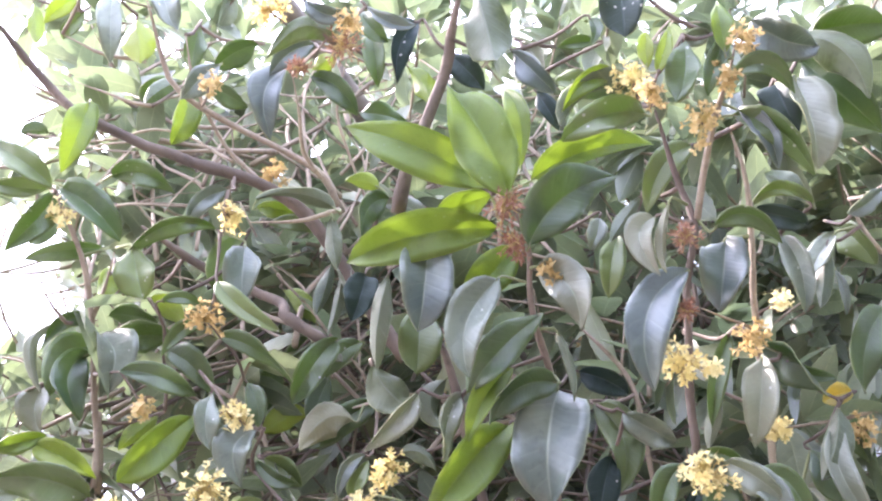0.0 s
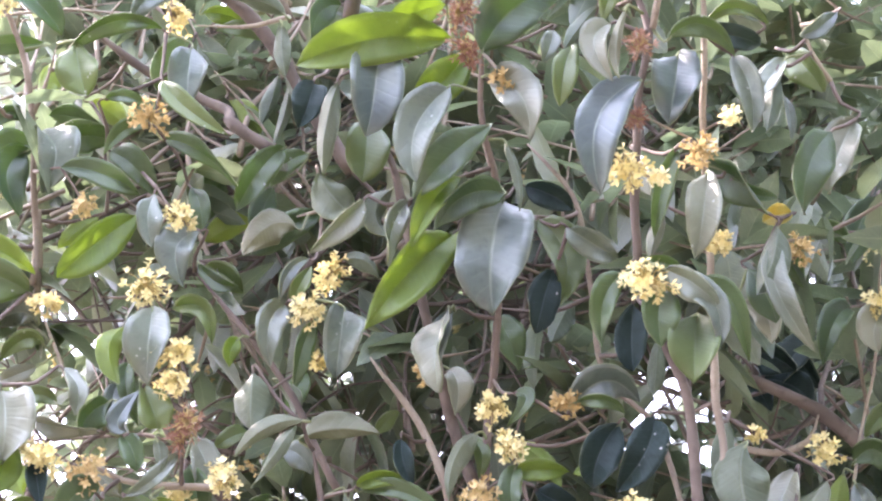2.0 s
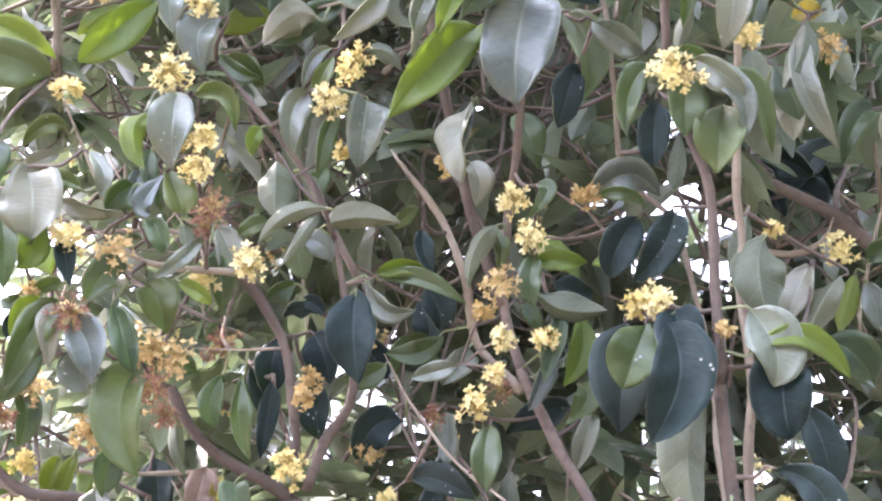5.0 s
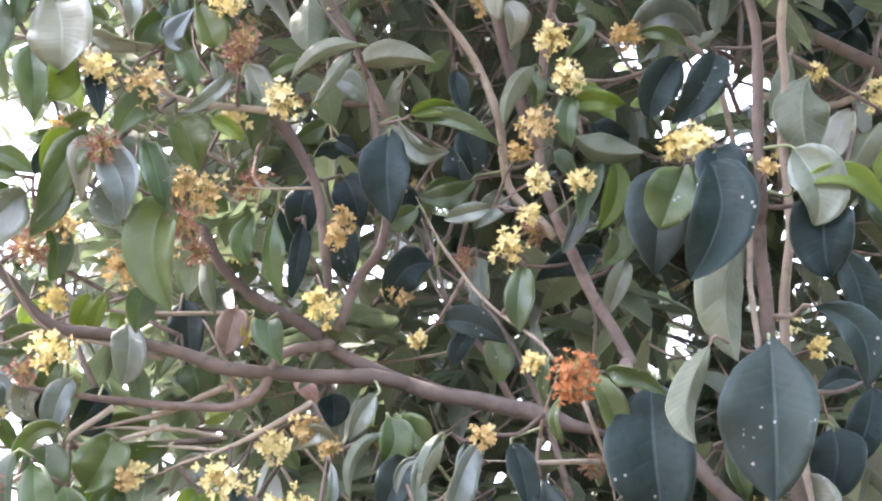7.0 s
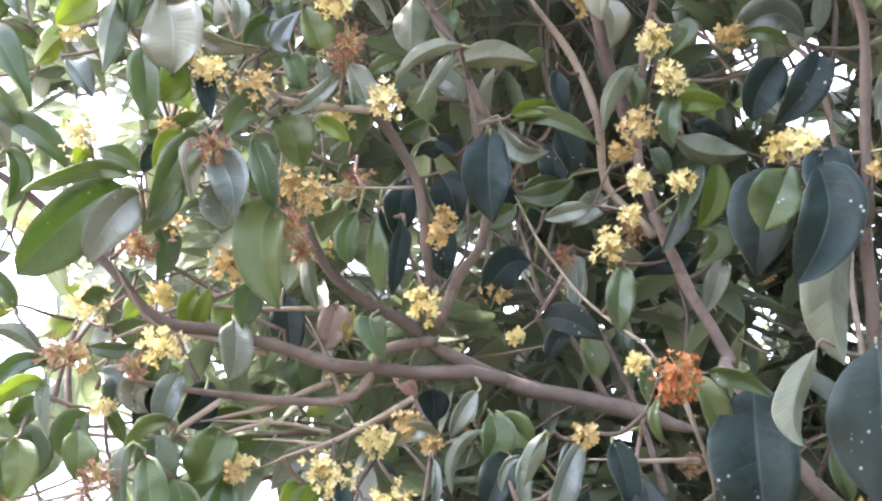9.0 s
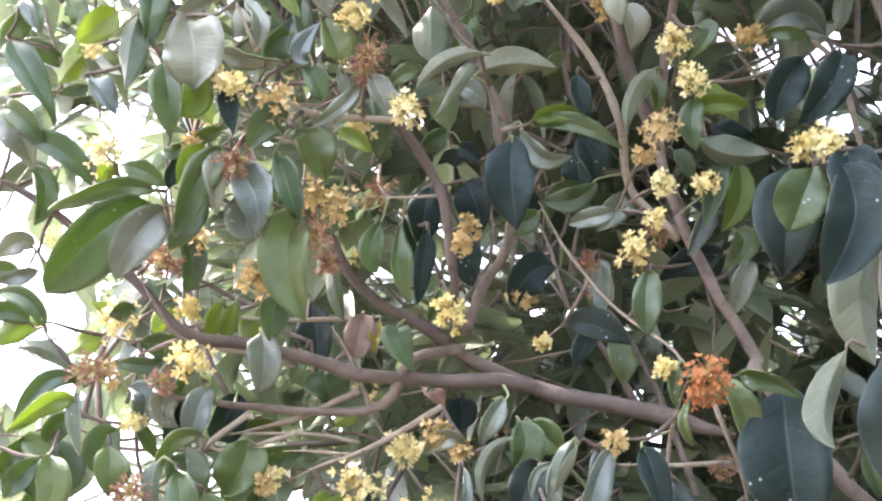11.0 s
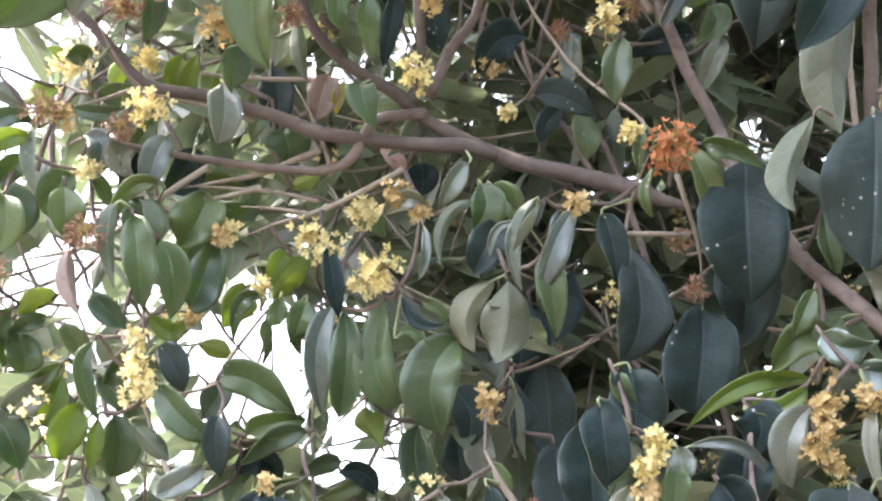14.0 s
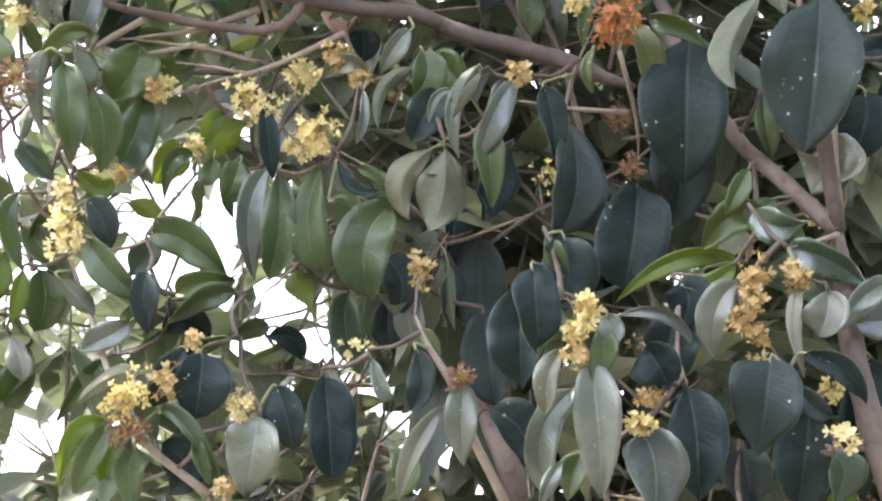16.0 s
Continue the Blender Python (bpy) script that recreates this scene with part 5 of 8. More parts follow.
stem(b, "twig", 0.0039, 0.0056, (-0.007, 0.792, 2.199), (0.008, 0.804, 2.159), (0.037, 0.876, 2.069), (0.064, 0.919, 1.985), (0.089, 0.938, 1.919))
stem(b, "twig", 0.0029, 0.0041, (-0.009, 0.911, 2.050), (0.036, 0.927, 1.994), (0.056, 0.935, 1.945), (0.070, 0.972, 1.902), (0.106, 0.963, 1.853))
leaf(b, (0.095, 0.781, 2.123), (0.084, 0.784, 2.069), (0.085, 0.806, 2.024), (-0.08, -0.97, -0.23), 0.063, 0.44, SKY_SHEEN)
leaf(b, (0.080, 0.732, 2.159), (0.045, 0.733, 2.121), (0.020, 0.750, 2.092), (0.20, -0.89, -0.42), 0.032, 0.42)
leaf(b, (0.064, 0.970, 1.895), (0.055, 0.969, 1.879), (0.041, 0.978, 1.863), (0.14, -0.93, -0.35), 0.027, 0.75, SKY_SHEEN)
leaf(b, (0.058, 0.899, 2.034), (0.065, 0.897, 2.016), (0.063, 0.908, 1.995), (0.11, -0.97, -0.21), 0.024, 0.51, SKY_SHEEN)
leaf(b, (0.053, 0.649, 2.208), (0.036, 0.627, 2.250), (0.005, 0.617, 2.310), (-0.20, -0.90, -0.38), 0.057, 0.62, YOUNG)
leaf(b, (0.029, 0.577, 2.392), (0.038, 0.588, 2.350), (0.044, 0.602, 2.316), (0.15, 0.93, 0.34), 0.048, 0.73)
leaf(b, (0.093, 0.741, 2.148), (0.102, 0.745, 2.117), (0.104, 0.756, 2.089), (-0.01, 0.97, 0.26), 0.009, 0.50, SKY_SHEEN)
leaf(b, (0.078, 0.913, 1.976), (0.085, 0.912, 1.960), (0.083, 0.920, 1.943), (-0.04, -0.97, -0.23), 0.016, 0.59)
leaf(b, (0.081, 0.894, 1.970), (0.062, 0.893, 1.948), (0.057, 0.908, 1.915), (0.28, 0.95, 0.13), 0.019, 0.55)
leaf(b, (0.005, 0.820, 2.165), (-0.009, 0.823, 2.141), (0.003, 0.832, 2.118), (-0.32, 0.91, 0.25), 0.024, 0.69, SKY_SHEEN)
leaf(b, (0.078, 0.692, 2.173), (0.101, 0.690, 2.147), (0.106, 0.707, 2.119), (-0.29, -0.87, -0.39), 0.037, 0.51, SKY_SHEEN)
leaf(b, (0.228, 0.900, 1.592), (0.219, 0.899, 1.576), (0.235, 0.904, 1.562), (-0.35, -0.91, -0.21), 0.024, 0.42)
leaf(b, (0.092, 0.764, 2.115), (0.060, 0.755, 2.102), (0.038, 0.773, 2.080), (0.32, -0.67, -0.67), 0.030, 0.52)
leaf(b, (-0.019, 0.784, 2.218), (-0.019, 0.791, 2.179), (-0.021, 0.801, 2.154), (0.03, -0.96, -0.26), 0.041, 0.51)
leaf(b, (0.047, 0.714, 2.182), (0.020, 0.718, 2.137), (0.022, 0.737, 2.099), (-0.03, -0.97, -0.26), 0.039, 0.62, SKY_SHEEN)
leaf(b, (0.121, 0.929, 1.872), (0.118, 0.928, 1.851), (0.108, 0.939, 1.826), (0.41, -0.86, -0.30), 0.018, 0.59, SKY_SHEEN)
leaf(b, (0.068, 0.670, 2.175), (0.095, 0.648, 2.206), (0.142, 0.651, 2.237), (0.27, -0.78, -0.56), 0.047, 0.51)
leaf(b, (0.040, 0.970, 1.905), (0.022, 0.973, 1.890), (-0.006, 0.977, 1.891), (0.05, -0.83, -0.56), 0.024, 0.58)
leaf(b, (0.057, 0.761, 2.127), (0.036, 0.758, 2.098), (0.021, 0.777, 2.066), (0.16, -0.93, -0.33), 0.024, 0.55, YOUNG)
leaf(b, (0.218, 0.906, 1.581), (0.196, 0.901, 1.575), (0.183, 0.911, 1.554), (0.02, -0.98, -0.19), 0.030, 0.74)
leaf(b, (0.222, 0.911, 1.672), (0.225, 0.911, 1.648), (0.233, 0.918, 1.630), (-0.15, -0.97, -0.20), 0.020, 0.60)
leaf(b, (0.204, 0.885, 1.607), (0.196, 0.884, 1.590), (0.191, 0.890, 1.574), (-0.18, -0.98, -0.08), 0.017, 0.66)
leaf(b, (0.019, 0.904, 1.968), (0.021, 0.905, 1.947), (0.030, 0.912, 1.931), (0.09, -0.98, -0.18), 0.019, 0.69, OLD_SHADED)
leaf(b, (0.040, 0.673, 2.245), (-0.020, 0.650, 2.270), (-0.085, 0.655, 2.304), (-0.15, -0.81, -0.57), 0.044, 0.50, YOUNG)
leaf(b, (0.074, 0.668, 2.250), (0.123, 0.649, 2.266), (0.182, 0.658, 2.284), (0.13, -0.76, -0.64), 0.030, 0.64, YOUNG)
leaf(b, (0.042, 0.698, 2.265), (0.017, 0.697, 2.251), (-0.007, 0.704, 2.244), (0.27, -0.56, -0.79), 0.030, 0.71, YOUNG)
leaf(b, (0.046, 0.712, 2.238), (-0.018, 0.701, 2.219), (-0.081, 0.721, 2.206), (0.12, -0.73, -0.67), 0.047, 0.59, YOUNG)
leaf(b, (0.067, 0.685, 2.283), (0.068, 0.664, 2.322), (0.055, 0.659, 2.365), (-0.17, -0.93, -0.32), 0.023, 0.49, YOUNG)
leaf(b, (0.169, 0.922, 1.713), (0.168, 0.917, 1.659), (0.176, 0.933, 1.605), (-0.31, -0.94, -0.11), 0.069, 0.49, OLD_SHADED)
leaf(b, (-0.011, 0.714, 2.231), (-0.013, 0.720, 2.184), (-0.018, 0.738, 2.146), (0.08, -0.96, -0.28), 0.051, 0.61, SKY_SHEEN)
leaf(b, (0.107, 0.857, 1.986), (0.115, 0.853, 1.977), (0.100, 0.864, 1.959), (-0.05, -0.97, -0.24), 0.015, 0.42)
leaf(b, (0.183, 0.978, 1.662), (0.185, 0.975, 1.626), (0.184, 0.988, 1.590), (-0.33, -0.93, -0.13), 0.059, 0.69, OLD_SHADED)
leaf(b, (0.216, 0.928, 1.554), (0.166, 0.918, 1.545), (0.129, 0.936, 1.513), (0.05, -0.96, -0.29), 0.017, 0.61, YOUNG)
leaf(b, (0.197, 0.949, 1.548), (0.184, 0.948, 1.534), (0.174, 0.954, 1.521), (-0.17, -0.98, -0.06), 0.015, 0.66, YOUNG)
leaf(b, (0.008, 0.640, 2.386), (0.023, 0.643, 2.365), (0.038, 0.652, 2.349), (-0.33, -0.79, -0.52), 0.026, 0.48, OLD_SHADED)
leaf(b, (0.057, 0.717, 2.220), (0.040, 0.722, 2.193), (0.017, 0.728, 2.180), (0.23, -0.85, -0.47), 0.039, 0.68, YOUNG)
leaf(b, (0.058, 0.836, 2.049), (0.044, 0.836, 2.023), (0.045, 0.850, 1.995), (0.34, -0.89, -0.31), 0.020, 0.72, SKY_SHEEN)
leaf(b, (0.055, 0.825, 2.044), (0.044, 0.822, 2.008), (0.043, 0.837, 1.971), (-0.77, -0.64, 0.02), 0.034, 0.51, SKY_SHEEN)
leaf(b, (0.055, 0.802, 2.101), (0.020, 0.798, 2.058), (-0.014, 0.822, 2.017), (0.23, -0.89, -0.40), 0.045, 0.66, YOUNG)
leaf(b, (0.017, 0.787, 2.121), (0.005, 0.786, 2.093), (0.003, 0.801, 2.065), (0.45, -0.83, -0.32), 0.021, 0.60, SKY_SHEEN)
leaf(b, (-0.019, 0.787, 2.121), (-0.038, 0.788, 2.094), (-0.061, 0.799, 2.074), (0.47, -0.65, -0.59), 0.023, 0.73, SKY_SHEEN)
leaf(b, (0.027, 0.964, 1.949), (0.037, 0.965, 1.928), (0.040, 0.972, 1.911), (-0.12, -0.96, -0.24), 0.033, 0.72, OLD_SHADED)
leaf(b, (0.116, 0.798, 2.154), (0.136, 0.795, 2.143), (0.157, 0.803, 2.134), (-0.23, -0.72, -0.66), 0.025, 0.59, OLD_SHADED)
leaf(b, (0.129, 0.919, 1.934), (0.145, 0.918, 1.924), (0.161, 0.919, 1.925), (-0.10, -0.93, -0.34), 0.024, 0.64, OLD_SHADED)
leaf(b, (0.153, 0.941, 1.916), (0.154, 0.944, 1.882), (0.140, 0.956, 1.857), (-0.11, -0.97, -0.21), 0.024, 0.48, YOUNG)
leaf(b, (0.110, 0.879, 1.927), (0.127, 0.873, 1.927), (0.150, 0.876, 1.927), (-0.05, -0.79, -0.61), 0.020, 0.61, YOUNG)
leaf(b, (0.108, 0.877, 1.931), (0.103, 0.878, 1.911), (0.108, 0.887, 1.891), (-0.12, -0.97, -0.22), 0.020, 0.44)
leaf(b, (0.111, 0.887, 1.904), (0.132, 0.887, 1.890), (0.165, 0.886, 1.891), (0.16, 0.78, 0.61), 0.028, 0.70, SKY_SHEEN)
leaf(b, (-0.046, 0.731, 2.296), (-0.064, 0.727, 2.278), (-0.068, 0.741, 2.251), (0.65, -0.60, -0.46), 0.024, 0.28)
leaf(b, (-0.055, 0.730, 2.309), (-0.070, 0.726, 2.313), (-0.086, 0.727, 2.314), (0.08, 0.53, 0.85), 0.016, 0.32, YOUNG)
leaf(b, (0.130, 0.904, 1.891), (0.125, 0.903, 1.866), (0.117, 0.916, 1.839), (-0.15, -0.97, -0.19), 0.020, 0.54)
leaf(b, (-0.020, 0.629, 2.418), (-0.036, 0.631, 2.386), (-0.039, 0.650, 2.354), (0.23, -0.90, -0.36), 0.023, 0.66, OLD_SHADED)
leaf(b, (0.150, 0.858, 1.973), (0.177, 0.839, 1.989), (0.206, 0.853, 1.978), (-0.01, -0.72, -0.69), 0.037, 0.62, SKY_SHEEN)
leaf(b, (0.152, 0.844, 1.970), (0.173, 0.836, 1.969), (0.191, 0.843, 1.961), (-0.17, -0.69, -0.71), 0.013, 0.65)
leaf(b, (0.051, 0.941, 1.864), (0.032, 0.940, 1.857), (0.015, 0.946, 1.854), (0.01, -0.90, -0.44), 0.018, 0.61, SKY_SHEEN)
leaf(b, (0.167, 0.980, 1.844), (0.161, 0.978, 1.823), (0.153, 0.990, 1.797), (-0.06, -0.98, -0.19), 0.021, 0.56, SKY_SHEEN)
leaf(b, (0.158, 0.979, 1.869), (0.162, 0.977, 1.853), (0.145, 0.986, 1.836), (-0.10, -0.98, -0.18), 0.025, 0.55)
leaf(b, (-0.045, 0.757, 2.226), (-0.053, 0.765, 2.181), (-0.054, 0.780, 2.142), (0.09, 0.96, 0.26), 0.022, 0.68)
leaf(b, (0.023, 1.016, 1.961), (0.032, 1.015, 1.941), (0.031, 1.024, 1.920), (-0.23, -0.95, -0.22), 0.035, 0.55, OLD_SHADED)
leaf(b, (0.060, 0.605, 2.340), (0.079, 0.610, 2.316), (0.093, 0.618, 2.301), (-0.51, -0.59, -0.62), 0.027, 0.70, SKY_SHEEN)
leaf(b, (-0.035, 0.849, 2.108), (-0.016, 0.844, 2.104), (-0.004, 0.853, 2.091), (0.03, 0.96, 0.29), 0.019, 0.71)
leaf(b, (-0.054, 0.855, 2.076), (-0.045, 0.849, 2.087), (-0.031, 0.851, 2.098), (0.41, -0.71, -0.57), 0.017, 0.21)
leaf(b, (-0.074, 0.859, 2.069), (-0.069, 0.852, 2.084), (-0.061, 0.849, 2.100), (0.04, -0.94, -0.33), 0.017, 0.60)
leaf(b, (-0.032, 0.850, 2.057), (-0.033, 0.850, 2.029), (-0.036, 0.865, 2.000), (0.12, -0.96, -0.25), 0.038, 0.70, SKY_SHEEN)
leaf(b, (0.129, 0.687, 2.224), (0.126, 0.689, 2.208), (0.120, 0.695, 2.195), (0.10, -0.95, -0.31), 0.018, 0.60, SKY_SHEEN)
leaf(b, (-0.064, 0.591, 2.387), (-0.042, 0.596, 2.368), (-0.021, 0.597, 2.367), (-0.20, -0.70, -0.69), 0.015, 0.72, SKY_SHEEN)
leaf(b, (0.124, 0.582, 2.353), (0.128, 0.584, 2.340), (0.123, 0.590, 2.328), (-0.11, -0.94, -0.31), 0.012, 0.55)
leaf(b, (0.114, 1.003, 1.957), (0.124, 1.001, 1.944), (0.130, 1.005, 1.931), (0.00, -1.00, -0.08), 0.018, 0.56)
leaf(b, (0.019, 0.995, 2.050), (0.007, 0.995, 2.038), (-0.001, 1.000, 2.027), (0.43, -0.73, -0.52), 0.016, 0.30)
blossom(b, (0.049, 0.651, 2.194), 0.016, "spent")
blossom(b, (0.053, 0.671, 2.174), 0.014, "spent")
blossom(b, (-0.085, 0.596, 2.361), 0.013, "fading")
blossom(b, (0.088, 0.686, 2.158), 0.011, "fading")
blossom(b, (-0.042, 0.811, 2.061), 0.015, "fresh")
blossom(b, (0.084, 0.856, 1.963), 0.015, "fresh")
blossom(b, (0.100, 0.858, 1.945), 0.013, "fresh")
blossom(b, (0.072, 0.880, 1.901), 0.015, "fading")
blossom(b, (0.144, 0.840, 1.969), 0.011, "fading")
blossom(b, (0.111, 0.901, 1.862), 0.012, "fresh")
blossom(b, (0.083, 0.899, 1.865), 0.010, "fresh")
blossom(b, (0.035, 0.869, 2.007), 0.008, "fading")
blossom(b, (0.085, 0.963, 1.854), 0.010, "spent")
blossom(b, (0.080, 0.912, 1.843), 0.008, "fresh")
blossom(b, (0.067, 0.893, 1.886), 0.008, "fading")

b = branch("forked brown bough with fading orange flowers and hanging leaves", (-0.032, 0.955, 1.946))
stem(b, "bough", 0.0020, 0.0034, (-0.162, 0.874, 2.109), (-0.111, 0.899, 2.059), (-0.075, 0.927, 2.022), (-0.032, 0.955, 1.946))
stem(b, "bough", 0.0076, 0.0042, (0.147, 0.977, 1.693), (0.073, 0.992, 1.716), (0.004, 1.006, 1.733), (-0.055, 1.009, 1.756), (-0.088, 1.002, 1.776), (-0.126, 0.993, 1.794), (-0.159, 0.984, 1.818), (-0.179, 0.974, 1.850))
stem(b, "bough", 0.0032, 0.0046, (-0.076, 1.000, 1.769), (-0.076, 0.975, 1.813), (-0.087, 0.948, 1.870), (-0.109, 0.927, 1.909), (-0.128, 0.916, 1.926))
stem(b, "twig", 0.0018, 0.0032, (-0.245, 0.889, 1.946), (-0.199, 0.902, 1.925), (-0.164, 0.908, 1.923), (-0.128, 0.916, 1.926))
stem(b, "twig", 0.0032, 0.0046, (-0.052, 0.914, 1.962), (-0.031, 0.965, 1.855), (-0.051, 0.982, 1.812), (-0.065, 0.997, 1.775))
stem(b, "twig", 0.0009, 0.0014, (-0.161, 0.929, 1.865), (-0.130, 0.934, 1.866), (-0.087, 0.946, 1.874))
stem(b, "twig", 0.0014, 0.0013, (-0.008, 0.974, 1.887), (0.022, 0.977, 1.837), (0.055, 0.958, 1.786), (0.093, 0.932, 1.743), (0.100, 0.927, 1.726))
stem(b, "twig", 0.0011, 0.0016, (0.100, 0.920, 1.724), (0.094, 0.948, 1.697), (0.096, 0.987, 1.682))
stem(b, "bough", 0.0035, 0.0060, (-0.466, 0.968, 1.894), (-0.418, 0.980, 1.870), (-0.338, 0.995, 1.811), (-0.293, 1.004, 1.770), (-0.241, 1.000, 1.762), (-0.185, 1.001, 1.750), (-0.130, 1.003, 1.738), (-0.035, 1.003, 1.738), (-0.002, 1.008, 1.736))
stem(b, "twig", 0.0023, 0.0046, (-0.313, 0.999, 1.721), (-0.299, 1.003, 1.716), (-0.233, 1.017, 1.714), (-0.147, 1.017, 1.712), (-0.120, 1.007, 1.726), (-0.108, 0.999, 1.752), (-0.067, 1.002, 1.765))
stem(b, "twig", 0.0017, 0.0029, (-0.254, 1.020, 1.690), (-0.193, 1.024, 1.710), (-0.148, 1.012, 1.729))
stem(b, "twig", 0.0012, 0.0017, (-0.259, 1.019, 1.692), (-0.197, 1.027, 1.696), (-0.146, 1.027, 1.691))
stem(b, "twig", 0.0015, 0.0020, (-0.175, 1.017, 1.786), (-0.149, 1.017, 1.743), (-0.138, 1.018, 1.710))
stem(b, "twig", 0.0014, 0.0023, (-0.336, 0.989, 1.814), (-0.314, 0.997, 1.785), (-0.293, 1.003, 1.764), (-0.239, 1.003, 1.755), (-0.200, 1.005, 1.746))
stem(b, "twig", 0.0013, 0.0023, (-0.343, 0.995, 1.742), (-0.319, 1.000, 1.753), (-0.294, 1.005, 1.765))
stem(b, "twig", 0.0014, 0.0023, (-0.293, 1.033, 1.807), (-0.243, 1.037, 1.798), (-0.186, 1.038, 1.800), (-0.141, 1.038, 1.803))
stem(b, "twig", 0.0013, 0.0027, (-0.382, 1.003, 1.612), (-0.343, 1.011, 1.624), (-0.308, 1.017, 1.642), (-0.272, 1.017, 1.677), (-0.236, 1.018, 1.709))
stem(b, "twig", 0.0014, 0.0027, (-0.211, 1.041, 1.659), (-0.157, 1.031, 1.679), (-0.117, 1.021, 1.696), (-0.080, 1.010, 1.719))
stem(b, "twig", 0.0013, 0.0023, (-0.262, 1.023, 1.679), (-0.230, 1.027, 1.686), (-0.193, 1.027, 1.699))
stem(b, "twig", 0.0014, 0.0018, (-0.208, 1.031, 1.683), (-0.175, 1.031, 1.682), (-0.153, 1.030, 1.682))
leaf(b, (-0.005, 0.979, 1.881), (-0.019, 0.979, 1.871), (-0.042, 0.984, 1.868), (0.08, -0.83, -0.55), 0.023, 0.56)
leaf(b, (-0.284, 1.018, 1.676), (-0.280, 1.016, 1.654), (-0.286, 1.026, 1.630), (0.24, -0.95, -0.19), 0.040, 0.63)
leaf(b, (0.091, 0.911, 1.725), (0.087, 0.911, 1.708), (0.090, 0.917, 1.693), (-0.14, -0.97, -0.18), 0.012, 0.44)
leaf(b, (-0.234, 1.014, 1.682), (-0.237, 1.012, 1.663), (-0.249, 1.021, 1.642), (0.22, -0.94, -0.25), 0.047, 0.72)
leaf(b, (-0.150, 1.025, 1.800), (-0.153, 1.025, 1.780), (-0.156, 1.033, 1.763), (0.13, -0.97, -0.22), 0.029, 0.46, WITHERED)
leaf(b, (-0.310, 1.013, 1.750), (-0.323, 1.011, 1.744), (-0.352, 1.014, 1.748), (0.01, -0.89, -0.45), 0.015, 0.47)
leaf(b, (-0.119, 0.890, 2.052), (-0.125, 0.890, 2.040), (-0.126, 0.897, 2.028), (0.30, -0.89, -0.33), 0.016, 0.55, YOUNG)
leaf(b, (-0.302, 1.013, 1.726), (-0.305, 1.014, 1.707), (-0.291, 1.018, 1.695), (0.20, -0.98, -0.09), 0.028, 0.64, SKY_SHEEN)
leaf(b, (-0.269, 1.021, 1.804), (-0.274, 1.020, 1.788), (-0.278, 1.026, 1.775), (0.22, -0.94, -0.25), 0.021, 0.70, YOUNG)
leaf(b, (-0.061, 0.904, 1.967), (-0.034, 0.895, 1.971), (0.002, 0.899, 1.970), (0.04, 0.79, 0.61), 0.027, 0.68)
leaf(b, (-0.136, 1.025, 1.796), (-0.139, 1.025, 1.781), (-0.140, 1.030, 1.768), (0.12, -0.97, -0.22), 0.012, 0.51, YELLOWED)
leaf(b, (-0.286, 1.019, 1.767), (-0.289, 1.021, 1.753), (-0.293, 1.023, 1.749), (0.23, -0.94, -0.26), 0.016, 0.68)
leaf(b, (-0.065, 1.019, 1.773), (-0.077, 1.017, 1.756), (-0.094, 1.029, 1.735), (0.47, -0.69, -0.55), 0.021, 0.53, SKY_SHEEN)
leaf(b, (-0.160, 0.883, 2.123), (-0.144, 0.885, 2.107), (-0.124, 0.886, 2.103), (-0.24, -0.82, -0.52), 0.017, 0.64)
leaf(b, (0.109, 0.971, 1.717), (0.105, 0.971, 1.698), (0.114, 0.977, 1.683), (-0.17, -0.97, -0.19), 0.009, 0.42)
leaf(b, (-0.296, 1.022, 1.718), (-0.297, 1.021, 1.699), (-0.304, 1.030, 1.679), (0.26, -0.93, -0.24), 0.023, 0.48, OLD_SHADED)
leaf(b, (-0.257, 1.017, 1.805), (-0.261, 1.018, 1.786), (-0.265, 1.024, 1.773), (0.35, -0.90, -0.27), 0.016, 0.45, YOUNG)
leaf(b, (-0.170, 0.897, 1.906), (-0.155, 0.895, 1.896), (-0.144, 0.900, 1.887), (-0.16, -0.93, -0.34), 0.015, 0.64, YOUNG)
leaf(b, (-0.031, 0.992, 1.721), (-0.043, 0.991, 1.702), (-0.050, 1.001, 1.682), (0.10, -0.96, -0.26), 0.019, 0.62, SKY_SHEEN)
leaf(b, (-0.430, 0.970, 1.899), (-0.416, 0.969, 1.878), (-0.424, 0.979, 1.851), (0.35, -0.93, -0.13), 0.023, 0.66)
leaf(b, (-0.119, 0.952, 1.853), (-0.120, 0.952, 1.818), (-0.109, 0.964, 1.786), (0.30, -0.94, -0.13), 0.020, 0.66)
leaf(b, (-0.231, 0.915, 1.940), (-0.214, 0.917, 1.930), (-0.201, 0.923, 1.920), (0.14, -0.98, -0.13), 0.020, 0.29, SKY_SHEEN)
leaf(b, (-0.025, 0.926, 1.931), (-0.008, 0.930, 1.906), (0.017, 0.928, 1.906), (-0.37, -0.61, -0.70), 0.019, 0.51, SKY_SHEEN)
leaf(b, (-0.136, 0.950, 1.851), (-0.143, 0.951, 1.827), (-0.137, 0.958, 1.810), (0.26, -0.95, -0.19), 0.023, 0.62)
leaf(b, (-0.227, 0.978, 1.764), (-0.222, 0.976, 1.740), (-0.225, 0.986, 1.715), (0.10, -0.98, -0.17), 0.031, 0.69, SKY_SHEEN)
leaf(b, (-0.457, 0.986, 1.869), (-0.473, 0.982, 1.858), (-0.497, 0.989, 1.845), (0.32, -0.71, -0.63), 0.020, 0.45)
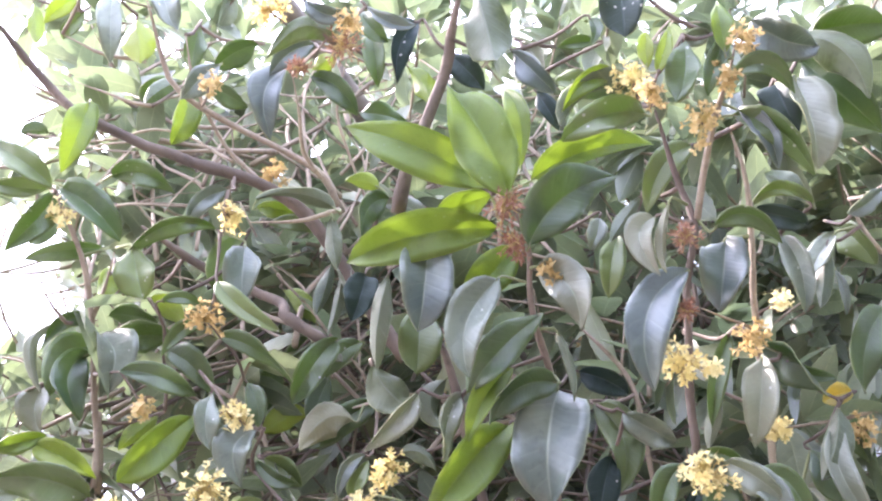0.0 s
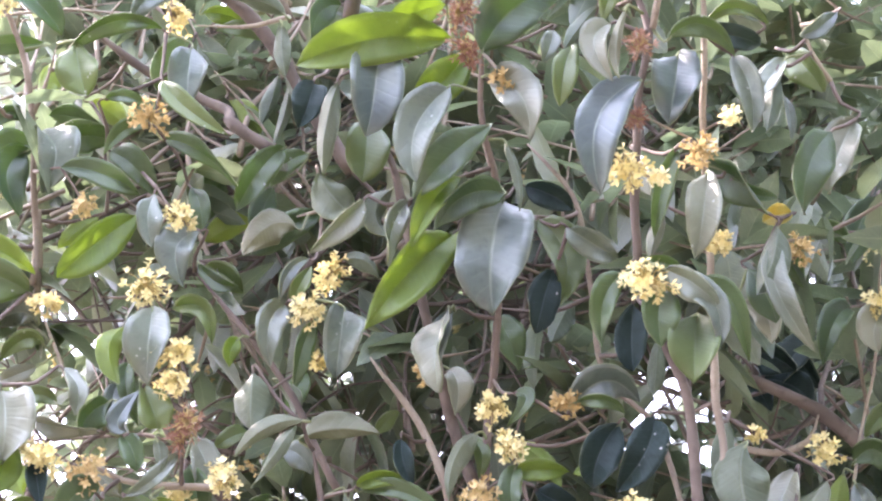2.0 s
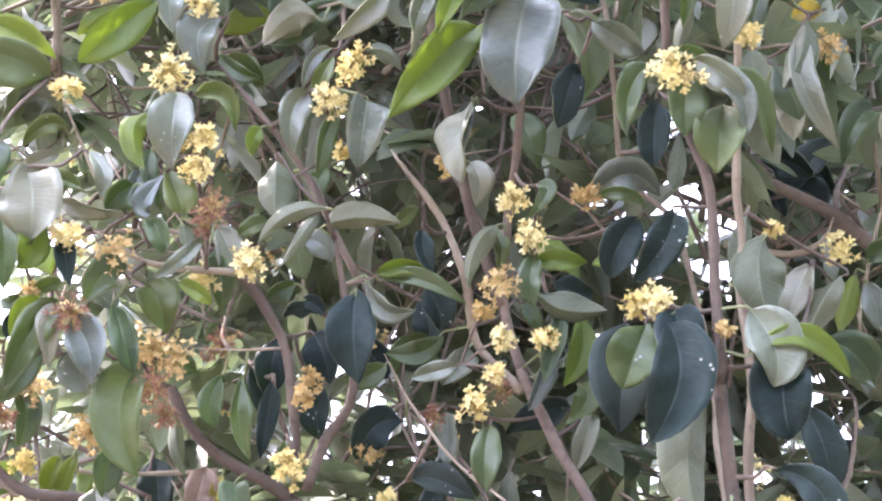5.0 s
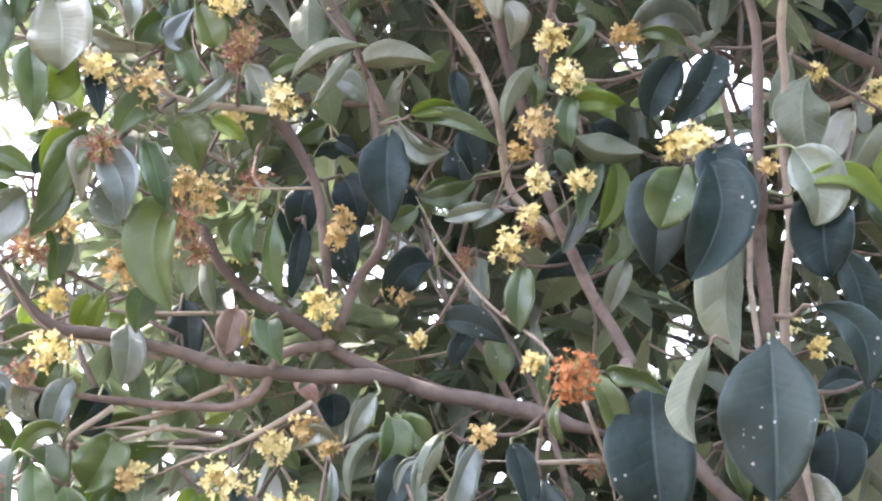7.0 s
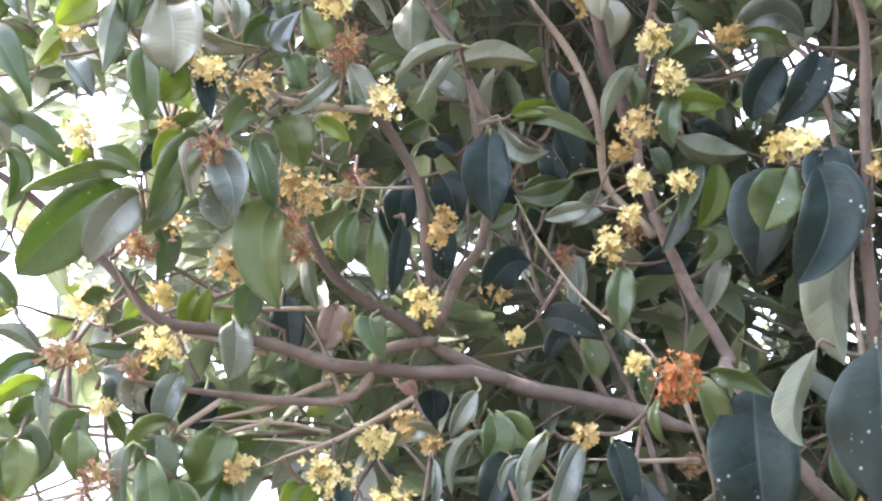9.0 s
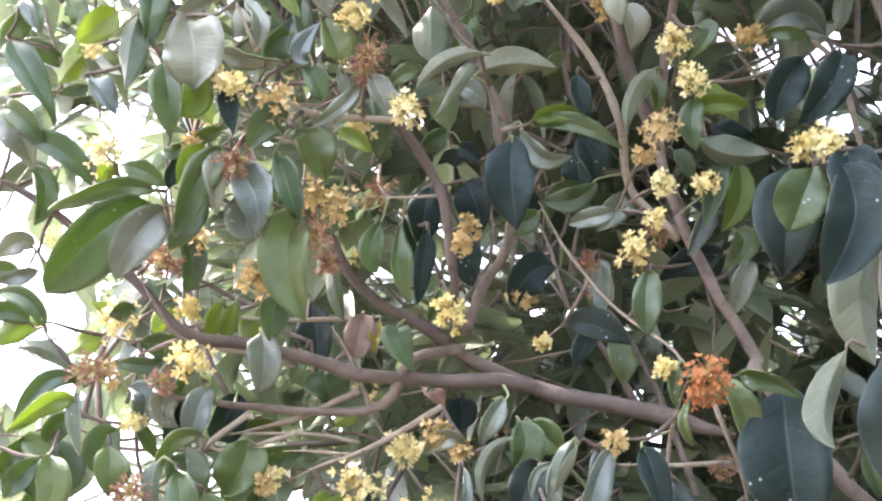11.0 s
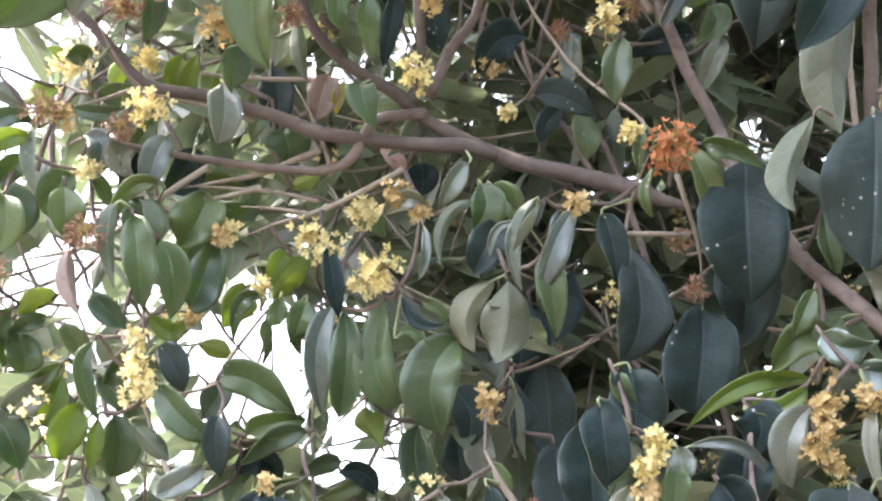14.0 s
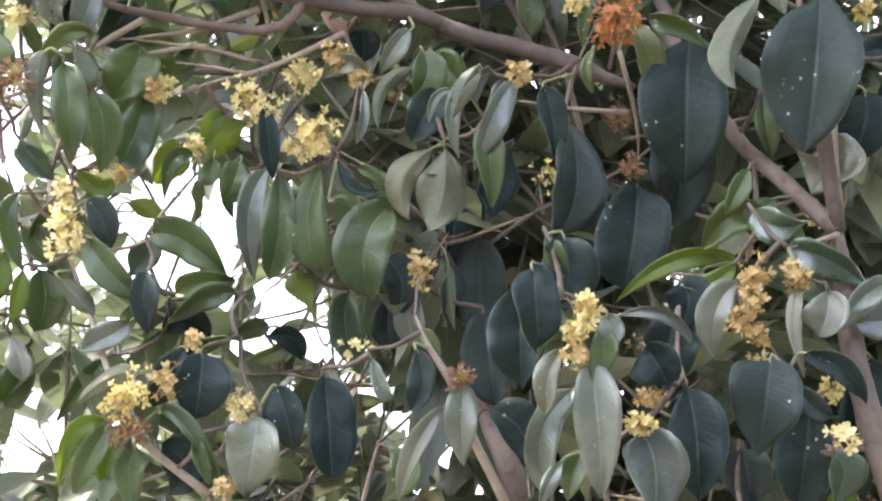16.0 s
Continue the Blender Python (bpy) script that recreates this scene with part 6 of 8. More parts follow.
leaf(b, (-0.283, 1.021, 1.747), (-0.293, 1.020, 1.727), (-0.300, 1.031, 1.702), (0.40, -0.85, -0.33), 0.022, 0.54)
leaf(b, (0.004, 0.998, 1.880), (0.008, 0.986, 1.900), (0.032, 0.988, 1.913), (0.15, -0.91, -0.38), 0.019, 0.47)
leaf(b, (-0.077, 0.941, 1.977), (-0.062, 0.938, 1.968), (-0.054, 0.944, 1.956), (-0.16, -0.94, -0.32), 0.023, 0.42, SKY_SHEEN)
leaf(b, (-0.214, 1.051, 1.699), (-0.227, 1.044, 1.705), (-0.255, 1.054, 1.698), (-0.06, -0.90, -0.42), 0.026, 0.73)
leaf(b, (-0.330, 0.978, 1.777), (-0.338, 0.975, 1.778), (-0.350, 0.979, 1.774), (0.08, -0.74, -0.67), 0.022, 0.70)
leaf(b, (0.010, 0.999, 1.839), (-0.013, 0.994, 1.830), (-0.025, 1.008, 1.805), (0.07, -0.94, -0.33), 0.034, 0.49, OLD_SHADED)
leaf(b, (-0.251, 1.034, 1.729), (-0.257, 1.033, 1.710), (-0.270, 1.042, 1.693), (0.29, -0.89, -0.34), 0.035, 0.66, OLD_SHADED)
leaf(b, (-0.265, 0.985, 1.718), (-0.271, 0.983, 1.699), (-0.274, 0.993, 1.674), (0.32, -0.92, -0.23), 0.024, 0.43, SKY_SHEEN)
leaf(b, (-0.200, 0.927, 1.918), (-0.188, 0.926, 1.898), (-0.181, 0.935, 1.878), (0.13, -0.98, -0.13), 0.040, 0.66)
leaf(b, (-0.225, 1.021, 1.649), (-0.230, 1.022, 1.612), (-0.238, 1.029, 1.595), (0.31, -0.93, -0.21), 0.039, 0.72)
leaf(b, (-0.266, 0.991, 1.681), (-0.286, 0.984, 1.674), (-0.300, 0.997, 1.648), (0.42, -0.72, -0.56), 0.017, 0.63)
leaf(b, (0.072, 0.962, 1.677), (0.080, 0.961, 1.650), (0.084, 0.969, 1.626), (0.03, -0.99, -0.13), 0.025, 0.55, OLD_SHADED)
leaf(b, (-0.196, 1.057, 1.692), (-0.225, 1.055, 1.676), (-0.257, 1.065, 1.668), (-0.00, -0.94, -0.34), 0.033, 0.70)
leaf(b, (-0.033, 0.913, 1.911), (-0.033, 0.913, 1.874), (-0.027, 0.929, 1.839), (0.06, -0.98, -0.21), 0.043, 0.44, OLD_SHADED)
leaf(b, (-0.090, 0.944, 2.045), (-0.077, 0.946, 2.032), (-0.069, 0.951, 2.017), (0.41, 0.76, 0.51), 0.016, 0.55)
leaf(b, (-0.064, 0.956, 1.915), (-0.079, 0.951, 1.915), (-0.093, 0.956, 1.911), (0.10, -0.57, -0.82), 0.016, 0.23, OLD_SHADED)
leaf(b, (-0.119, 0.974, 1.770), (-0.116, 0.971, 1.756), (-0.106, 0.979, 1.736), (-0.01, -0.99, -0.16), 0.028, 0.65)
leaf(b, (-0.336, 1.020, 1.727), (-0.320, 1.015, 1.716), (-0.328, 1.026, 1.691), (0.27, -0.96, -0.11), 0.025, 0.66, SKY_SHEEN)
leaf(b, (-0.182, 1.035, 1.752), (-0.176, 1.034, 1.738), (-0.175, 1.039, 1.725), (0.08, -0.99, -0.14), 0.044, 0.68)
leaf(b, (-0.199, 1.059, 1.821), (-0.191, 1.057, 1.789), (-0.188, 1.061, 1.760), (-0.10, -0.99, -0.05), 0.034, 0.39, OLD_SHADED)
leaf(b, (-0.170, 1.059, 1.654), (-0.176, 1.057, 1.643), (-0.179, 1.063, 1.626), (0.12, -0.98, -0.18), 0.019, 0.49, YOUNG)
leaf(b, (-0.154, 1.069, 1.669), (-0.176, 1.060, 1.675), (-0.193, 1.075, 1.651), (0.01, -0.95, -0.33), 0.025, 0.59, SKY_SHEEN)
leaf(b, (-0.016, 0.921, 1.934), (0.004, 0.912, 1.938), (0.030, 0.918, 1.934), (-0.06, -0.83, -0.55), 0.017, 0.74, YOUNG)
leaf(b, (-0.013, 0.927, 1.932), (0.018, 0.914, 1.927), (0.058, 0.926, 1.912), (-0.13, -0.88, -0.45), 0.017, 0.49)
leaf(b, (-0.215, 0.866, 1.945), (-0.245, 0.861, 1.946), (-0.268, 0.865, 1.953), (-0.12, -0.41, -0.91), 0.018, 0.56, SKY_SHEEN)
leaf(b, (-0.196, 0.871, 1.943), (-0.187, 0.869, 1.932), (-0.182, 0.876, 1.917), (0.12, -0.98, -0.13), 0.021, 0.67)
leaf(b, (-0.208, 0.863, 1.970), (-0.222, 0.861, 1.957), (-0.228, 0.868, 1.941), (0.48, -0.73, -0.48), 0.028, 0.80)
leaf(b, (-0.178, 1.009, 1.842), (-0.173, 1.012, 1.813), (-0.165, 1.018, 1.791), (0.04, 0.98, 0.18), 0.015, 0.55)
leaf(b, (-0.067, 1.036, 1.735), (-0.064, 1.036, 1.720), (-0.065, 1.041, 1.708), (0.07, -0.98, -0.17), 0.029, 0.54, OLD_SHADED)
leaf(b, (-0.154, 0.879, 1.936), (-0.170, 0.880, 1.913), (-0.189, 0.886, 1.903), (0.29, -0.83, -0.48), 0.014, 0.49, SKY_SHEEN)
leaf(b, (-0.170, 0.872, 1.944), (-0.166, 0.873, 1.930), (-0.165, 0.878, 1.918), (0.00, 0.98, 0.22), 0.013, 0.59, SKY_SHEEN)
leaf(b, (-0.086, 1.007, 1.821), (-0.090, 1.010, 1.802), (-0.094, 1.013, 1.793), (0.34, -0.90, -0.28), 0.012, 0.54)
leaf(b, (-0.205, 0.954, 1.858), (-0.182, 0.945, 1.859), (-0.156, 0.952, 1.854), (-0.09, -0.87, -0.49), 0.030, 0.71)
leaf(b, (-0.239, 1.059, 1.677), (-0.245, 1.058, 1.658), (-0.257, 1.067, 1.641), (0.17, -0.94, -0.29), 0.038, 0.70)
leaf(b, (-0.153, 0.929, 1.953), (-0.143, 0.928, 1.927), (-0.141, 0.940, 1.902), (0.12, -0.98, -0.18), 0.026, 0.69)
leaf(b, (-0.164, 0.944, 1.949), (-0.169, 0.943, 1.934), (-0.173, 0.948, 1.922), (-0.18, -0.98, -0.09), 0.014, 0.27)
leaf(b, (-0.151, 0.931, 1.977), (-0.137, 0.935, 1.950), (-0.131, 0.943, 1.924), (0.35, -0.93, -0.07), 0.032, 0.57, SKY_SHEEN)
leaf(b, (-0.374, 0.989, 1.729), (-0.397, 0.981, 1.744), (-0.421, 0.986, 1.745), (-0.04, 1.00, 0.06), 0.017, 0.62)
leaf(b, (-0.361, 0.964, 1.712), (-0.383, 0.953, 1.707), (-0.410, 0.971, 1.672), (0.03, -0.98, -0.21), 0.018, 0.55)
leaf(b, (-0.356, 0.954, 1.700), (-0.356, 0.953, 1.677), (-0.349, 0.962, 1.654), (0.36, -0.93, -0.10), 0.013, 0.61, SKY_SHEEN)
leaf(b, (-0.358, 0.950, 1.694), (-0.376, 0.943, 1.687), (-0.406, 0.955, 1.667), (0.24, -0.78, -0.58), 0.018, 0.53, YOUNG)
leaf(b, (-0.371, 0.998, 1.695), (-0.382, 0.996, 1.685), (-0.391, 1.002, 1.673), (0.33, -0.84, -0.44), 0.023, 0.62)
leaf(b, (-0.391, 1.013, 1.680), (-0.373, 1.011, 1.658), (-0.385, 1.021, 1.633), (0.40, -0.91, -0.11), 0.027, 0.57)
leaf(b, (-0.406, 1.015, 1.684), (-0.421, 1.014, 1.664), (-0.425, 1.021, 1.647), (0.49, -0.79, -0.36), 0.022, 0.57)
leaf(b, (-0.413, 1.013, 1.679), (-0.391, 1.010, 1.661), (-0.394, 1.021, 1.633), (0.36, -0.93, -0.01), 0.027, 0.54)
leaf(b, (0.094, 0.967, 1.653), (0.102, 0.965, 1.601), (0.090, 0.979, 1.561), (0.10, -0.99, -0.14), 0.046, 0.64, OLD_SHADED)
leaf(b, (-0.469, 0.989, 1.862), (-0.471, 0.989, 1.843), (-0.477, 0.994, 1.830), (0.50, -0.83, -0.26), 0.015, 0.51, SKY_SHEEN)
leaf(b, (0.132, 0.906, 1.717), (0.151, 0.899, 1.712), (0.176, 0.903, 1.700), (-0.29, -0.74, -0.60), 0.019, 0.72)
leaf(b, (-0.292, 0.973, 1.736), (-0.299, 0.975, 1.718), (-0.307, 0.977, 1.714), (0.21, -0.92, -0.32), 0.018, 0.65, SKY_SHEEN)
leaf(b, (-0.402, 0.994, 1.583), (-0.387, 0.993, 1.562), (-0.393, 1.001, 1.538), (0.29, -0.95, -0.09), 0.022, 0.42)
leaf(b, (-0.430, 0.975, 1.581), (-0.414, 0.973, 1.565), (-0.401, 0.980, 1.550), (0.24, -0.97, 0.05), 0.018, 0.47, YOUNG)
leaf(b, (-0.428, 0.998, 1.840), (-0.440, 0.992, 1.841), (-0.459, 1.001, 1.829), (0.13, -0.83, -0.54), 0.022, 0.56, SKY_SHEEN)
leaf(b, (-0.422, 1.005, 1.822), (-0.439, 1.003, 1.815), (-0.456, 1.007, 1.811), (0.13, -0.81, -0.57), 0.015, 0.44, SKY_SHEEN)
leaf(b, (-0.439, 1.007, 1.819), (-0.454, 1.002, 1.819), (-0.474, 1.007, 1.815), (0.06, -0.84, -0.54), 0.019, 0.49)
leaf(b, (-0.337, 1.008, 1.690), (-0.347, 1.006, 1.671), (-0.337, 1.015, 1.651), (0.34, -0.93, -0.16), 0.036, 0.74)
leaf(b, (-0.077, 0.946, 1.921), (-0.067, 0.944, 1.916), (-0.058, 0.948, 1.910), (-0.19, -0.89, -0.42), 0.017, 0.55, OLD_SHADED)
leaf(b, (-0.083, 0.943, 1.932), (-0.096, 0.941, 1.925), (-0.109, 0.949, 1.916), (0.20, -0.78, -0.59), 0.021, 0.68)
leaf(b, (-0.258, 0.864, 1.919), (-0.251, 0.863, 1.901), (-0.246, 0.871, 1.882), (0.15, -0.98, -0.14), 0.018, 0.56, OLD_SHADED)
leaf(b, (-0.286, 0.859, 1.932), (-0.277, 0.860, 1.908), (-0.287, 0.866, 1.892), (0.48, -0.86, -0.17), 0.028, 0.50, YOUNG)
leaf(b, (-0.305, 0.860, 1.937), (-0.296, 0.861, 1.903), (-0.294, 0.871, 1.877), (0.21, -0.97, -0.15), 0.030, 0.69)
leaf(b, (-0.288, 0.846, 1.967), (-0.278, 0.846, 1.937), (-0.279, 0.857, 1.909), (0.22, -0.96, -0.15), 0.052, 0.64, SKY_SHEEN)
leaf(b, (-0.325, 0.845, 1.968), (-0.328, 0.846, 1.940), (-0.328, 0.857, 1.907), (-0.08, 0.98, 0.19), 0.026, 0.63)
leaf(b, (-0.343, 0.851, 1.976), (-0.354, 0.849, 1.964), (-0.371, 0.856, 1.950), (0.32, -0.80, -0.50), 0.027, 0.57, YOUNG)
leaf(b, (-0.261, 1.000, 1.639), (-0.248, 0.996, 1.612), (-0.248, 1.008, 1.580), (0.23, -0.97, -0.08), 0.030, 0.62)
leaf(b, (-0.278, 0.972, 1.647), (-0.269, 0.969, 1.612), (-0.263, 0.982, 1.577), (0.21, -0.97, -0.08), 0.029, 0.58)
leaf(b, (-0.291, 0.969, 1.655), (-0.294, 0.967, 1.631), (-0.285, 0.978, 1.592), (-0.21, 0.97, 0.11), 0.015, 0.42)
leaf(b, (-0.322, 0.976, 1.619), (-0.320, 0.975, 1.597), (-0.308, 0.982, 1.570), (-0.27, 0.96, 0.05), 0.017, 0.64, WITHERED)
leaf(b, (-0.307, 1.000, 1.596), (-0.291, 0.998, 1.579), (-0.278, 1.003, 1.568), (0.05, -1.00, -0.06), 0.022, 0.66)
leaf(b, (0.076, 0.933, 1.809), (0.072, 0.933, 1.783), (0.075, 0.943, 1.759), (-0.12, -0.98, -0.19), 0.026, 0.55)
leaf(b, (-0.136, 1.007, 1.650), (-0.127, 1.006, 1.618), (-0.121, 1.015, 1.594), (0.12, -0.99, -0.10), 0.020, 0.75, OLD_SHADED)
leaf(b, (-0.437, 0.951, 1.920), (-0.400, 0.946, 1.903), (-0.374, 0.959, 1.879), (-0.05, -0.97, -0.25), 0.024, 0.46)
leaf(b, (-0.452, 0.940, 1.940), (-0.434, 0.937, 1.928), (-0.415, 0.946, 1.908), (-0.11, -0.94, -0.31), 0.024, 0.62)
leaf(b, (-0.080, 0.968, 2.026), (-0.074, 0.963, 2.048), (-0.064, 0.965, 2.072), (0.33, -0.93, -0.19), 0.022, 0.37)
leaf(b, (-0.209, 0.873, 1.897), (-0.221, 0.867, 1.893), (-0.235, 0.878, 1.871), (0.34, -0.79, -0.50), 0.029, 0.44)
leaf(b, (-0.215, 0.887, 1.875), (-0.204, 0.886, 1.849), (-0.196, 0.897, 1.825), (0.19, -0.97, -0.12), 0.025, 0.72)
leaf(b, (-0.059, 1.003, 1.683), (-0.077, 0.997, 1.689), (-0.094, 1.007, 1.677), (-0.03, -0.91, -0.42), 0.020, 0.75, SKY_SHEEN)
leaf(b, (-0.025, 0.988, 1.689), (-0.046, 0.988, 1.670), (-0.048, 0.999, 1.638), (0.09, 0.98, 0.17), 0.012, 0.51, SKY_SHEEN)
leaf(b, (-0.021, 0.978, 1.699), (-0.016, 0.977, 1.680), (-0.024, 0.983, 1.664), (0.05, -0.99, -0.14), 0.032, 0.59)
leaf(b, (-0.013, 0.979, 1.699), (0.000, 0.976, 1.686), (0.014, 0.981, 1.675), (-0.22, -0.92, -0.33), 0.029, 0.48)
leaf(b, (-0.194, 0.914, 1.843), (-0.203, 0.912, 1.799), (-0.186, 0.930, 1.756), (-0.05, -0.98, -0.19), 0.044, 0.60)
leaf(b, (-0.135, 0.950, 1.982), (-0.123, 0.945, 1.989), (-0.110, 0.948, 1.996), (0.05, -0.97, -0.25), 0.018, 0.47)
leaf(b, (0.048, 1.008, 1.853), (0.051, 1.008, 1.828), (0.051, 1.013, 1.806), (-0.58, -0.81, -0.13), 0.027, 0.59, SKY_SHEEN)
leaf(b, (-0.297, 0.899, 1.944), (-0.282, 0.900, 1.925), (-0.271, 0.905, 1.909), (-0.17, 0.98, 0.06), 0.026, 0.48, YOUNG)
leaf(b, (-0.064, 0.872, 1.960), (-0.076, 0.871, 1.939), (-0.096, 0.886, 1.911), (0.13, 0.97, 0.19), 0.013, 0.57, SKY_SHEEN)
leaf(b, (-0.056, 0.868, 1.961), (-0.086, 0.865, 1.953), (-0.111, 0.879, 1.932), (0.04, 0.96, 0.28), 0.016, 0.60)
leaf(b, (-0.233, 0.904, 1.844), (-0.235, 0.905, 1.826), (-0.228, 0.909, 1.814), (0.03, -0.98, -0.18), 0.037, 0.69, SKY_SHEEN)
leaf(b, (-0.244, 0.887, 1.861), (-0.227, 0.885, 1.837), (-0.225, 0.896, 1.812), (0.05, -0.98, -0.17), 0.034, 0.63, SKY_SHEEN)
leaf(b, (-0.268, 0.909, 1.845), (-0.281, 0.909, 1.823), (-0.294, 0.918, 1.805), (0.27, -0.87, -0.40), 0.024, 0.61)
leaf(b, (-0.264, 0.884, 1.871), (-0.280, 0.878, 1.867), (-0.288, 0.889, 1.846), (0.43, -0.72, -0.54), 0.017, 0.56, YOUNG)
leaf(b, (-0.258, 0.883, 1.873), (-0.271, 0.879, 1.846), (-0.286, 0.896, 1.807), (0.43, -0.83, -0.34), 0.032, 0.71)
leaf(b, (-0.255, 0.882, 1.870), (-0.259, 0.879, 1.852), (-0.254, 0.891, 1.824), (0.19, -0.97, -0.18), 0.022, 0.66, SKY_SHEEN)
leaf(b, (-0.299, 0.901, 1.832), (-0.316, 0.897, 1.806), (-0.330, 0.911, 1.775), (0.39, -0.84, -0.37), 0.038, 0.61, SKY_SHEEN)
leaf(b, (-0.306, 0.895, 1.844), (-0.339, 0.885, 1.840), (-0.385, 0.899, 1.824), (0.16, -0.65, -0.74), 0.018, 0.55)
leaf(b, (-0.314, 0.905, 1.839), (-0.346, 0.899, 1.806), (-0.383, 0.918, 1.767), (0.35, -0.80, -0.49), 0.053, 0.59)
leaf(b, (-0.399, 0.978, 1.762), (-0.413, 0.967, 1.781), (-0.443, 0.974, 1.788), (-0.07, -0.95, -0.29), 0.019, 0.67)
leaf(b, (-0.382, 0.976, 1.655), (-0.396, 0.974, 1.640), (-0.408, 0.981, 1.624), (0.26, -0.90, -0.36), 0.023, 0.57)
leaf(b, (-0.377, 0.973, 1.657), (-0.369, 0.972, 1.632), (-0.376, 0.979, 1.612), (0.15, -0.98, -0.13), 0.029, 0.48)
leaf(b, (-0.425, 0.979, 1.658), (-0.426, 0.977, 1.630), (-0.431, 0.987, 1.602), (0.44, -0.88, -0.18), 0.023, 0.67, SKY_SHEEN)
leaf(b, (-0.445, 0.978, 1.661), (-0.445, 0.977, 1.625), (-0.437, 0.989, 1.593), (0.22, -0.97, -0.13), 0.027, 0.73)
leaf(b, (-0.465, 0.948, 1.952), (-0.441, 0.953, 1.924), (-0.428, 0.966, 1.895), (0.04, -0.96, -0.28), 0.035, 0.50, SKY_SHEEN)
leaf(b, (-0.426, 1.023, 1.659), (-0.410, 1.020, 1.650), (-0.400, 1.027, 1.634), (0.23, -0.97, 0.07), 0.023, 0.58)
leaf(b, (-0.099, 0.995, 1.867), (-0.101, 0.995, 1.835), (-0.104, 1.008, 1.805), (0.19, -0.96, -0.21), 0.018, 0.43, OLD_SHADED)
leaf(b, (-0.155, 0.831, 2.118), (-0.171, 0.828, 2.096), (-0.163, 0.844, 2.069), (0.03, -0.97, -0.24), 0.035, 0.52, SKY_SHEEN)
leaf(b, (-0.222, 0.931, 1.889), (-0.217, 0.931, 1.866), (-0.219, 0.939, 1.847), (0.12, -0.98, -0.18), 0.017, 0.68)
leaf(b, (-0.376, 1.040, 1.585), (-0.382, 1.039, 1.571), (-0.377, 1.044, 1.559), (0.34, -0.93, -0.16), 0.022, 0.66)
leaf(b, (-0.187, 0.859, 1.979), (-0.200, 0.863, 1.954), (-0.193, 0.866, 1.946), (0.12, -0.97, -0.22), 0.018, 0.55, SKY_SHEEN)
leaf(b, (-0.188, 0.859, 1.987), (-0.174, 0.863, 1.960), (-0.170, 0.867, 1.949), (0.23, -0.97, -0.10), 0.032, 0.72)
leaf(b, (-0.145, 0.960, 1.903), (-0.151, 0.961, 1.894), (-0.153, 0.965, 1.885), (0.47, -0.76, -0.44), 0.010, 0.38)
leaf(b, (-0.293, 0.918, 1.902), (-0.301, 0.919, 1.892), (-0.311, 0.919, 1.894), (0.15, -0.85, -0.51), 0.013, 0.49)
leaf(b, (-0.265, 0.915, 1.909), (-0.276, 0.913, 1.905), (-0.291, 0.920, 1.898), (0.15, -0.74, -0.65), 0.015, 0.70)
leaf(b, (-0.330, 0.964, 1.664), (-0.326, 0.964, 1.642), (-0.327, 0.970, 1.626), (0.37, -0.92, -0.11), 0.029, 0.51)
leaf(b, (-0.305, 0.971, 1.847), (-0.288, 0.970, 1.822), (-0.292, 0.980, 1.796), (0.29, -0.95, -0.10), 0.023, 0.58)
leaf(b, (-0.312, 0.956, 1.878), (-0.309, 0.954, 1.892), (-0.304, 0.955, 1.907), (0.63, -0.75, -0.20), 0.017, 0.22, OLD_SHADED)
leaf(b, (-0.346, 0.930, 1.875), (-0.355, 0.926, 1.878), (-0.359, 0.932, 1.866), (0.34, -0.74, -0.58), 0.018, 0.54, YOUNG)
leaf(b, (-0.356, 0.959, 1.900), (-0.333, 0.959, 1.894), (-0.315, 0.967, 1.885), (0.13, -0.98, -0.14), 0.019, 0.35)
leaf(b, (0.022, 1.010, 1.793), (0.044, 1.002, 1.789), (0.073, 1.009, 1.776), (-0.08, -0.98, -0.20), 0.027, 0.44, OLD_SHADED)
leaf(b, (-0.193, 0.811, 2.139), (-0.195, 0.812, 2.115), (-0.190, 0.823, 2.092), (0.18, -0.96, -0.23), 0.025, 0.70, SKY_SHEEN)
leaf(b, (-0.210, 0.829, 2.131), (-0.239, 0.829, 2.096), (-0.266, 0.843, 2.073), (0.33, -0.79, -0.51), 0.036, 0.56, YOUNG)
leaf(b, (-0.448, 0.969, 1.699), (-0.451, 0.968, 1.680), (-0.454, 0.975, 1.660), (0.47, -0.86, -0.21), 0.028, 0.65)
leaf(b, (-0.212, 0.965, 1.793), (-0.217, 0.964, 1.773), (-0.218, 0.972, 1.753), (0.23, -0.95, -0.21), 0.026, 0.50)
leaf(b, (-0.248, 0.859, 1.995), (-0.234, 0.858, 1.977), (-0.235, 0.867, 1.959), (0.48, -0.88, -0.01), 0.018, 0.61, SKY_SHEEN)
leaf(b, (-0.121, 1.028, 1.896), (-0.109, 1.027, 1.871), (-0.098, 1.035, 1.849), (-0.12, -0.97, -0.21), 0.025, 0.73, OLD_SHADED)
leaf(b, (-0.099, 1.012, 1.916), (-0.102, 1.011, 1.891), (-0.103, 1.022, 1.866), (0.01, -0.98, -0.20), 0.031, 0.45, OLD_SHADED)
leaf(b, (-0.068, 1.007, 1.919), (-0.058, 1.005, 1.899), (-0.052, 1.014, 1.877), (-0.15, -0.96, -0.22), 0.035, 0.46, OLD_SHADED)
leaf(b, (-0.072, 1.032, 1.890), (-0.064, 1.031, 1.860), (-0.058, 1.041, 1.836), (-0.09, -0.98, -0.19), 0.034, 0.71, OLD_SHADED)
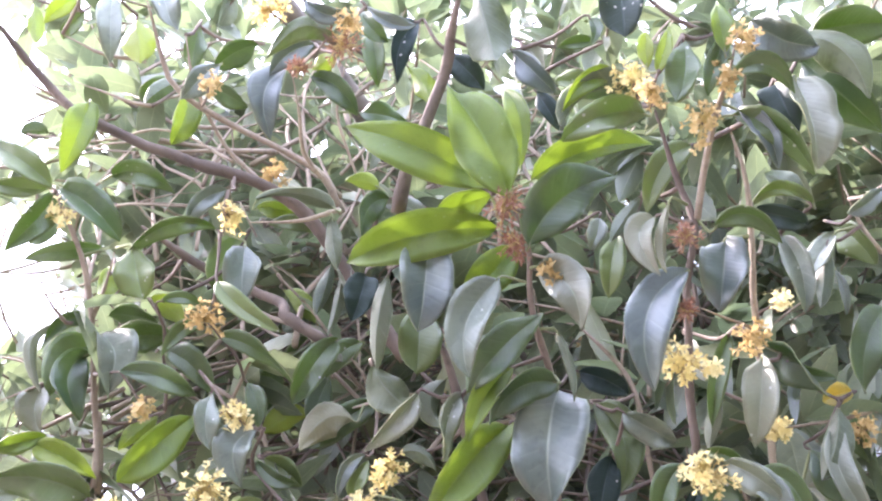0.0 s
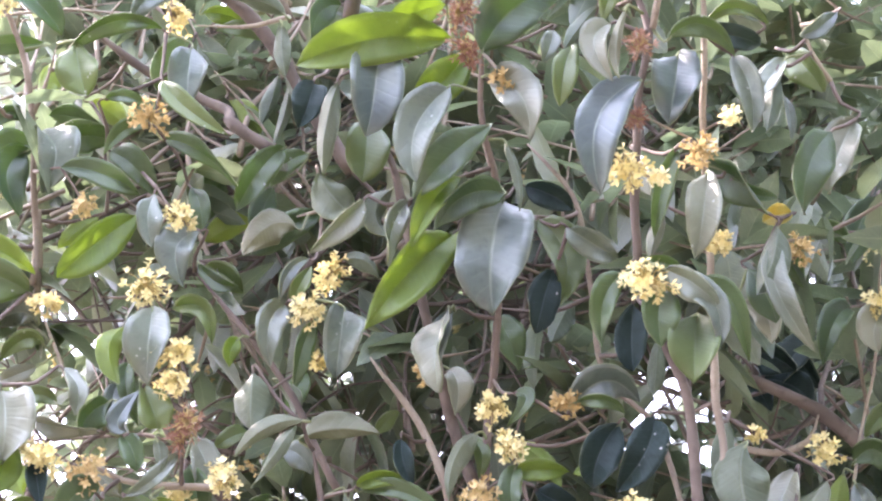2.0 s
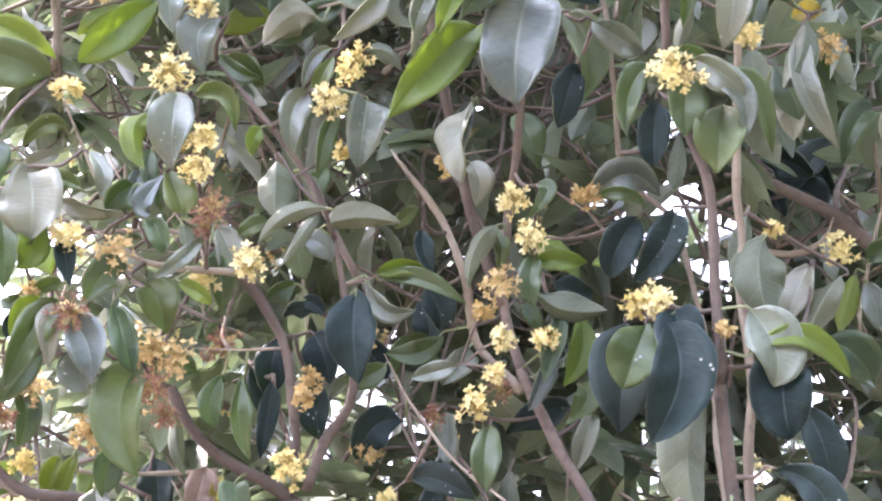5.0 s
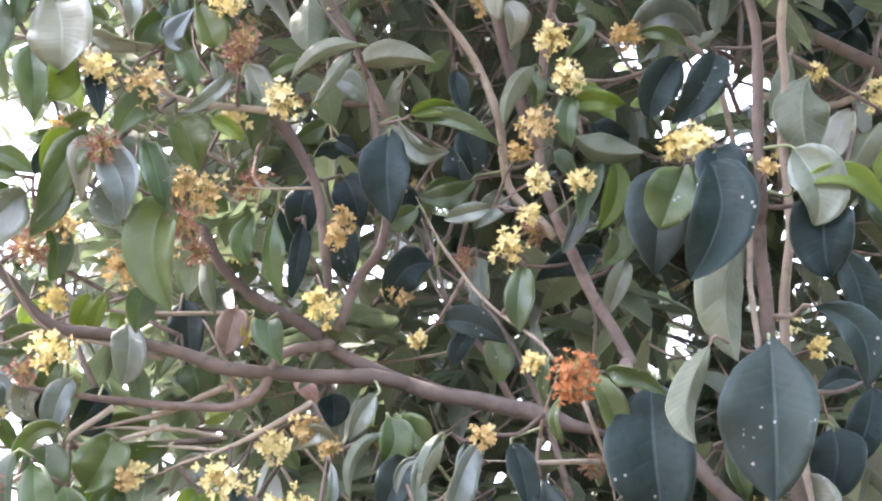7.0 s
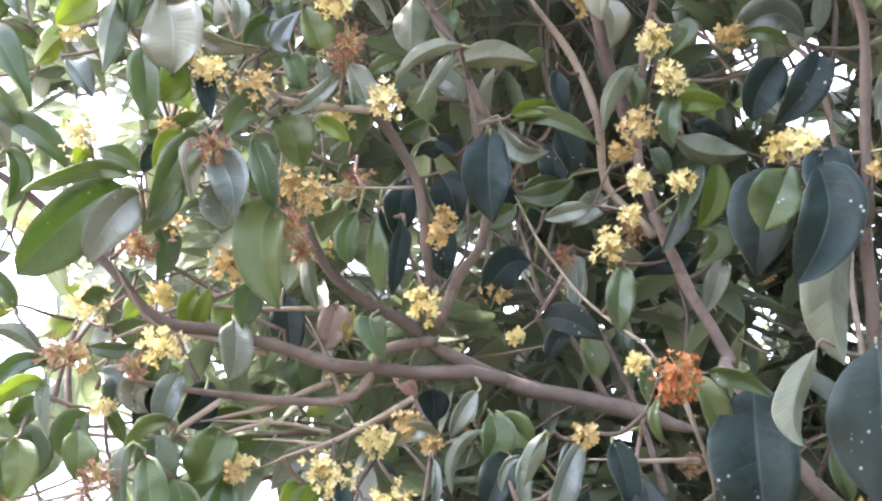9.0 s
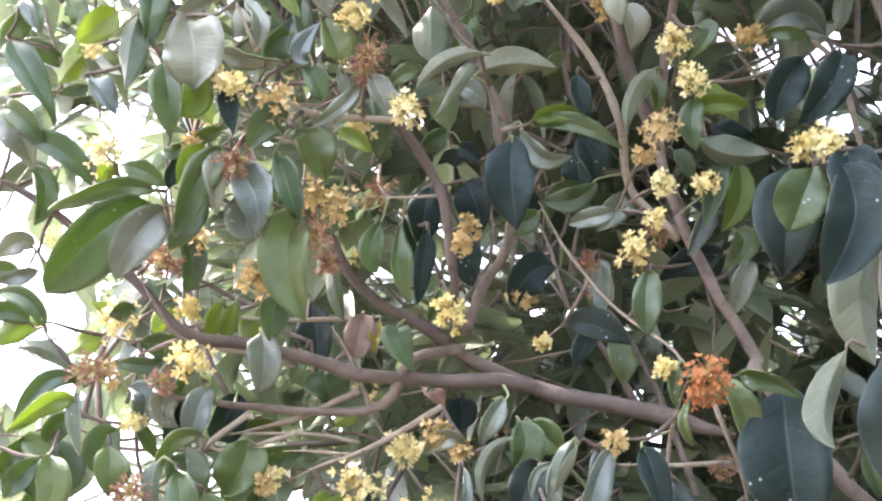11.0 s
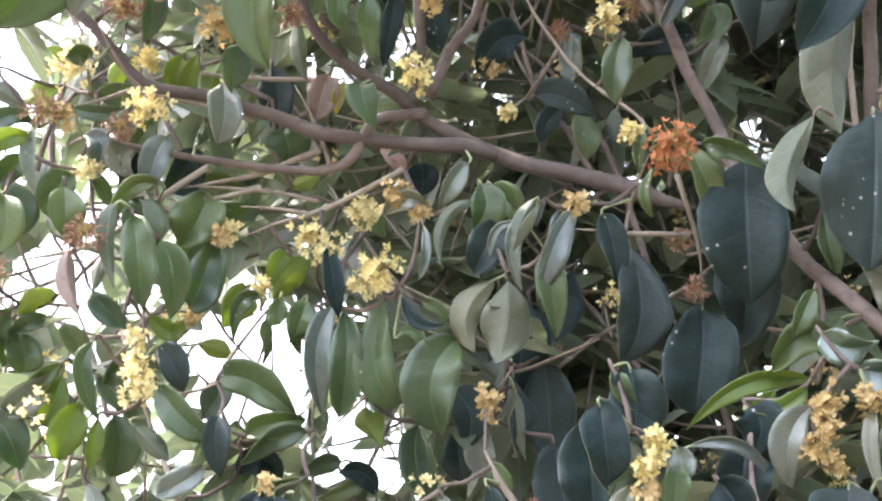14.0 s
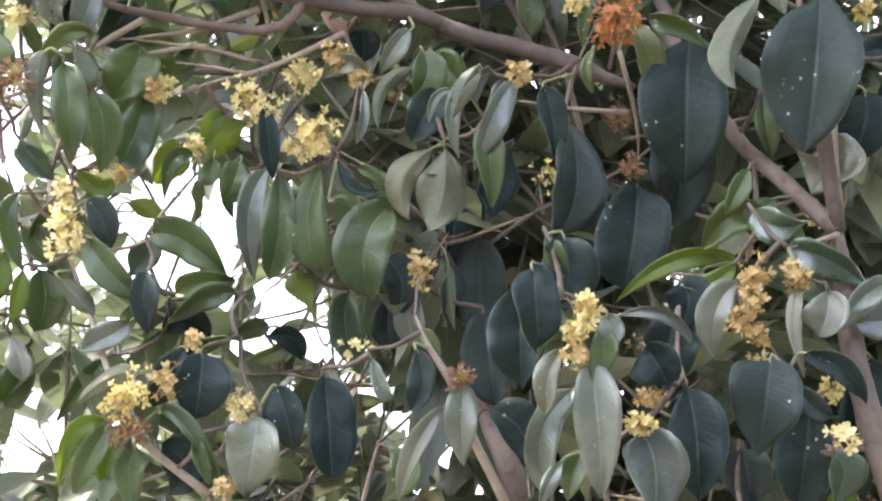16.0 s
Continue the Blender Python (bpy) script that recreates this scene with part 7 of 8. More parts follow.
leaf(b, (-0.030, 1.022, 1.923), (-0.015, 1.019, 1.906), (-0.004, 1.026, 1.889), (-0.19, -0.94, -0.28), 0.030, 0.44, OLD_SHADED)
leaf(b, (-0.413, 0.949, 1.972), (-0.405, 0.941, 1.990), (-0.396, 0.940, 2.010), (-0.21, 0.93, 0.30), 0.023, 0.49, YOUNG)
leaf(b, (-0.410, 0.934, 1.978), (-0.422, 0.923, 1.986), (-0.439, 0.916, 1.991), (0.05, -0.65, -0.76), 0.021, 0.53)
leaf(b, (-0.384, 0.911, 1.976), (-0.394, 0.912, 1.963), (-0.402, 0.917, 1.949), (-0.28, 0.89, 0.36), 0.021, 0.75, YOUNG)
leaf(b, (-0.378, 0.920, 1.950), (-0.391, 0.919, 1.946), (-0.405, 0.922, 1.944), (0.11, -0.72, -0.69), 0.011, 0.46)
leaf(b, (-0.432, 1.011, 1.922), (-0.451, 1.003, 1.909), (-0.468, 1.005, 1.894), (0.46, -0.78, -0.43), 0.024, 0.25, SKY_SHEEN)
leaf(b, (0.062, 1.046, 1.799), (0.070, 1.046, 1.778), (0.073, 1.049, 1.756), (0.18, -0.98, -0.01), 0.026, 0.24)
leaf(b, (0.052, 1.062, 1.807), (0.039, 1.060, 1.791), (0.033, 1.064, 1.774), (-0.04, -1.00, -0.04), 0.020, 0.33, OLD_SHADED)
leaf(b, (-0.081, 0.851, 2.061), (-0.092, 0.851, 2.037), (-0.088, 0.865, 2.008), (0.35, -0.89, -0.28), 0.030, 0.67, SKY_SHEEN)
leaf(b, (-0.055, 0.858, 2.050), (-0.064, 0.859, 2.022), (-0.067, 0.872, 1.997), (0.38, -0.87, -0.32), 0.019, 0.52)
leaf(b, (-0.101, 0.862, 2.000), (-0.101, 0.865, 1.975), (-0.099, 0.873, 1.954), (0.10, 0.97, 0.24), 0.037, 0.64, SKY_SHEEN)
leaf(b, (-0.431, 0.911, 2.017), (-0.442, 0.907, 2.001), (-0.454, 0.909, 1.986), (0.63, -0.67, -0.40), 0.023, 0.49)
leaf(b, (-0.448, 0.901, 2.014), (-0.427, 0.897, 2.006), (-0.420, 0.905, 1.990), (-0.07, -0.96, -0.27), 0.019, 0.46)
leaf(b, (-0.433, 0.880, 1.964), (-0.409, 0.879, 1.930), (-0.389, 0.893, 1.898), (0.30, -0.95, 0.02), 0.027, 0.54)
leaf(b, (-0.423, 0.862, 1.992), (-0.414, 0.861, 1.978), (-0.407, 0.867, 1.964), (0.16, -0.98, -0.10), 0.014, 0.70, SKY_SHEEN)
leaf(b, (-0.428, 1.021, 1.782), (-0.448, 1.012, 1.788), (-0.475, 1.020, 1.777), (0.06, -0.80, -0.60), 0.021, 0.63)
leaf(b, (-0.466, 1.021, 1.781), (-0.468, 1.020, 1.767), (-0.482, 1.025, 1.756), (0.44, -0.80, -0.40), 0.015, 0.46)
leaf(b, (0.046, 0.933, 1.669), (0.030, 0.929, 1.637), (0.024, 0.943, 1.598), (0.19, -0.96, -0.20), 0.022, 0.54, SKY_SHEEN)
leaf(b, (0.042, 0.940, 1.672), (0.034, 0.939, 1.651), (0.029, 0.949, 1.629), (0.27, -0.92, -0.27), 0.020, 0.59, SKY_SHEEN)
leaf(b, (0.018, 0.922, 1.666), (0.006, 0.923, 1.649), (0.001, 0.930, 1.631), (0.21, 0.97, 0.11), 0.014, 0.53)
leaf(b, (0.015, 0.920, 1.669), (0.006, 0.922, 1.653), (0.003, 0.927, 1.638), (0.12, 0.98, 0.16), 0.013, 0.57, SKY_SHEEN)
leaf(b, (0.013, 0.931, 1.666), (-0.001, 0.929, 1.635), (0.011, 0.939, 1.605), (0.16, -0.98, -0.14), 0.014, 0.45, SKY_SHEEN)
leaf(b, (-0.205, 0.850, 2.032), (-0.215, 0.850, 2.013), (-0.205, 0.862, 1.984), (-0.07, 0.97, 0.24), 0.023, 0.60, YOUNG)
leaf(b, (-0.183, 0.834, 2.039), (-0.181, 0.833, 2.008), (-0.181, 0.849, 1.976), (0.20, -0.95, -0.23), 0.042, 0.71, SKY_SHEEN)
leaf(b, (-0.170, 0.845, 2.048), (-0.144, 0.835, 2.042), (-0.135, 0.851, 2.018), (-0.29, -0.83, -0.48), 0.020, 0.76)
leaf(b, (-0.363, 0.873, 1.928), (-0.350, 0.872, 1.915), (-0.340, 0.879, 1.900), (0.29, -0.95, 0.05), 0.021, 0.52, SKY_SHEEN)
leaf(b, (0.157, 1.023, 1.869), (0.127, 1.023, 1.861), (0.102, 1.036, 1.847), (0.01, -0.85, -0.53), 0.031, 0.59, OLD_SHADED)
leaf(b, (-0.244, 0.848, 2.232), (-0.273, 0.834, 2.225), (-0.301, 0.837, 2.210), (0.40, -0.42, -0.82), 0.033, 0.49)
leaf(b, (-0.308, 0.964, 2.083), (-0.296, 0.960, 2.096), (-0.281, 0.964, 2.108), (0.48, -0.71, -0.51), 0.020, 0.26)
blossom(b, (-0.196, 0.825, 2.059), 0.020, "fresh")
blossom(b, (-0.170, 0.819, 2.122), 0.015, "fresh")
blossom(b, (-0.356, 0.890, 1.883), 0.015, "fresh")
blossom(b, (-0.247, 0.851, 1.914), 0.015, "fresh")
blossom(b, (-0.215, 0.854, 1.907), 0.015, "fading")
blossom(b, (-0.237, 0.871, 1.858), 0.015, "spent")
blossom(b, (-0.351, 0.963, 1.723), 0.017, "spent")
blossom(b, (-0.334, 0.965, 1.722), 0.009, "fading")
blossom(b, (-0.361, 1.015, 1.778), 0.019, "fresh")
blossom(b, (-0.232, 0.928, 1.793), 0.017, "fading")
blossom(b, (-0.302, 0.953, 1.809), 0.016, "spent")
blossom(b, (-0.280, 0.961, 1.838), 0.015, "fading")
blossom(b, (-0.299, 0.970, 1.712), 0.010, "spent")
blossom(b, (-0.274, 0.971, 1.736), 0.018, "fresh")
blossom(b, (-0.298, 1.015, 1.796), 0.011, "fresh")
blossom(b, (-0.216, 1.012, 1.657), 0.011, "fresh")
blossom(b, (-0.303, 0.953, 1.628), 0.014, "spent")
blossom(b, (-0.327, 1.016, 1.697), 0.010, "fresh")
blossom(b, (-0.179, 0.890, 1.844), 0.015, "fading")
blossom(b, (-0.156, 0.931, 1.920), 0.012, "fresh")
blossom(b, (-0.284, 0.908, 1.896), 0.007, "fading")
blossom(b, (-0.383, 0.975, 1.600), 0.016, "spent")
blossom(b, (-0.384, 0.977, 1.587), 0.009, "fading")
blossom(b, (-0.145, 1.009, 1.650), 0.018, "fresh")
blossom(b, (-0.216, 1.003, 1.644), 0.009, "fading")
blossom(b, (-0.108, 1.044, 1.690), 0.017, "fresh")
blossom(b, (0.045, 0.926, 1.671), 0.011, "fading")
blossom(b, (-0.067, 0.992, 1.675), 0.008, "fading")
blossom(b, (0.106, 0.893, 1.706), 0.019, "amber")
blossom(b, (-0.151, 0.840, 2.004), 0.018, "fresh")
blossom(b, (-0.152, 0.846, 1.976), 0.013, "fresh")
blossom(b, (-0.058, 0.838, 2.041), 0.016, "fresh")
blossom(b, (-0.049, 0.860, 2.012), 0.007, "fresh")
blossom(b, (-0.116, 0.881, 1.917), 0.016, "fresh")
blossom(b, (-0.146, 0.858, 1.955), 0.014, "spent")
blossom(b, (-0.139, 0.952, 1.876), 0.014, "spent")
blossom(b, (-0.076, 0.961, 1.780), 0.015, "fresh")
blossom(b, (0.077, 0.900, 1.716), 0.008, "fresh")
blossom(b, (-0.064, 0.941, 1.831), 0.012, "fading")
blossom(b, (-0.019, 1.004, 1.809), 0.011, "fading")
blossom(b, (-0.176, 0.909, 1.811), 0.015, "spent")
blossom(b, (-0.176, 0.954, 1.811), 0.011, "spent")
blossom(b, (-0.161, 0.896, 1.835), 0.014, "fading")
blossom(b, (-0.089, 0.992, 1.687), 0.012, "fading")
blossom(b, (0.002, 1.015, 1.775), 0.007, "fresh")
blossom(b, (0.060, 0.928, 1.825), 0.015, "fresh")
blossom(b, (0.039, 0.980, 1.834), 0.010, "spent")
blossom(b, (-0.065, 0.935, 1.841), 0.008, "fading")
blossom(b, (-0.150, 0.863, 1.942), 0.011, "spent")

b = branch("spreading lower branch with yellow flower clusters and drooping leaves", (0.142, 0.984, 1.676))
stem(b, "twig", 0.0007, 0.0009, (-0.198, 1.044, 1.601), (-0.169, 1.046, 1.605), (-0.135, 1.056, 1.613))
stem(b, "twig", 0.0017, 0.0022, (0.050, 0.957, 1.662), (0.090, 0.968, 1.666), (0.142, 0.980, 1.671))
stem(b, "twig", 0.0013, 0.0021, (0.153, 0.979, 1.625), (0.145, 0.964, 1.660), (0.124, 0.945, 1.708))
stem(b, "twig", 0.0013, 0.0021, (-0.077, 1.031, 1.631), (-0.054, 1.031, 1.620), (-0.029, 1.031, 1.609))
stem(b, "twig", 0.0013, 0.0017, (-0.076, 1.040, 1.602), (-0.052, 1.042, 1.595), (-0.028, 1.043, 1.589))
leaf(b, (-0.184, 1.026, 1.607), (-0.198, 1.021, 1.600), (-0.201, 1.032, 1.571), (0.35, -0.89, -0.30), 0.017, 0.60)
leaf(b, (0.126, 0.929, 1.723), (0.139, 0.924, 1.696), (0.147, 0.933, 1.664), (-0.02, -1.00, -0.07), 0.024, 0.63)
leaf(b, (-0.168, 1.024, 1.609), (-0.169, 1.025, 1.594), (-0.167, 1.027, 1.587), (0.18, -0.98, -0.12), 0.018, 0.47)
leaf(b, (-0.195, 1.024, 1.614), (-0.202, 1.022, 1.600), (-0.210, 1.028, 1.583), (0.53, -0.76, -0.37), 0.033, 0.61, YOUNG)
leaf(b, (0.146, 0.957, 1.610), (0.145, 0.954, 1.567), (0.143, 0.968, 1.529), (-0.13, -0.98, -0.13), 0.059, 0.55, OLD_SHADED)
leaf(b, (-0.148, 1.023, 1.608), (-0.151, 1.022, 1.590), (-0.157, 1.028, 1.573), (0.20, -0.96, -0.18), 0.024, 0.43)
leaf(b, (-0.142, 1.071, 1.588), (-0.156, 1.067, 1.591), (-0.150, 1.073, 1.574), (0.08, -0.98, -0.20), 0.014, 0.49)
leaf(b, (-0.087, 1.007, 1.608), (-0.090, 1.008, 1.555), (-0.069, 1.018, 1.528), (-0.27, -0.94, -0.19), 0.033, 0.47)
leaf(b, (-0.117, 1.013, 1.596), (-0.112, 1.009, 1.558), (-0.115, 1.023, 1.518), (0.10, -0.99, -0.13), 0.033, 0.74)
leaf(b, (-0.126, 1.018, 1.604), (-0.136, 1.014, 1.562), (-0.124, 1.030, 1.516), (0.16, -0.98, -0.13), 0.025, 0.67, SKY_SHEEN)
leaf(b, (-0.075, 0.977, 1.605), (-0.063, 0.978, 1.585), (-0.042, 0.979, 1.586), (0.01, -1.00, -0.07), 0.011, 0.44, OLD_SHADED)
leaf(b, (-0.075, 0.986, 1.577), (-0.062, 0.981, 1.577), (-0.052, 0.989, 1.554), (0.05, -1.00, -0.07), 0.010, 0.50)
leaf(b, (-0.118, 1.058, 1.646), (-0.109, 1.058, 1.630), (-0.103, 1.066, 1.615), (0.28, -0.95, -0.10), 0.018, 0.38, SKY_SHEEN)
leaf(b, (0.028, 0.944, 1.633), (0.032, 0.941, 1.607), (0.038, 0.952, 1.576), (-0.06, -0.99, -0.14), 0.026, 0.68)
leaf(b, (0.007, 0.934, 1.654), (-0.011, 0.931, 1.647), (-0.014, 0.938, 1.628), (0.18, -0.94, -0.30), 0.008, 0.50, SKY_SHEEN)
leaf(b, (0.002, 0.965, 1.620), (0.003, 0.966, 1.586), (-0.002, 0.973, 1.558), (0.16, 0.98, 0.13), 0.040, 0.43, SKY_SHEEN)
leaf(b, (-0.006, 0.974, 1.622), (-0.026, 0.974, 1.595), (-0.018, 0.982, 1.567), (0.22, 0.97, 0.09), 0.027, 0.68, SKY_SHEEN)
leaf(b, (-0.149, 1.087, 1.660), (-0.166, 1.083, 1.643), (-0.180, 1.089, 1.626), (-0.48, 0.74, 0.47), 0.030, 0.54, YOUNG)
leaf(b, (-0.008, 0.975, 1.664), (-0.015, 0.974, 1.646), (-0.022, 0.983, 1.627), (0.08, -0.97, -0.24), 0.036, 0.61, OLD_SHADED)
leaf(b, (-0.029, 1.024, 1.545), (-0.015, 1.020, 1.527), (-0.018, 1.030, 1.499), (0.04, -0.99, -0.12), 0.034, 0.49, OLD_SHADED)
leaf(b, (-0.023, 1.045, 1.523), (-0.020, 1.044, 1.497), (-0.014, 1.048, 1.480), (-0.09, -0.99, -0.10), 0.028, 0.51, OLD_SHADED)
leaf(b, (-0.053, 1.050, 1.521), (-0.052, 1.047, 1.489), (-0.037, 1.055, 1.459), (-0.10, -0.99, -0.10), 0.033, 0.71)
leaf(b, (-0.032, 0.991, 1.577), (-0.048, 0.987, 1.545), (-0.037, 1.000, 1.506), (-0.12, -0.98, -0.13), 0.047, 0.53)
leaf(b, (0.019, 1.023, 1.547), (0.021, 1.022, 1.526), (0.030, 1.030, 1.497), (0.04, 0.99, 0.14), 0.016, 0.72, SKY_SHEEN)
leaf(b, (-0.095, 1.030, 1.529), (-0.092, 1.029, 1.516), (-0.077, 1.034, 1.496), (0.33, 0.90, 0.28), 0.025, 0.68, YOUNG)
leaf(b, (-0.141, 1.129, 1.635), (-0.157, 1.127, 1.645), (-0.174, 1.127, 1.653), (-0.18, 0.96, -0.20), 0.022, 0.46)
leaf(b, (-0.124, 1.077, 1.704), (-0.105, 1.074, 1.696), (-0.091, 1.081, 1.683), (0.05, -0.99, -0.13), 0.018, 0.30)
leaf(b, (-0.173, 1.079, 1.719), (-0.162, 1.078, 1.727), (-0.150, 1.082, 1.734), (-0.00, 0.98, -0.20), 0.017, 0.46, YOUNG)
leaf(b, (-0.063, 0.973, 1.658), (-0.060, 0.971, 1.639), (-0.063, 0.978, 1.617), (0.11, -0.98, -0.14), 0.009, 0.67, SKY_SHEEN)
leaf(b, (-0.079, 1.062, 1.735), (-0.088, 1.058, 1.745), (-0.101, 1.060, 1.753), (0.00, -1.00, -0.07), 0.015, 0.28, WITHERED)
leaf(b, (-0.196, 1.026, 1.769), (-0.202, 1.026, 1.754), (-0.206, 1.029, 1.738), (0.05, -0.99, -0.10), 0.018, 0.46)
leaf(b, (-0.239, 1.038, 1.813), (-0.245, 1.038, 1.794), (-0.247, 1.039, 1.774), (0.03, 1.00, 0.02), 0.023, 0.48, YOUNG)
leaf(b, (-0.334, 1.063, 1.790), (-0.325, 1.062, 1.803), (-0.312, 1.065, 1.812), (-0.54, 0.70, 0.47), 0.020, 0.53, YOUNG)
leaf(b, (-0.337, 1.033, 1.771), (-0.314, 1.034, 1.770), (-0.293, 1.043, 1.764), (0.11, -0.85, -0.52), 0.024, 0.25)
leaf(b, (-0.345, 1.014, 1.785), (-0.358, 1.008, 1.791), (-0.374, 1.007, 1.794), (-0.24, 0.97, -0.01), 0.015, 0.51, YOUNG)
leaf(b, (-0.384, 1.083, 1.795), (-0.397, 1.076, 1.783), (-0.410, 1.077, 1.771), (-0.14, 0.98, -0.12), 0.023, 0.34, YOUNG)
leaf(b, (-0.419, 1.035, 1.787), (-0.441, 1.022, 1.776), (-0.464, 1.017, 1.753), (-0.23, 0.95, -0.20), 0.025, 0.34, YOUNG)
leaf(b, (-0.330, 1.031, 1.703), (-0.319, 1.035, 1.689), (-0.311, 1.042, 1.674), (0.56, -0.82, 0.07), 0.015, 0.30)
leaf(b, (-0.309, 1.026, 1.632), (-0.311, 1.022, 1.616), (-0.312, 1.026, 1.601), (0.41, 0.91, -0.03), 0.013, 0.27)
leaf(b, (-0.346, 1.054, 1.604), (-0.360, 1.046, 1.595), (-0.373, 1.047, 1.585), (-0.54, 0.67, 0.51), 0.021, 0.40, YOUNG)
leaf(b, (-0.377, 1.051, 1.576), (-0.378, 1.050, 1.559), (-0.377, 1.052, 1.542), (0.58, -0.81, -0.01), 0.019, 0.46)
leaf(b, (-0.395, 0.996, 1.594), (-0.396, 0.991, 1.568), (-0.399, 0.995, 1.544), (-0.29, -0.96, 0.05), 0.025, 0.79, SKY_SHEEN)
leaf(b, (-0.400, 1.061, 1.655), (-0.412, 1.057, 1.637), (-0.418, 1.059, 1.617), (0.65, -0.72, -0.24), 0.027, 0.52)
blossom(b, (-0.097, 0.975, 1.627), 0.019, "fresh")
blossom(b, (-0.107, 0.993, 1.621), 0.013, "fresh")
blossom(b, (0.140, 0.951, 1.616), 0.009, "spent")
blossom(b, (-0.188, 1.058, 1.629), 0.010, "fresh")
blossom(b, (0.136, 1.000, 1.673), 0.010, "spent")

b = branch("low shaded branch with large dark leaves and orange flowers", (0.070, 0.973, 1.367))
stem(b, "stem", 0.0028, 0.0036, (-0.008, 0.953, 1.491), (0.004, 0.956, 1.469), (0.027, 0.957, 1.442), (0.045, 0.965, 1.407), (0.070, 0.973, 1.367))
stem(b, "stem", 0.0057, 0.0085, (0.042, 1.047, 1.500), (0.058, 1.036, 1.443), (0.091, 1.019, 1.374))
stem(b, "stem", 0.0069, 0.0087, (0.267, 0.880, 1.574), (0.266, 0.859, 1.500), (0.272, 0.847, 1.448), (0.293, 0.843, 1.380))
stem(b, "twig", 0.0011, 0.0020, (0.219, 0.850, 1.545), (0.241, 0.857, 1.553), (0.262, 0.870, 1.565))
leaf(b, (0.223, 0.860, 1.548), (0.246, 0.851, 1.541), (0.277, 0.855, 1.527), (-0.28, -0.78, -0.55), 0.030, 0.67, SHINY)
leaf(b, (0.263, 0.844, 1.501), (0.276, 0.839, 1.501), (0.291, 0.840, 1.507), (-0.08, -0.96, -0.28), 0.025, 0.48, SKY_SHEEN)
leaf(b, (-0.007, 0.941, 1.466), (-0.001, 0.939, 1.443), (-0.006, 0.946, 1.424), (0.05, -0.99, -0.10), 0.023, 0.66, OLD_SHADED)
leaf(b, (0.028, 0.939, 1.446), (0.028, 0.936, 1.419), (0.034, 0.944, 1.390), (-0.03, -1.00, -0.09), 0.025, 0.53, SKY_SHEEN)
leaf(b, (0.017, 0.946, 1.430), (-0.000, 0.943, 1.401), (-0.007, 0.956, 1.363), (0.14, -0.97, -0.19), 0.016, 0.52, SKY_SHEEN)
leaf(b, (0.288, 0.864, 1.433), (0.280, 0.862, 1.414), (0.280, 0.869, 1.389), (-0.43, -0.90, -0.03), 0.023, 0.48, OLD_SHADED)
leaf(b, (0.285, 0.869, 1.481), (0.283, 0.865, 1.443), (0.282, 0.877, 1.404), (-0.40, -0.91, -0.09), 0.040, 0.65, OLD_SHADED)
leaf(b, (0.014, 0.981, 1.466), (0.004, 0.978, 1.480), (-0.004, 0.982, 1.484), (-0.06, -1.00, -0.04), 0.013, 0.49)
leaf(b, (0.281, 0.871, 1.397), (0.269, 0.870, 1.392), (0.260, 0.875, 1.384), (-0.18, -0.98, -0.01), 0.013, 0.66, YOUNG)
leaf(b, (0.224, 0.843, 1.518), (0.220, 0.840, 1.491), (0.231, 0.848, 1.461), (-0.27, -0.96, -0.12), 0.011, 0.46, SKY_SHEEN)
leaf(b, (0.283, 0.840, 1.528), (0.264, 0.839, 1.514), (0.253, 0.847, 1.494), (-0.11, -0.99, -0.12), 0.020, 0.74, SKY_SHEEN)
leaf(b, (0.055, 0.985, 1.434), (0.075, 0.977, 1.423), (0.088, 0.984, 1.397), (0.07, -0.99, 0.08), 0.035, 0.55, OLD_SHADED)
leaf(b, (0.049, 1.017, 1.509), (0.056, 1.013, 1.475), (0.065, 1.022, 1.443), (-0.10, -0.99, -0.10), 0.047, 0.64, OLD_SHADED)
leaf(b, (0.201, 0.865, 1.571), (0.215, 0.861, 1.562), (0.238, 0.860, 1.567), (-0.15, -0.86, -0.49), 0.027, 0.67, SHINY)
leaf(b, (0.241, 0.839, 1.516), (0.241, 0.838, 1.501), (0.238, 0.843, 1.487), (-0.32, -0.95, -0.08), 0.032, 0.66, SKY_SHEEN)
leaf(b, (0.247, 0.840, 1.413), (0.253, 0.836, 1.403), (0.249, 0.843, 1.382), (0.02, -1.00, -0.09), 0.026, 0.48)
leaf(b, (0.245, 0.869, 1.440), (0.241, 0.867, 1.410), (0.242, 0.875, 1.382), (-0.40, -0.91, -0.08), 0.043, 0.55, OLD_SHADED)
leaf(b, (0.222, 0.842, 1.456), (0.232, 0.839, 1.443), (0.247, 0.841, 1.437), (-0.24, -0.94, -0.26), 0.017, 0.66, OLD_SHADED)
leaf(b, (0.227, 0.838, 1.474), (0.249, 0.830, 1.465), (0.267, 0.836, 1.446), (-0.33, -0.85, -0.42), 0.018, 0.56, OLD_SHADED)
leaf(b, (0.207, 0.843, 1.469), (0.203, 0.840, 1.440), (0.204, 0.850, 1.409), (-0.32, -0.94, -0.09), 0.052, 0.67, OLD_SHADED)
leaf(b, (0.200, 0.893, 1.542), (0.184, 0.893, 1.526), (0.166, 0.897, 1.522), (-0.08, -1.00, -0.04), 0.014, 0.44, YOUNG)
leaf(b, (0.189, 0.856, 1.520), (0.173, 0.853, 1.497), (0.179, 0.864, 1.468), (-0.16, -0.98, -0.10), 0.024, 0.48, SKY_SHEEN)
leaf(b, (0.164, 0.900, 1.526), (0.170, 0.898, 1.511), (0.164, 0.905, 1.490), (-0.23, -0.96, -0.13), 0.038, 0.66, OLD_SHADED)
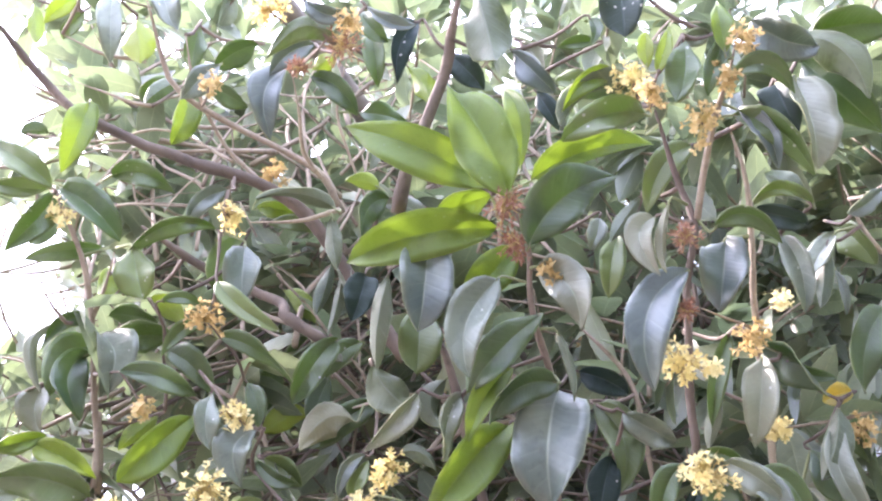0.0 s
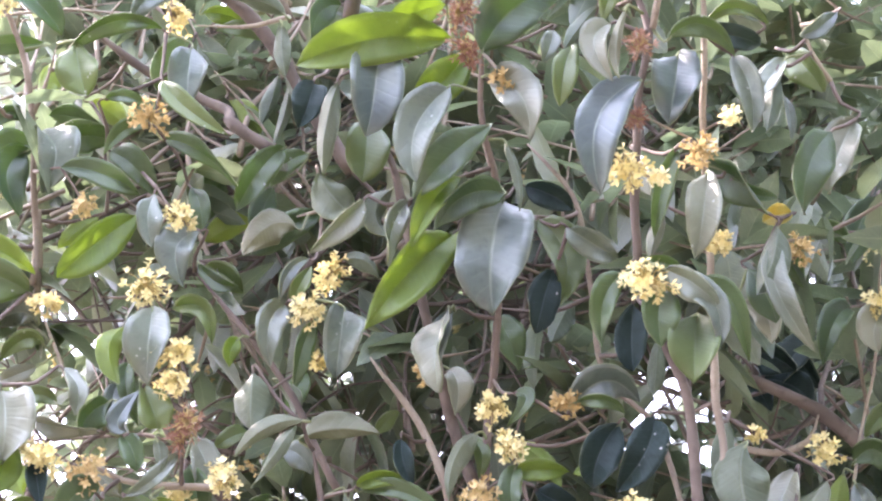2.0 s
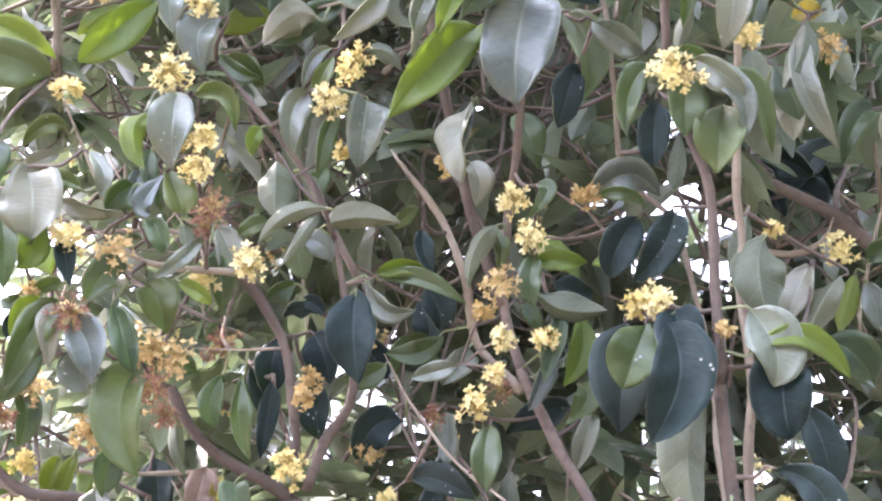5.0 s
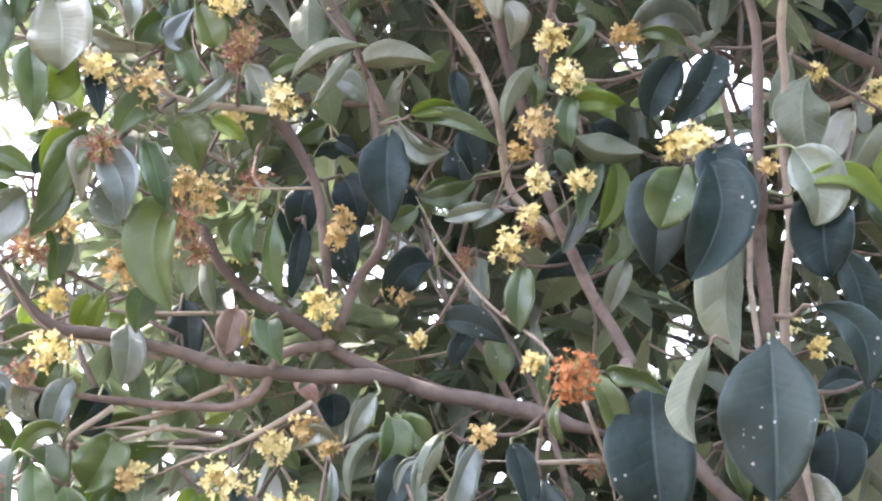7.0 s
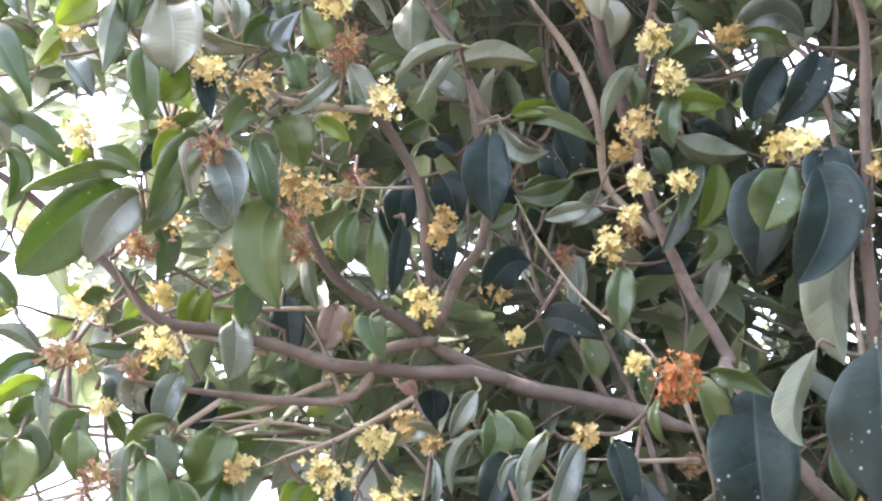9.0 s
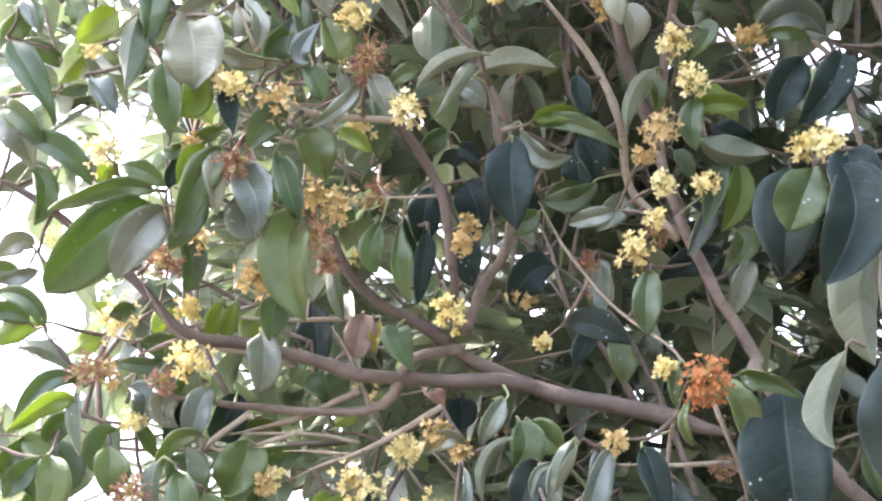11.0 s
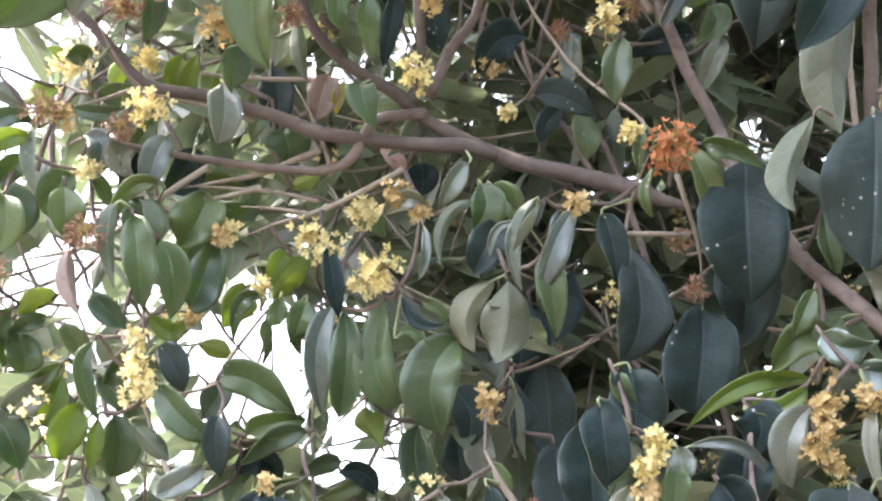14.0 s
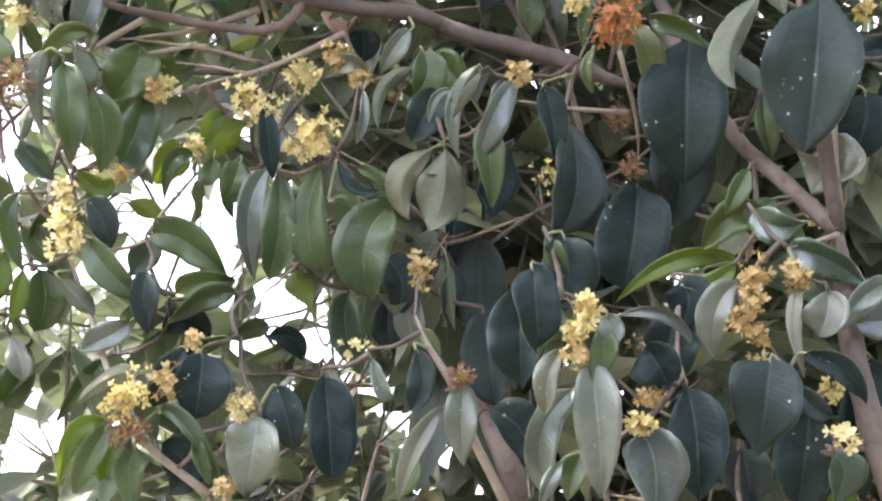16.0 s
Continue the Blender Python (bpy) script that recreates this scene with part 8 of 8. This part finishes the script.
leaf(b, (-0.034, 0.984, 1.461), (-0.024, 0.982, 1.441), (-0.015, 0.985, 1.434), (-0.03, -1.00, -0.04), 0.014, 0.66, SKY_SHEEN)
leaf(b, (-0.066, 1.002, 1.447), (-0.059, 0.997, 1.415), (-0.052, 1.008, 1.376), (0.17, -0.98, -0.04), 0.041, 0.53, OLD_SHADED)
leaf(b, (-0.001, 1.031, 1.521), (-0.005, 1.030, 1.500), (0.005, 1.036, 1.484), (-0.20, -0.97, -0.16), 0.027, 0.63, SKY_SHEEN)
leaf(b, (0.013, 1.030, 1.567), (0.020, 1.026, 1.532), (0.022, 1.030, 1.499), (0.78, -0.61, 0.10), 0.030, 0.42, OLD_SHADED)
leaf(b, (0.049, 1.089, 1.587), (0.054, 1.077, 1.540), (0.055, 1.079, 1.497), (-0.31, -0.95, 0.08), 0.045, 0.26, OLD_SHADED)
leaf(b, (0.033, 1.094, 1.644), (0.029, 1.087, 1.599), (0.029, 1.093, 1.559), (0.24, -0.97, -0.00), 0.043, 0.29, OLD_SHADED)
leaf(b, (0.072, 1.098, 1.672), (0.064, 1.100, 1.641), (0.061, 1.103, 1.610), (0.34, -0.93, -0.13), 0.037, 0.35, OLD_SHADED)
leaf(b, (-0.058, 1.016, 1.612), (-0.046, 1.014, 1.606), (-0.038, 1.015, 1.596), (0.03, -0.99, 0.10), 0.012, 0.54)
blossom(b, (-0.006, 0.982, 1.526), 0.012, "fading")
blossom(b, (0.195, 0.837, 1.521), 0.012, "fading")
blossom(b, (0.191, 0.834, 1.498), 0.009, "fading")
blossom(b, (0.189, 0.842, 1.486), 0.009, "fading")
blossom(b, (0.198, 0.840, 1.481), 0.007, "fading")
blossom(b, (0.214, 0.836, 1.523), 0.009, "fading")
blossom(b, (0.240, 0.809, 1.419), 0.008, "fresh")
blossom(b, (0.025, 0.929, 1.444), 0.009, "spent")
blossom(b, (0.264, 0.877, 1.457), 0.007, "fresh")

b = branch("long arching low shoot with yellow-green leaves and yellow flowers", (-0.138, 1.020, 1.356))
stem(b, "stem", 0.0015, 0.0033, (-0.274, 1.030, 1.542), (-0.256, 1.023, 1.508), (-0.236, 1.016, 1.467), (-0.207, 1.010, 1.416), (-0.185, 1.015, 1.387), (-0.138, 1.020, 1.356))
stem(b, "twig", 0.0019, 0.0021, (-0.336, 1.071, 1.599), (-0.321, 1.082, 1.572), (-0.295, 1.066, 1.512))
stem(b, "twig", 0.0016, 0.0019, (-0.282, 1.099, 1.404), (-0.260, 1.105, 1.368), (-0.252, 1.107, 1.343))
stem(b, "twig", 0.0014, 0.0014, (-0.146, 1.095, 1.452), (-0.071, 1.112, 1.464))
stem(b, "twig", 0.0012, 0.0019, (-0.247, 1.098, 1.567), (-0.228, 1.104, 1.552))
stem(b, "stem", 0.0029, 0.0038, (-0.138, 1.020, 1.356), (-0.042, 1.020, 1.333), (0.076, 0.989, 1.329), (0.293, 0.843, 1.375))
stem(b, "twig", 0.0013, 0.0017, (-0.389, 1.050, 1.597), (-0.359, 1.054, 1.596), (-0.328, 1.058, 1.597))
leaf(b, (-0.293, 1.072, 1.514), (-0.283, 1.070, 1.492), (-0.288, 1.079, 1.467), (0.27, -0.96, -0.10), 0.037, 0.74)
leaf(b, (-0.125, 1.098, 1.466), (-0.104, 1.091, 1.474), (-0.092, 1.091, 1.487), (0.04, -0.94, -0.35), 0.016, 0.56)
leaf(b, (-0.304, 1.062, 1.543), (-0.288, 1.059, 1.526), (-0.273, 1.066, 1.510), (0.16, -0.99, 0.03), 0.025, 0.51)
leaf(b, (-0.266, 1.017, 1.501), (-0.249, 1.014, 1.486), (-0.235, 1.016, 1.475), (0.11, 0.99, 0.08), 0.019, 0.75)
leaf(b, (-0.350, 1.047, 1.583), (-0.362, 1.044, 1.577), (-0.378, 1.049, 1.568), (0.08, -0.94, -0.32), 0.017, 0.70)
leaf(b, (-0.238, 1.099, 1.582), (-0.223, 1.099, 1.580), (-0.209, 1.102, 1.574), (0.01, 0.93, 0.35), 0.018, 0.47, YOUNG)
leaf(b, (-0.191, 0.998, 1.385), (-0.192, 0.995, 1.365), (-0.185, 1.002, 1.343), (-0.03, -1.00, -0.09), 0.024, 0.54)
leaf(b, (-0.316, 1.058, 1.551), (-0.326, 1.051, 1.567), (-0.337, 1.053, 1.581), (0.20, -0.98, -0.02), 0.020, 0.66)
leaf(b, (-0.081, 1.092, 1.470), (-0.092, 1.087, 1.486), (-0.114, 1.094, 1.485), (-0.17, -0.96, -0.21), 0.022, 0.67, OLD_SHADED)
leaf(b, (-0.213, 0.997, 1.400), (-0.234, 0.993, 1.388), (-0.239, 1.006, 1.349), (0.22, -0.94, -0.27), 0.016, 0.60, YOUNG)
leaf(b, (-0.212, 0.998, 1.395), (-0.220, 0.996, 1.374), (-0.229, 1.005, 1.347), (0.00, -0.99, -0.15), 0.020, 0.55)
leaf(b, (-0.195, 1.000, 1.436), (-0.216, 0.999, 1.430), (-0.237, 1.008, 1.409), (0.25, 0.96, -0.09), 0.020, 0.64, SKY_SHEEN)
leaf(b, (-0.248, 1.006, 1.528), (-0.229, 1.003, 1.507), (-0.203, 1.011, 1.489), (-0.03, -0.99, -0.14), 0.026, 0.57)
leaf(b, (-0.176, 0.998, 1.412), (-0.158, 0.989, 1.400), (-0.126, 0.997, 1.364), (-0.14, -0.98, -0.12), 0.014, 0.58)
leaf(b, (-0.256, 1.029, 1.562), (-0.243, 1.025, 1.549), (-0.235, 1.033, 1.529), (0.14, -0.99, -0.03), 0.025, 0.52, OLD_SHADED)
leaf(b, (-0.368, 1.053, 1.569), (-0.363, 1.053, 1.551), (-0.364, 1.057, 1.539), (0.26, -0.96, -0.10), 0.032, 0.66)
leaf(b, (-0.335, 1.059, 1.550), (-0.350, 1.057, 1.535), (-0.359, 1.063, 1.522), (0.28, -0.88, -0.38), 0.017, 0.64)
leaf(b, (-0.208, 1.007, 1.473), (-0.223, 1.006, 1.459), (-0.243, 1.014, 1.449), (-0.02, -0.97, -0.25), 0.022, 0.53, SKY_SHEEN)
leaf(b, (-0.335, 1.063, 1.542), (-0.338, 1.062, 1.519), (-0.344, 1.069, 1.502), (0.24, -0.95, -0.19), 0.023, 0.48, YOUNG)
leaf(b, (-0.177, 1.045, 1.390), (-0.158, 1.040, 1.375), (-0.168, 1.047, 1.354), (0.08, -1.00, -0.05), 0.037, 0.57, OLD_SHADED)
leaf(b, (-0.207, 1.045, 1.391), (-0.215, 1.043, 1.373), (-0.214, 1.049, 1.353), (0.19, -0.97, -0.16), 0.016, 0.64, YOUNG)
leaf(b, (-0.149, 0.994, 1.393), (-0.146, 0.991, 1.381), (-0.137, 0.995, 1.363), (0.13, -0.99, -0.00), 0.013, 0.72)
leaf(b, (-0.341, 1.062, 1.541), (-0.358, 1.060, 1.522), (-0.375, 1.067, 1.509), (0.21, -0.91, -0.37), 0.029, 0.65, SKY_SHEEN)
leaf(b, (-0.294, 1.028, 1.503), (-0.295, 1.026, 1.486), (-0.296, 1.033, 1.466), (0.40, -0.90, -0.15), 0.015, 0.53, YOUNG)
leaf(b, (-0.309, 1.025, 1.514), (-0.314, 1.023, 1.492), (-0.320, 1.031, 1.472), (0.30, -0.93, -0.20), 0.030, 0.49, YOUNG)
leaf(b, (-0.303, 1.015, 1.560), (-0.307, 1.012, 1.533), (-0.292, 1.022, 1.502), (0.40, -0.92, -0.05), 0.018, 0.69)
leaf(b, (-0.223, 1.096, 1.371), (-0.242, 1.089, 1.366), (-0.258, 1.091, 1.353), (-0.27, 0.92, 0.28), 0.024, 0.56, YOUNG)
leaf(b, (-0.281, 1.060, 1.567), (-0.293, 1.059, 1.547), (-0.297, 1.066, 1.530), (0.35, -0.89, -0.30), 0.021, 0.50)
leaf(b, (-0.278, 1.081, 1.600), (-0.258, 1.081, 1.587), (-0.250, 1.080, 1.597), (-0.02, -0.99, -0.10), 0.019, 0.49, YOUNG)
leaf(b, (-0.222, 1.073, 1.519), (-0.214, 1.067, 1.532), (-0.205, 1.068, 1.551), (-0.00, -0.99, -0.15), 0.025, 0.43)
leaf(b, (-0.109, 0.991, 1.413), (-0.109, 0.987, 1.389), (-0.111, 0.997, 1.358), (-0.18, -0.98, -0.10), 0.042, 0.46, SKY_SHEEN)
leaf(b, (-0.099, 1.007, 1.436), (-0.089, 1.002, 1.416), (-0.082, 1.009, 1.393), (-0.13, -0.99, -0.10), 0.032, 0.49, OLD_SHADED)
leaf(b, (-0.112, 1.127, 1.499), (-0.129, 1.125, 1.494), (-0.145, 1.128, 1.485), (0.10, -0.94, -0.31), 0.018, 0.26)
leaf(b, (-0.063, 1.064, 1.462), (-0.052, 1.061, 1.443), (-0.042, 1.064, 1.431), (0.01, -1.00, -0.01), 0.019, 0.47, SKY_SHEEN)
leaf(b, (-0.136, 1.003, 1.468), (-0.163, 1.001, 1.457), (-0.185, 1.012, 1.439), (0.23, -0.74, -0.63), 0.017, 0.53)
leaf(b, (-0.154, 0.993, 1.454), (-0.152, 0.991, 1.428), (-0.153, 0.998, 1.407), (0.11, -0.99, -0.10), 0.042, 0.44, OLD_SHADED)
leaf(b, (-0.166, 0.996, 1.455), (-0.178, 0.996, 1.430), (-0.184, 1.003, 1.414), (0.07, -0.98, -0.19), 0.028, 0.63, OLD_SHADED)
leaf(b, (-0.138, 1.025, 1.506), (-0.161, 1.023, 1.498), (-0.185, 1.034, 1.480), (0.10, -0.87, -0.48), 0.022, 0.65)
leaf(b, (-0.183, 1.032, 1.500), (-0.164, 1.025, 1.510), (-0.138, 1.029, 1.515), (-0.03, -0.99, -0.11), 0.025, 0.70)
leaf(b, (-0.202, 1.005, 1.509), (-0.202, 1.001, 1.492), (-0.196, 1.011, 1.465), (0.12, -0.99, -0.11), 0.024, 0.63, OLD_SHADED)
leaf(b, (-0.205, 1.023, 1.542), (-0.179, 1.015, 1.538), (-0.145, 1.025, 1.516), (-0.14, -0.91, -0.38), 0.032, 0.46)
leaf(b, (-0.189, 1.059, 1.475), (-0.172, 1.051, 1.486), (-0.154, 1.059, 1.473), (-0.04, -0.95, -0.32), 0.029, 0.77, OLD_SHADED)
leaf(b, (-0.231, 1.073, 1.451), (-0.244, 1.070, 1.431), (-0.262, 1.082, 1.400), (0.34, -0.87, -0.37), 0.021, 0.57)
leaf(b, (-0.299, 1.051, 1.457), (-0.289, 1.048, 1.440), (-0.285, 1.052, 1.425), (0.16, -0.99, 0.01), 0.019, 0.46, SKY_SHEEN)
leaf(b, (-0.295, 1.098, 1.456), (-0.299, 1.096, 1.428), (-0.305, 1.104, 1.407), (0.19, -0.97, -0.17), 0.029, 0.57)
leaf(b, (-0.386, 1.076, 1.505), (-0.370, 1.071, 1.492), (-0.359, 1.080, 1.467), (0.18, -0.98, 0.02), 0.038, 0.70)
leaf(b, (-0.014, 1.003, 1.400), (-0.000, 0.999, 1.385), (-0.014, 1.007, 1.364), (-0.10, -0.99, -0.10), 0.030, 0.70)
leaf(b, (-0.181, 1.058, 1.598), (-0.180, 1.057, 1.580), (-0.176, 1.063, 1.564), (0.81, -0.58, 0.02), 0.015, 0.28)
blossom(b, (-0.267, 1.004, 1.543), 0.014, "fresh")
blossom(b, (-0.260, 1.004, 1.524), 0.013, "fresh")
blossom(b, (-0.270, 1.003, 1.558), 0.009, "fresh")
blossom(b, (-0.242, 1.075, 1.599), 0.009, "fading")
blossom(b, (-0.200, 0.978, 1.418), 0.016, "fresh")
blossom(b, (-0.179, 0.989, 1.425), 0.015, "fading")
blossom(b, (-0.197, 0.984, 1.391), 0.013, "spent")
blossom(b, (-0.122, 0.987, 1.420), 0.010, "fresh")
blossom(b, (-0.159, 0.995, 1.462), 0.009, "fading")
blossom(b, (-0.125, 0.987, 1.356), 0.008, "fading")

b = branch("front sprig with pale grey-green hanging leaves and curled flower stalks", (0.113, 0.862, 1.369))
stem(b, "stem", 0.0012, 0.0018, (0.081, 0.854, 1.492), (0.091, 0.857, 1.465), (0.102, 0.861, 1.417), (0.113, 0.862, 1.369))
stem(b, "twig", 0.0014, 0.0023, (0.110, 0.862, 1.376), (0.157, 0.865, 1.374), (0.227, 0.857, 1.370), (0.291, 0.845, 1.374))
stem(b, "flower_stalk", 0.0005, 0.0005, (0.065, 0.849, 1.483), (0.067, 0.847, 1.491), (0.074, 0.848, 1.494), (0.080, 0.851, 1.488))
stem(b, "flower_stalk", 0.0005, 0.0005, (0.088, 0.843, 1.486), (0.084, 0.842, 1.495), (0.079, 0.846, 1.496), (0.081, 0.851, 1.488))
stem(b, "flower_stalk", 0.0005, 0.0005, (0.070, 0.838, 1.495), (0.075, 0.845, 1.493), (0.082, 0.852, 1.484))
leaf(b, (0.087, 0.871, 1.483), (0.087, 0.870, 1.491), (0.088, 0.870, 1.499), (0.57, 0.82, -0.01), 0.007, 0.53, YOUNG)
leaf(b, (0.084, 0.872, 1.481), (0.079, 0.872, 1.488), (0.073, 0.875, 1.493), (0.08, 0.98, -0.17), 0.008, 0.51)
leaf(b, (0.095, 0.826, 1.482), (0.098, 0.825, 1.472), (0.099, 0.828, 1.462), (-0.13, -0.98, -0.15), 0.019, 0.49, SKY_SHEEN)
leaf(b, (0.095, 0.828, 1.475), (0.094, 0.825, 1.457), (0.092, 0.832, 1.436), (-0.11, -0.99, -0.11), 0.018, 0.55)
leaf(b, (0.083, 0.876, 1.478), (0.077, 0.878, 1.482), (0.070, 0.881, 1.485), (0.47, 0.77, 0.43), 0.007, 0.39)
leaf(b, (0.071, 0.835, 1.466), (0.060, 0.833, 1.465), (0.057, 0.838, 1.451), (-0.03, -0.98, -0.19), 0.011, 0.47)
leaf(b, (0.100, 0.884, 1.404), (0.095, 0.883, 1.389), (0.094, 0.889, 1.372), (-0.23, -0.97, -0.08), 0.019, 0.48)
leaf(b, (0.073, 0.843, 1.459), (0.065, 0.841, 1.442), (0.067, 0.848, 1.419), (-0.25, -0.97, -0.08), 0.019, 0.71, SKY_SHEEN)
leaf(b, (0.048, 0.827, 1.506), (0.051, 0.824, 1.482), (0.057, 0.834, 1.454), (-0.09, -0.99, -0.14), 0.032, 0.57, OLD_SHADED)
leaf(b, (0.111, 0.861, 1.489), (0.141, 0.852, 1.492), (0.164, 0.862, 1.472), (-0.12, -0.91, -0.40), 0.011, 0.72, SKY_SHEEN)
leaf(b, (0.080, 0.851, 1.393), (0.072, 0.850, 1.379), (0.069, 0.855, 1.365), (-0.11, -0.99, -0.11), 0.011, 0.51, SKY_SHEEN)
leaf(b, (0.088, 0.829, 1.453), (0.094, 0.824, 1.413), (0.102, 0.836, 1.374), (-0.18, -0.98, -0.11), 0.032, 0.62, SKY_SHEEN)
leaf(b, (0.123, 0.833, 1.413), (0.131, 0.828, 1.394), (0.134, 0.837, 1.361), (-0.22, -0.97, -0.12), 0.043, 0.73, SKY_SHEEN)
leaf(b, (0.150, 0.833, 1.443), (0.156, 0.828, 1.413), (0.162, 0.838, 1.377), (-0.26, -0.96, -0.13), 0.043, 0.69, OLD_SHADED)
leaf(b, (0.122, 0.828, 1.464), (0.129, 0.825, 1.454), (0.138, 0.829, 1.442), (-0.37, -0.89, -0.27), 0.036, 0.65, OLD_SHADED)
leaf(b, (0.062, 0.863, 1.535), (0.069, 0.862, 1.521), (0.081, 0.866, 1.511), (-0.04, -0.99, -0.15), 0.015, 0.64)
leaf(b, (0.073, 0.865, 1.538), (0.078, 0.863, 1.515), (0.077, 0.870, 1.494), (-0.30, -0.95, -0.12), 0.042, 0.56, OLD_SHADED)
leaf(b, (0.204, 0.878, 1.414), (0.208, 0.876, 1.397), (0.214, 0.881, 1.380), (-0.45, -0.87, -0.19), 0.040, 0.69, OLD_SHADED)
leaf(b, (0.059, 0.913, 1.508), (0.059, 0.910, 1.476), (0.065, 0.919, 1.444), (-0.19, -0.98, -0.11), 0.049, 0.65, OLD_SHADED)
leaf(b, (0.099, 0.916, 1.447), (0.078, 0.913, 1.411), (0.093, 0.925, 1.369), (-0.01, -0.99, -0.11), 0.026, 0.60, SKY_SHEEN)
leaf(b, (0.153, 0.872, 1.496), (0.149, 0.869, 1.473), (0.155, 0.876, 1.449), (-0.30, -0.95, -0.11), 0.039, 0.49, OLD_SHADED)
blossom(b, (0.080, 0.818, 1.480), 0.008, "fresh")
blossom(b, (0.074, 0.819, 1.464), 0.007, "fresh")
blossom(b, (0.080, 0.817, 1.471), 0.005, "fresh")
blossom(b, (0.076, 0.822, 1.451), 0.008, "fading")
blossom(b, (0.116, 0.816, 1.415), 0.005, "fresh")
blossom(b, (0.122, 0.819, 1.415), 0.004, "fresh")
blossom(b, (0.136, 0.870, 1.438), 0.006, "fading")
blossom(b, (0.146, 0.872, 1.437), 0.005, "fading")
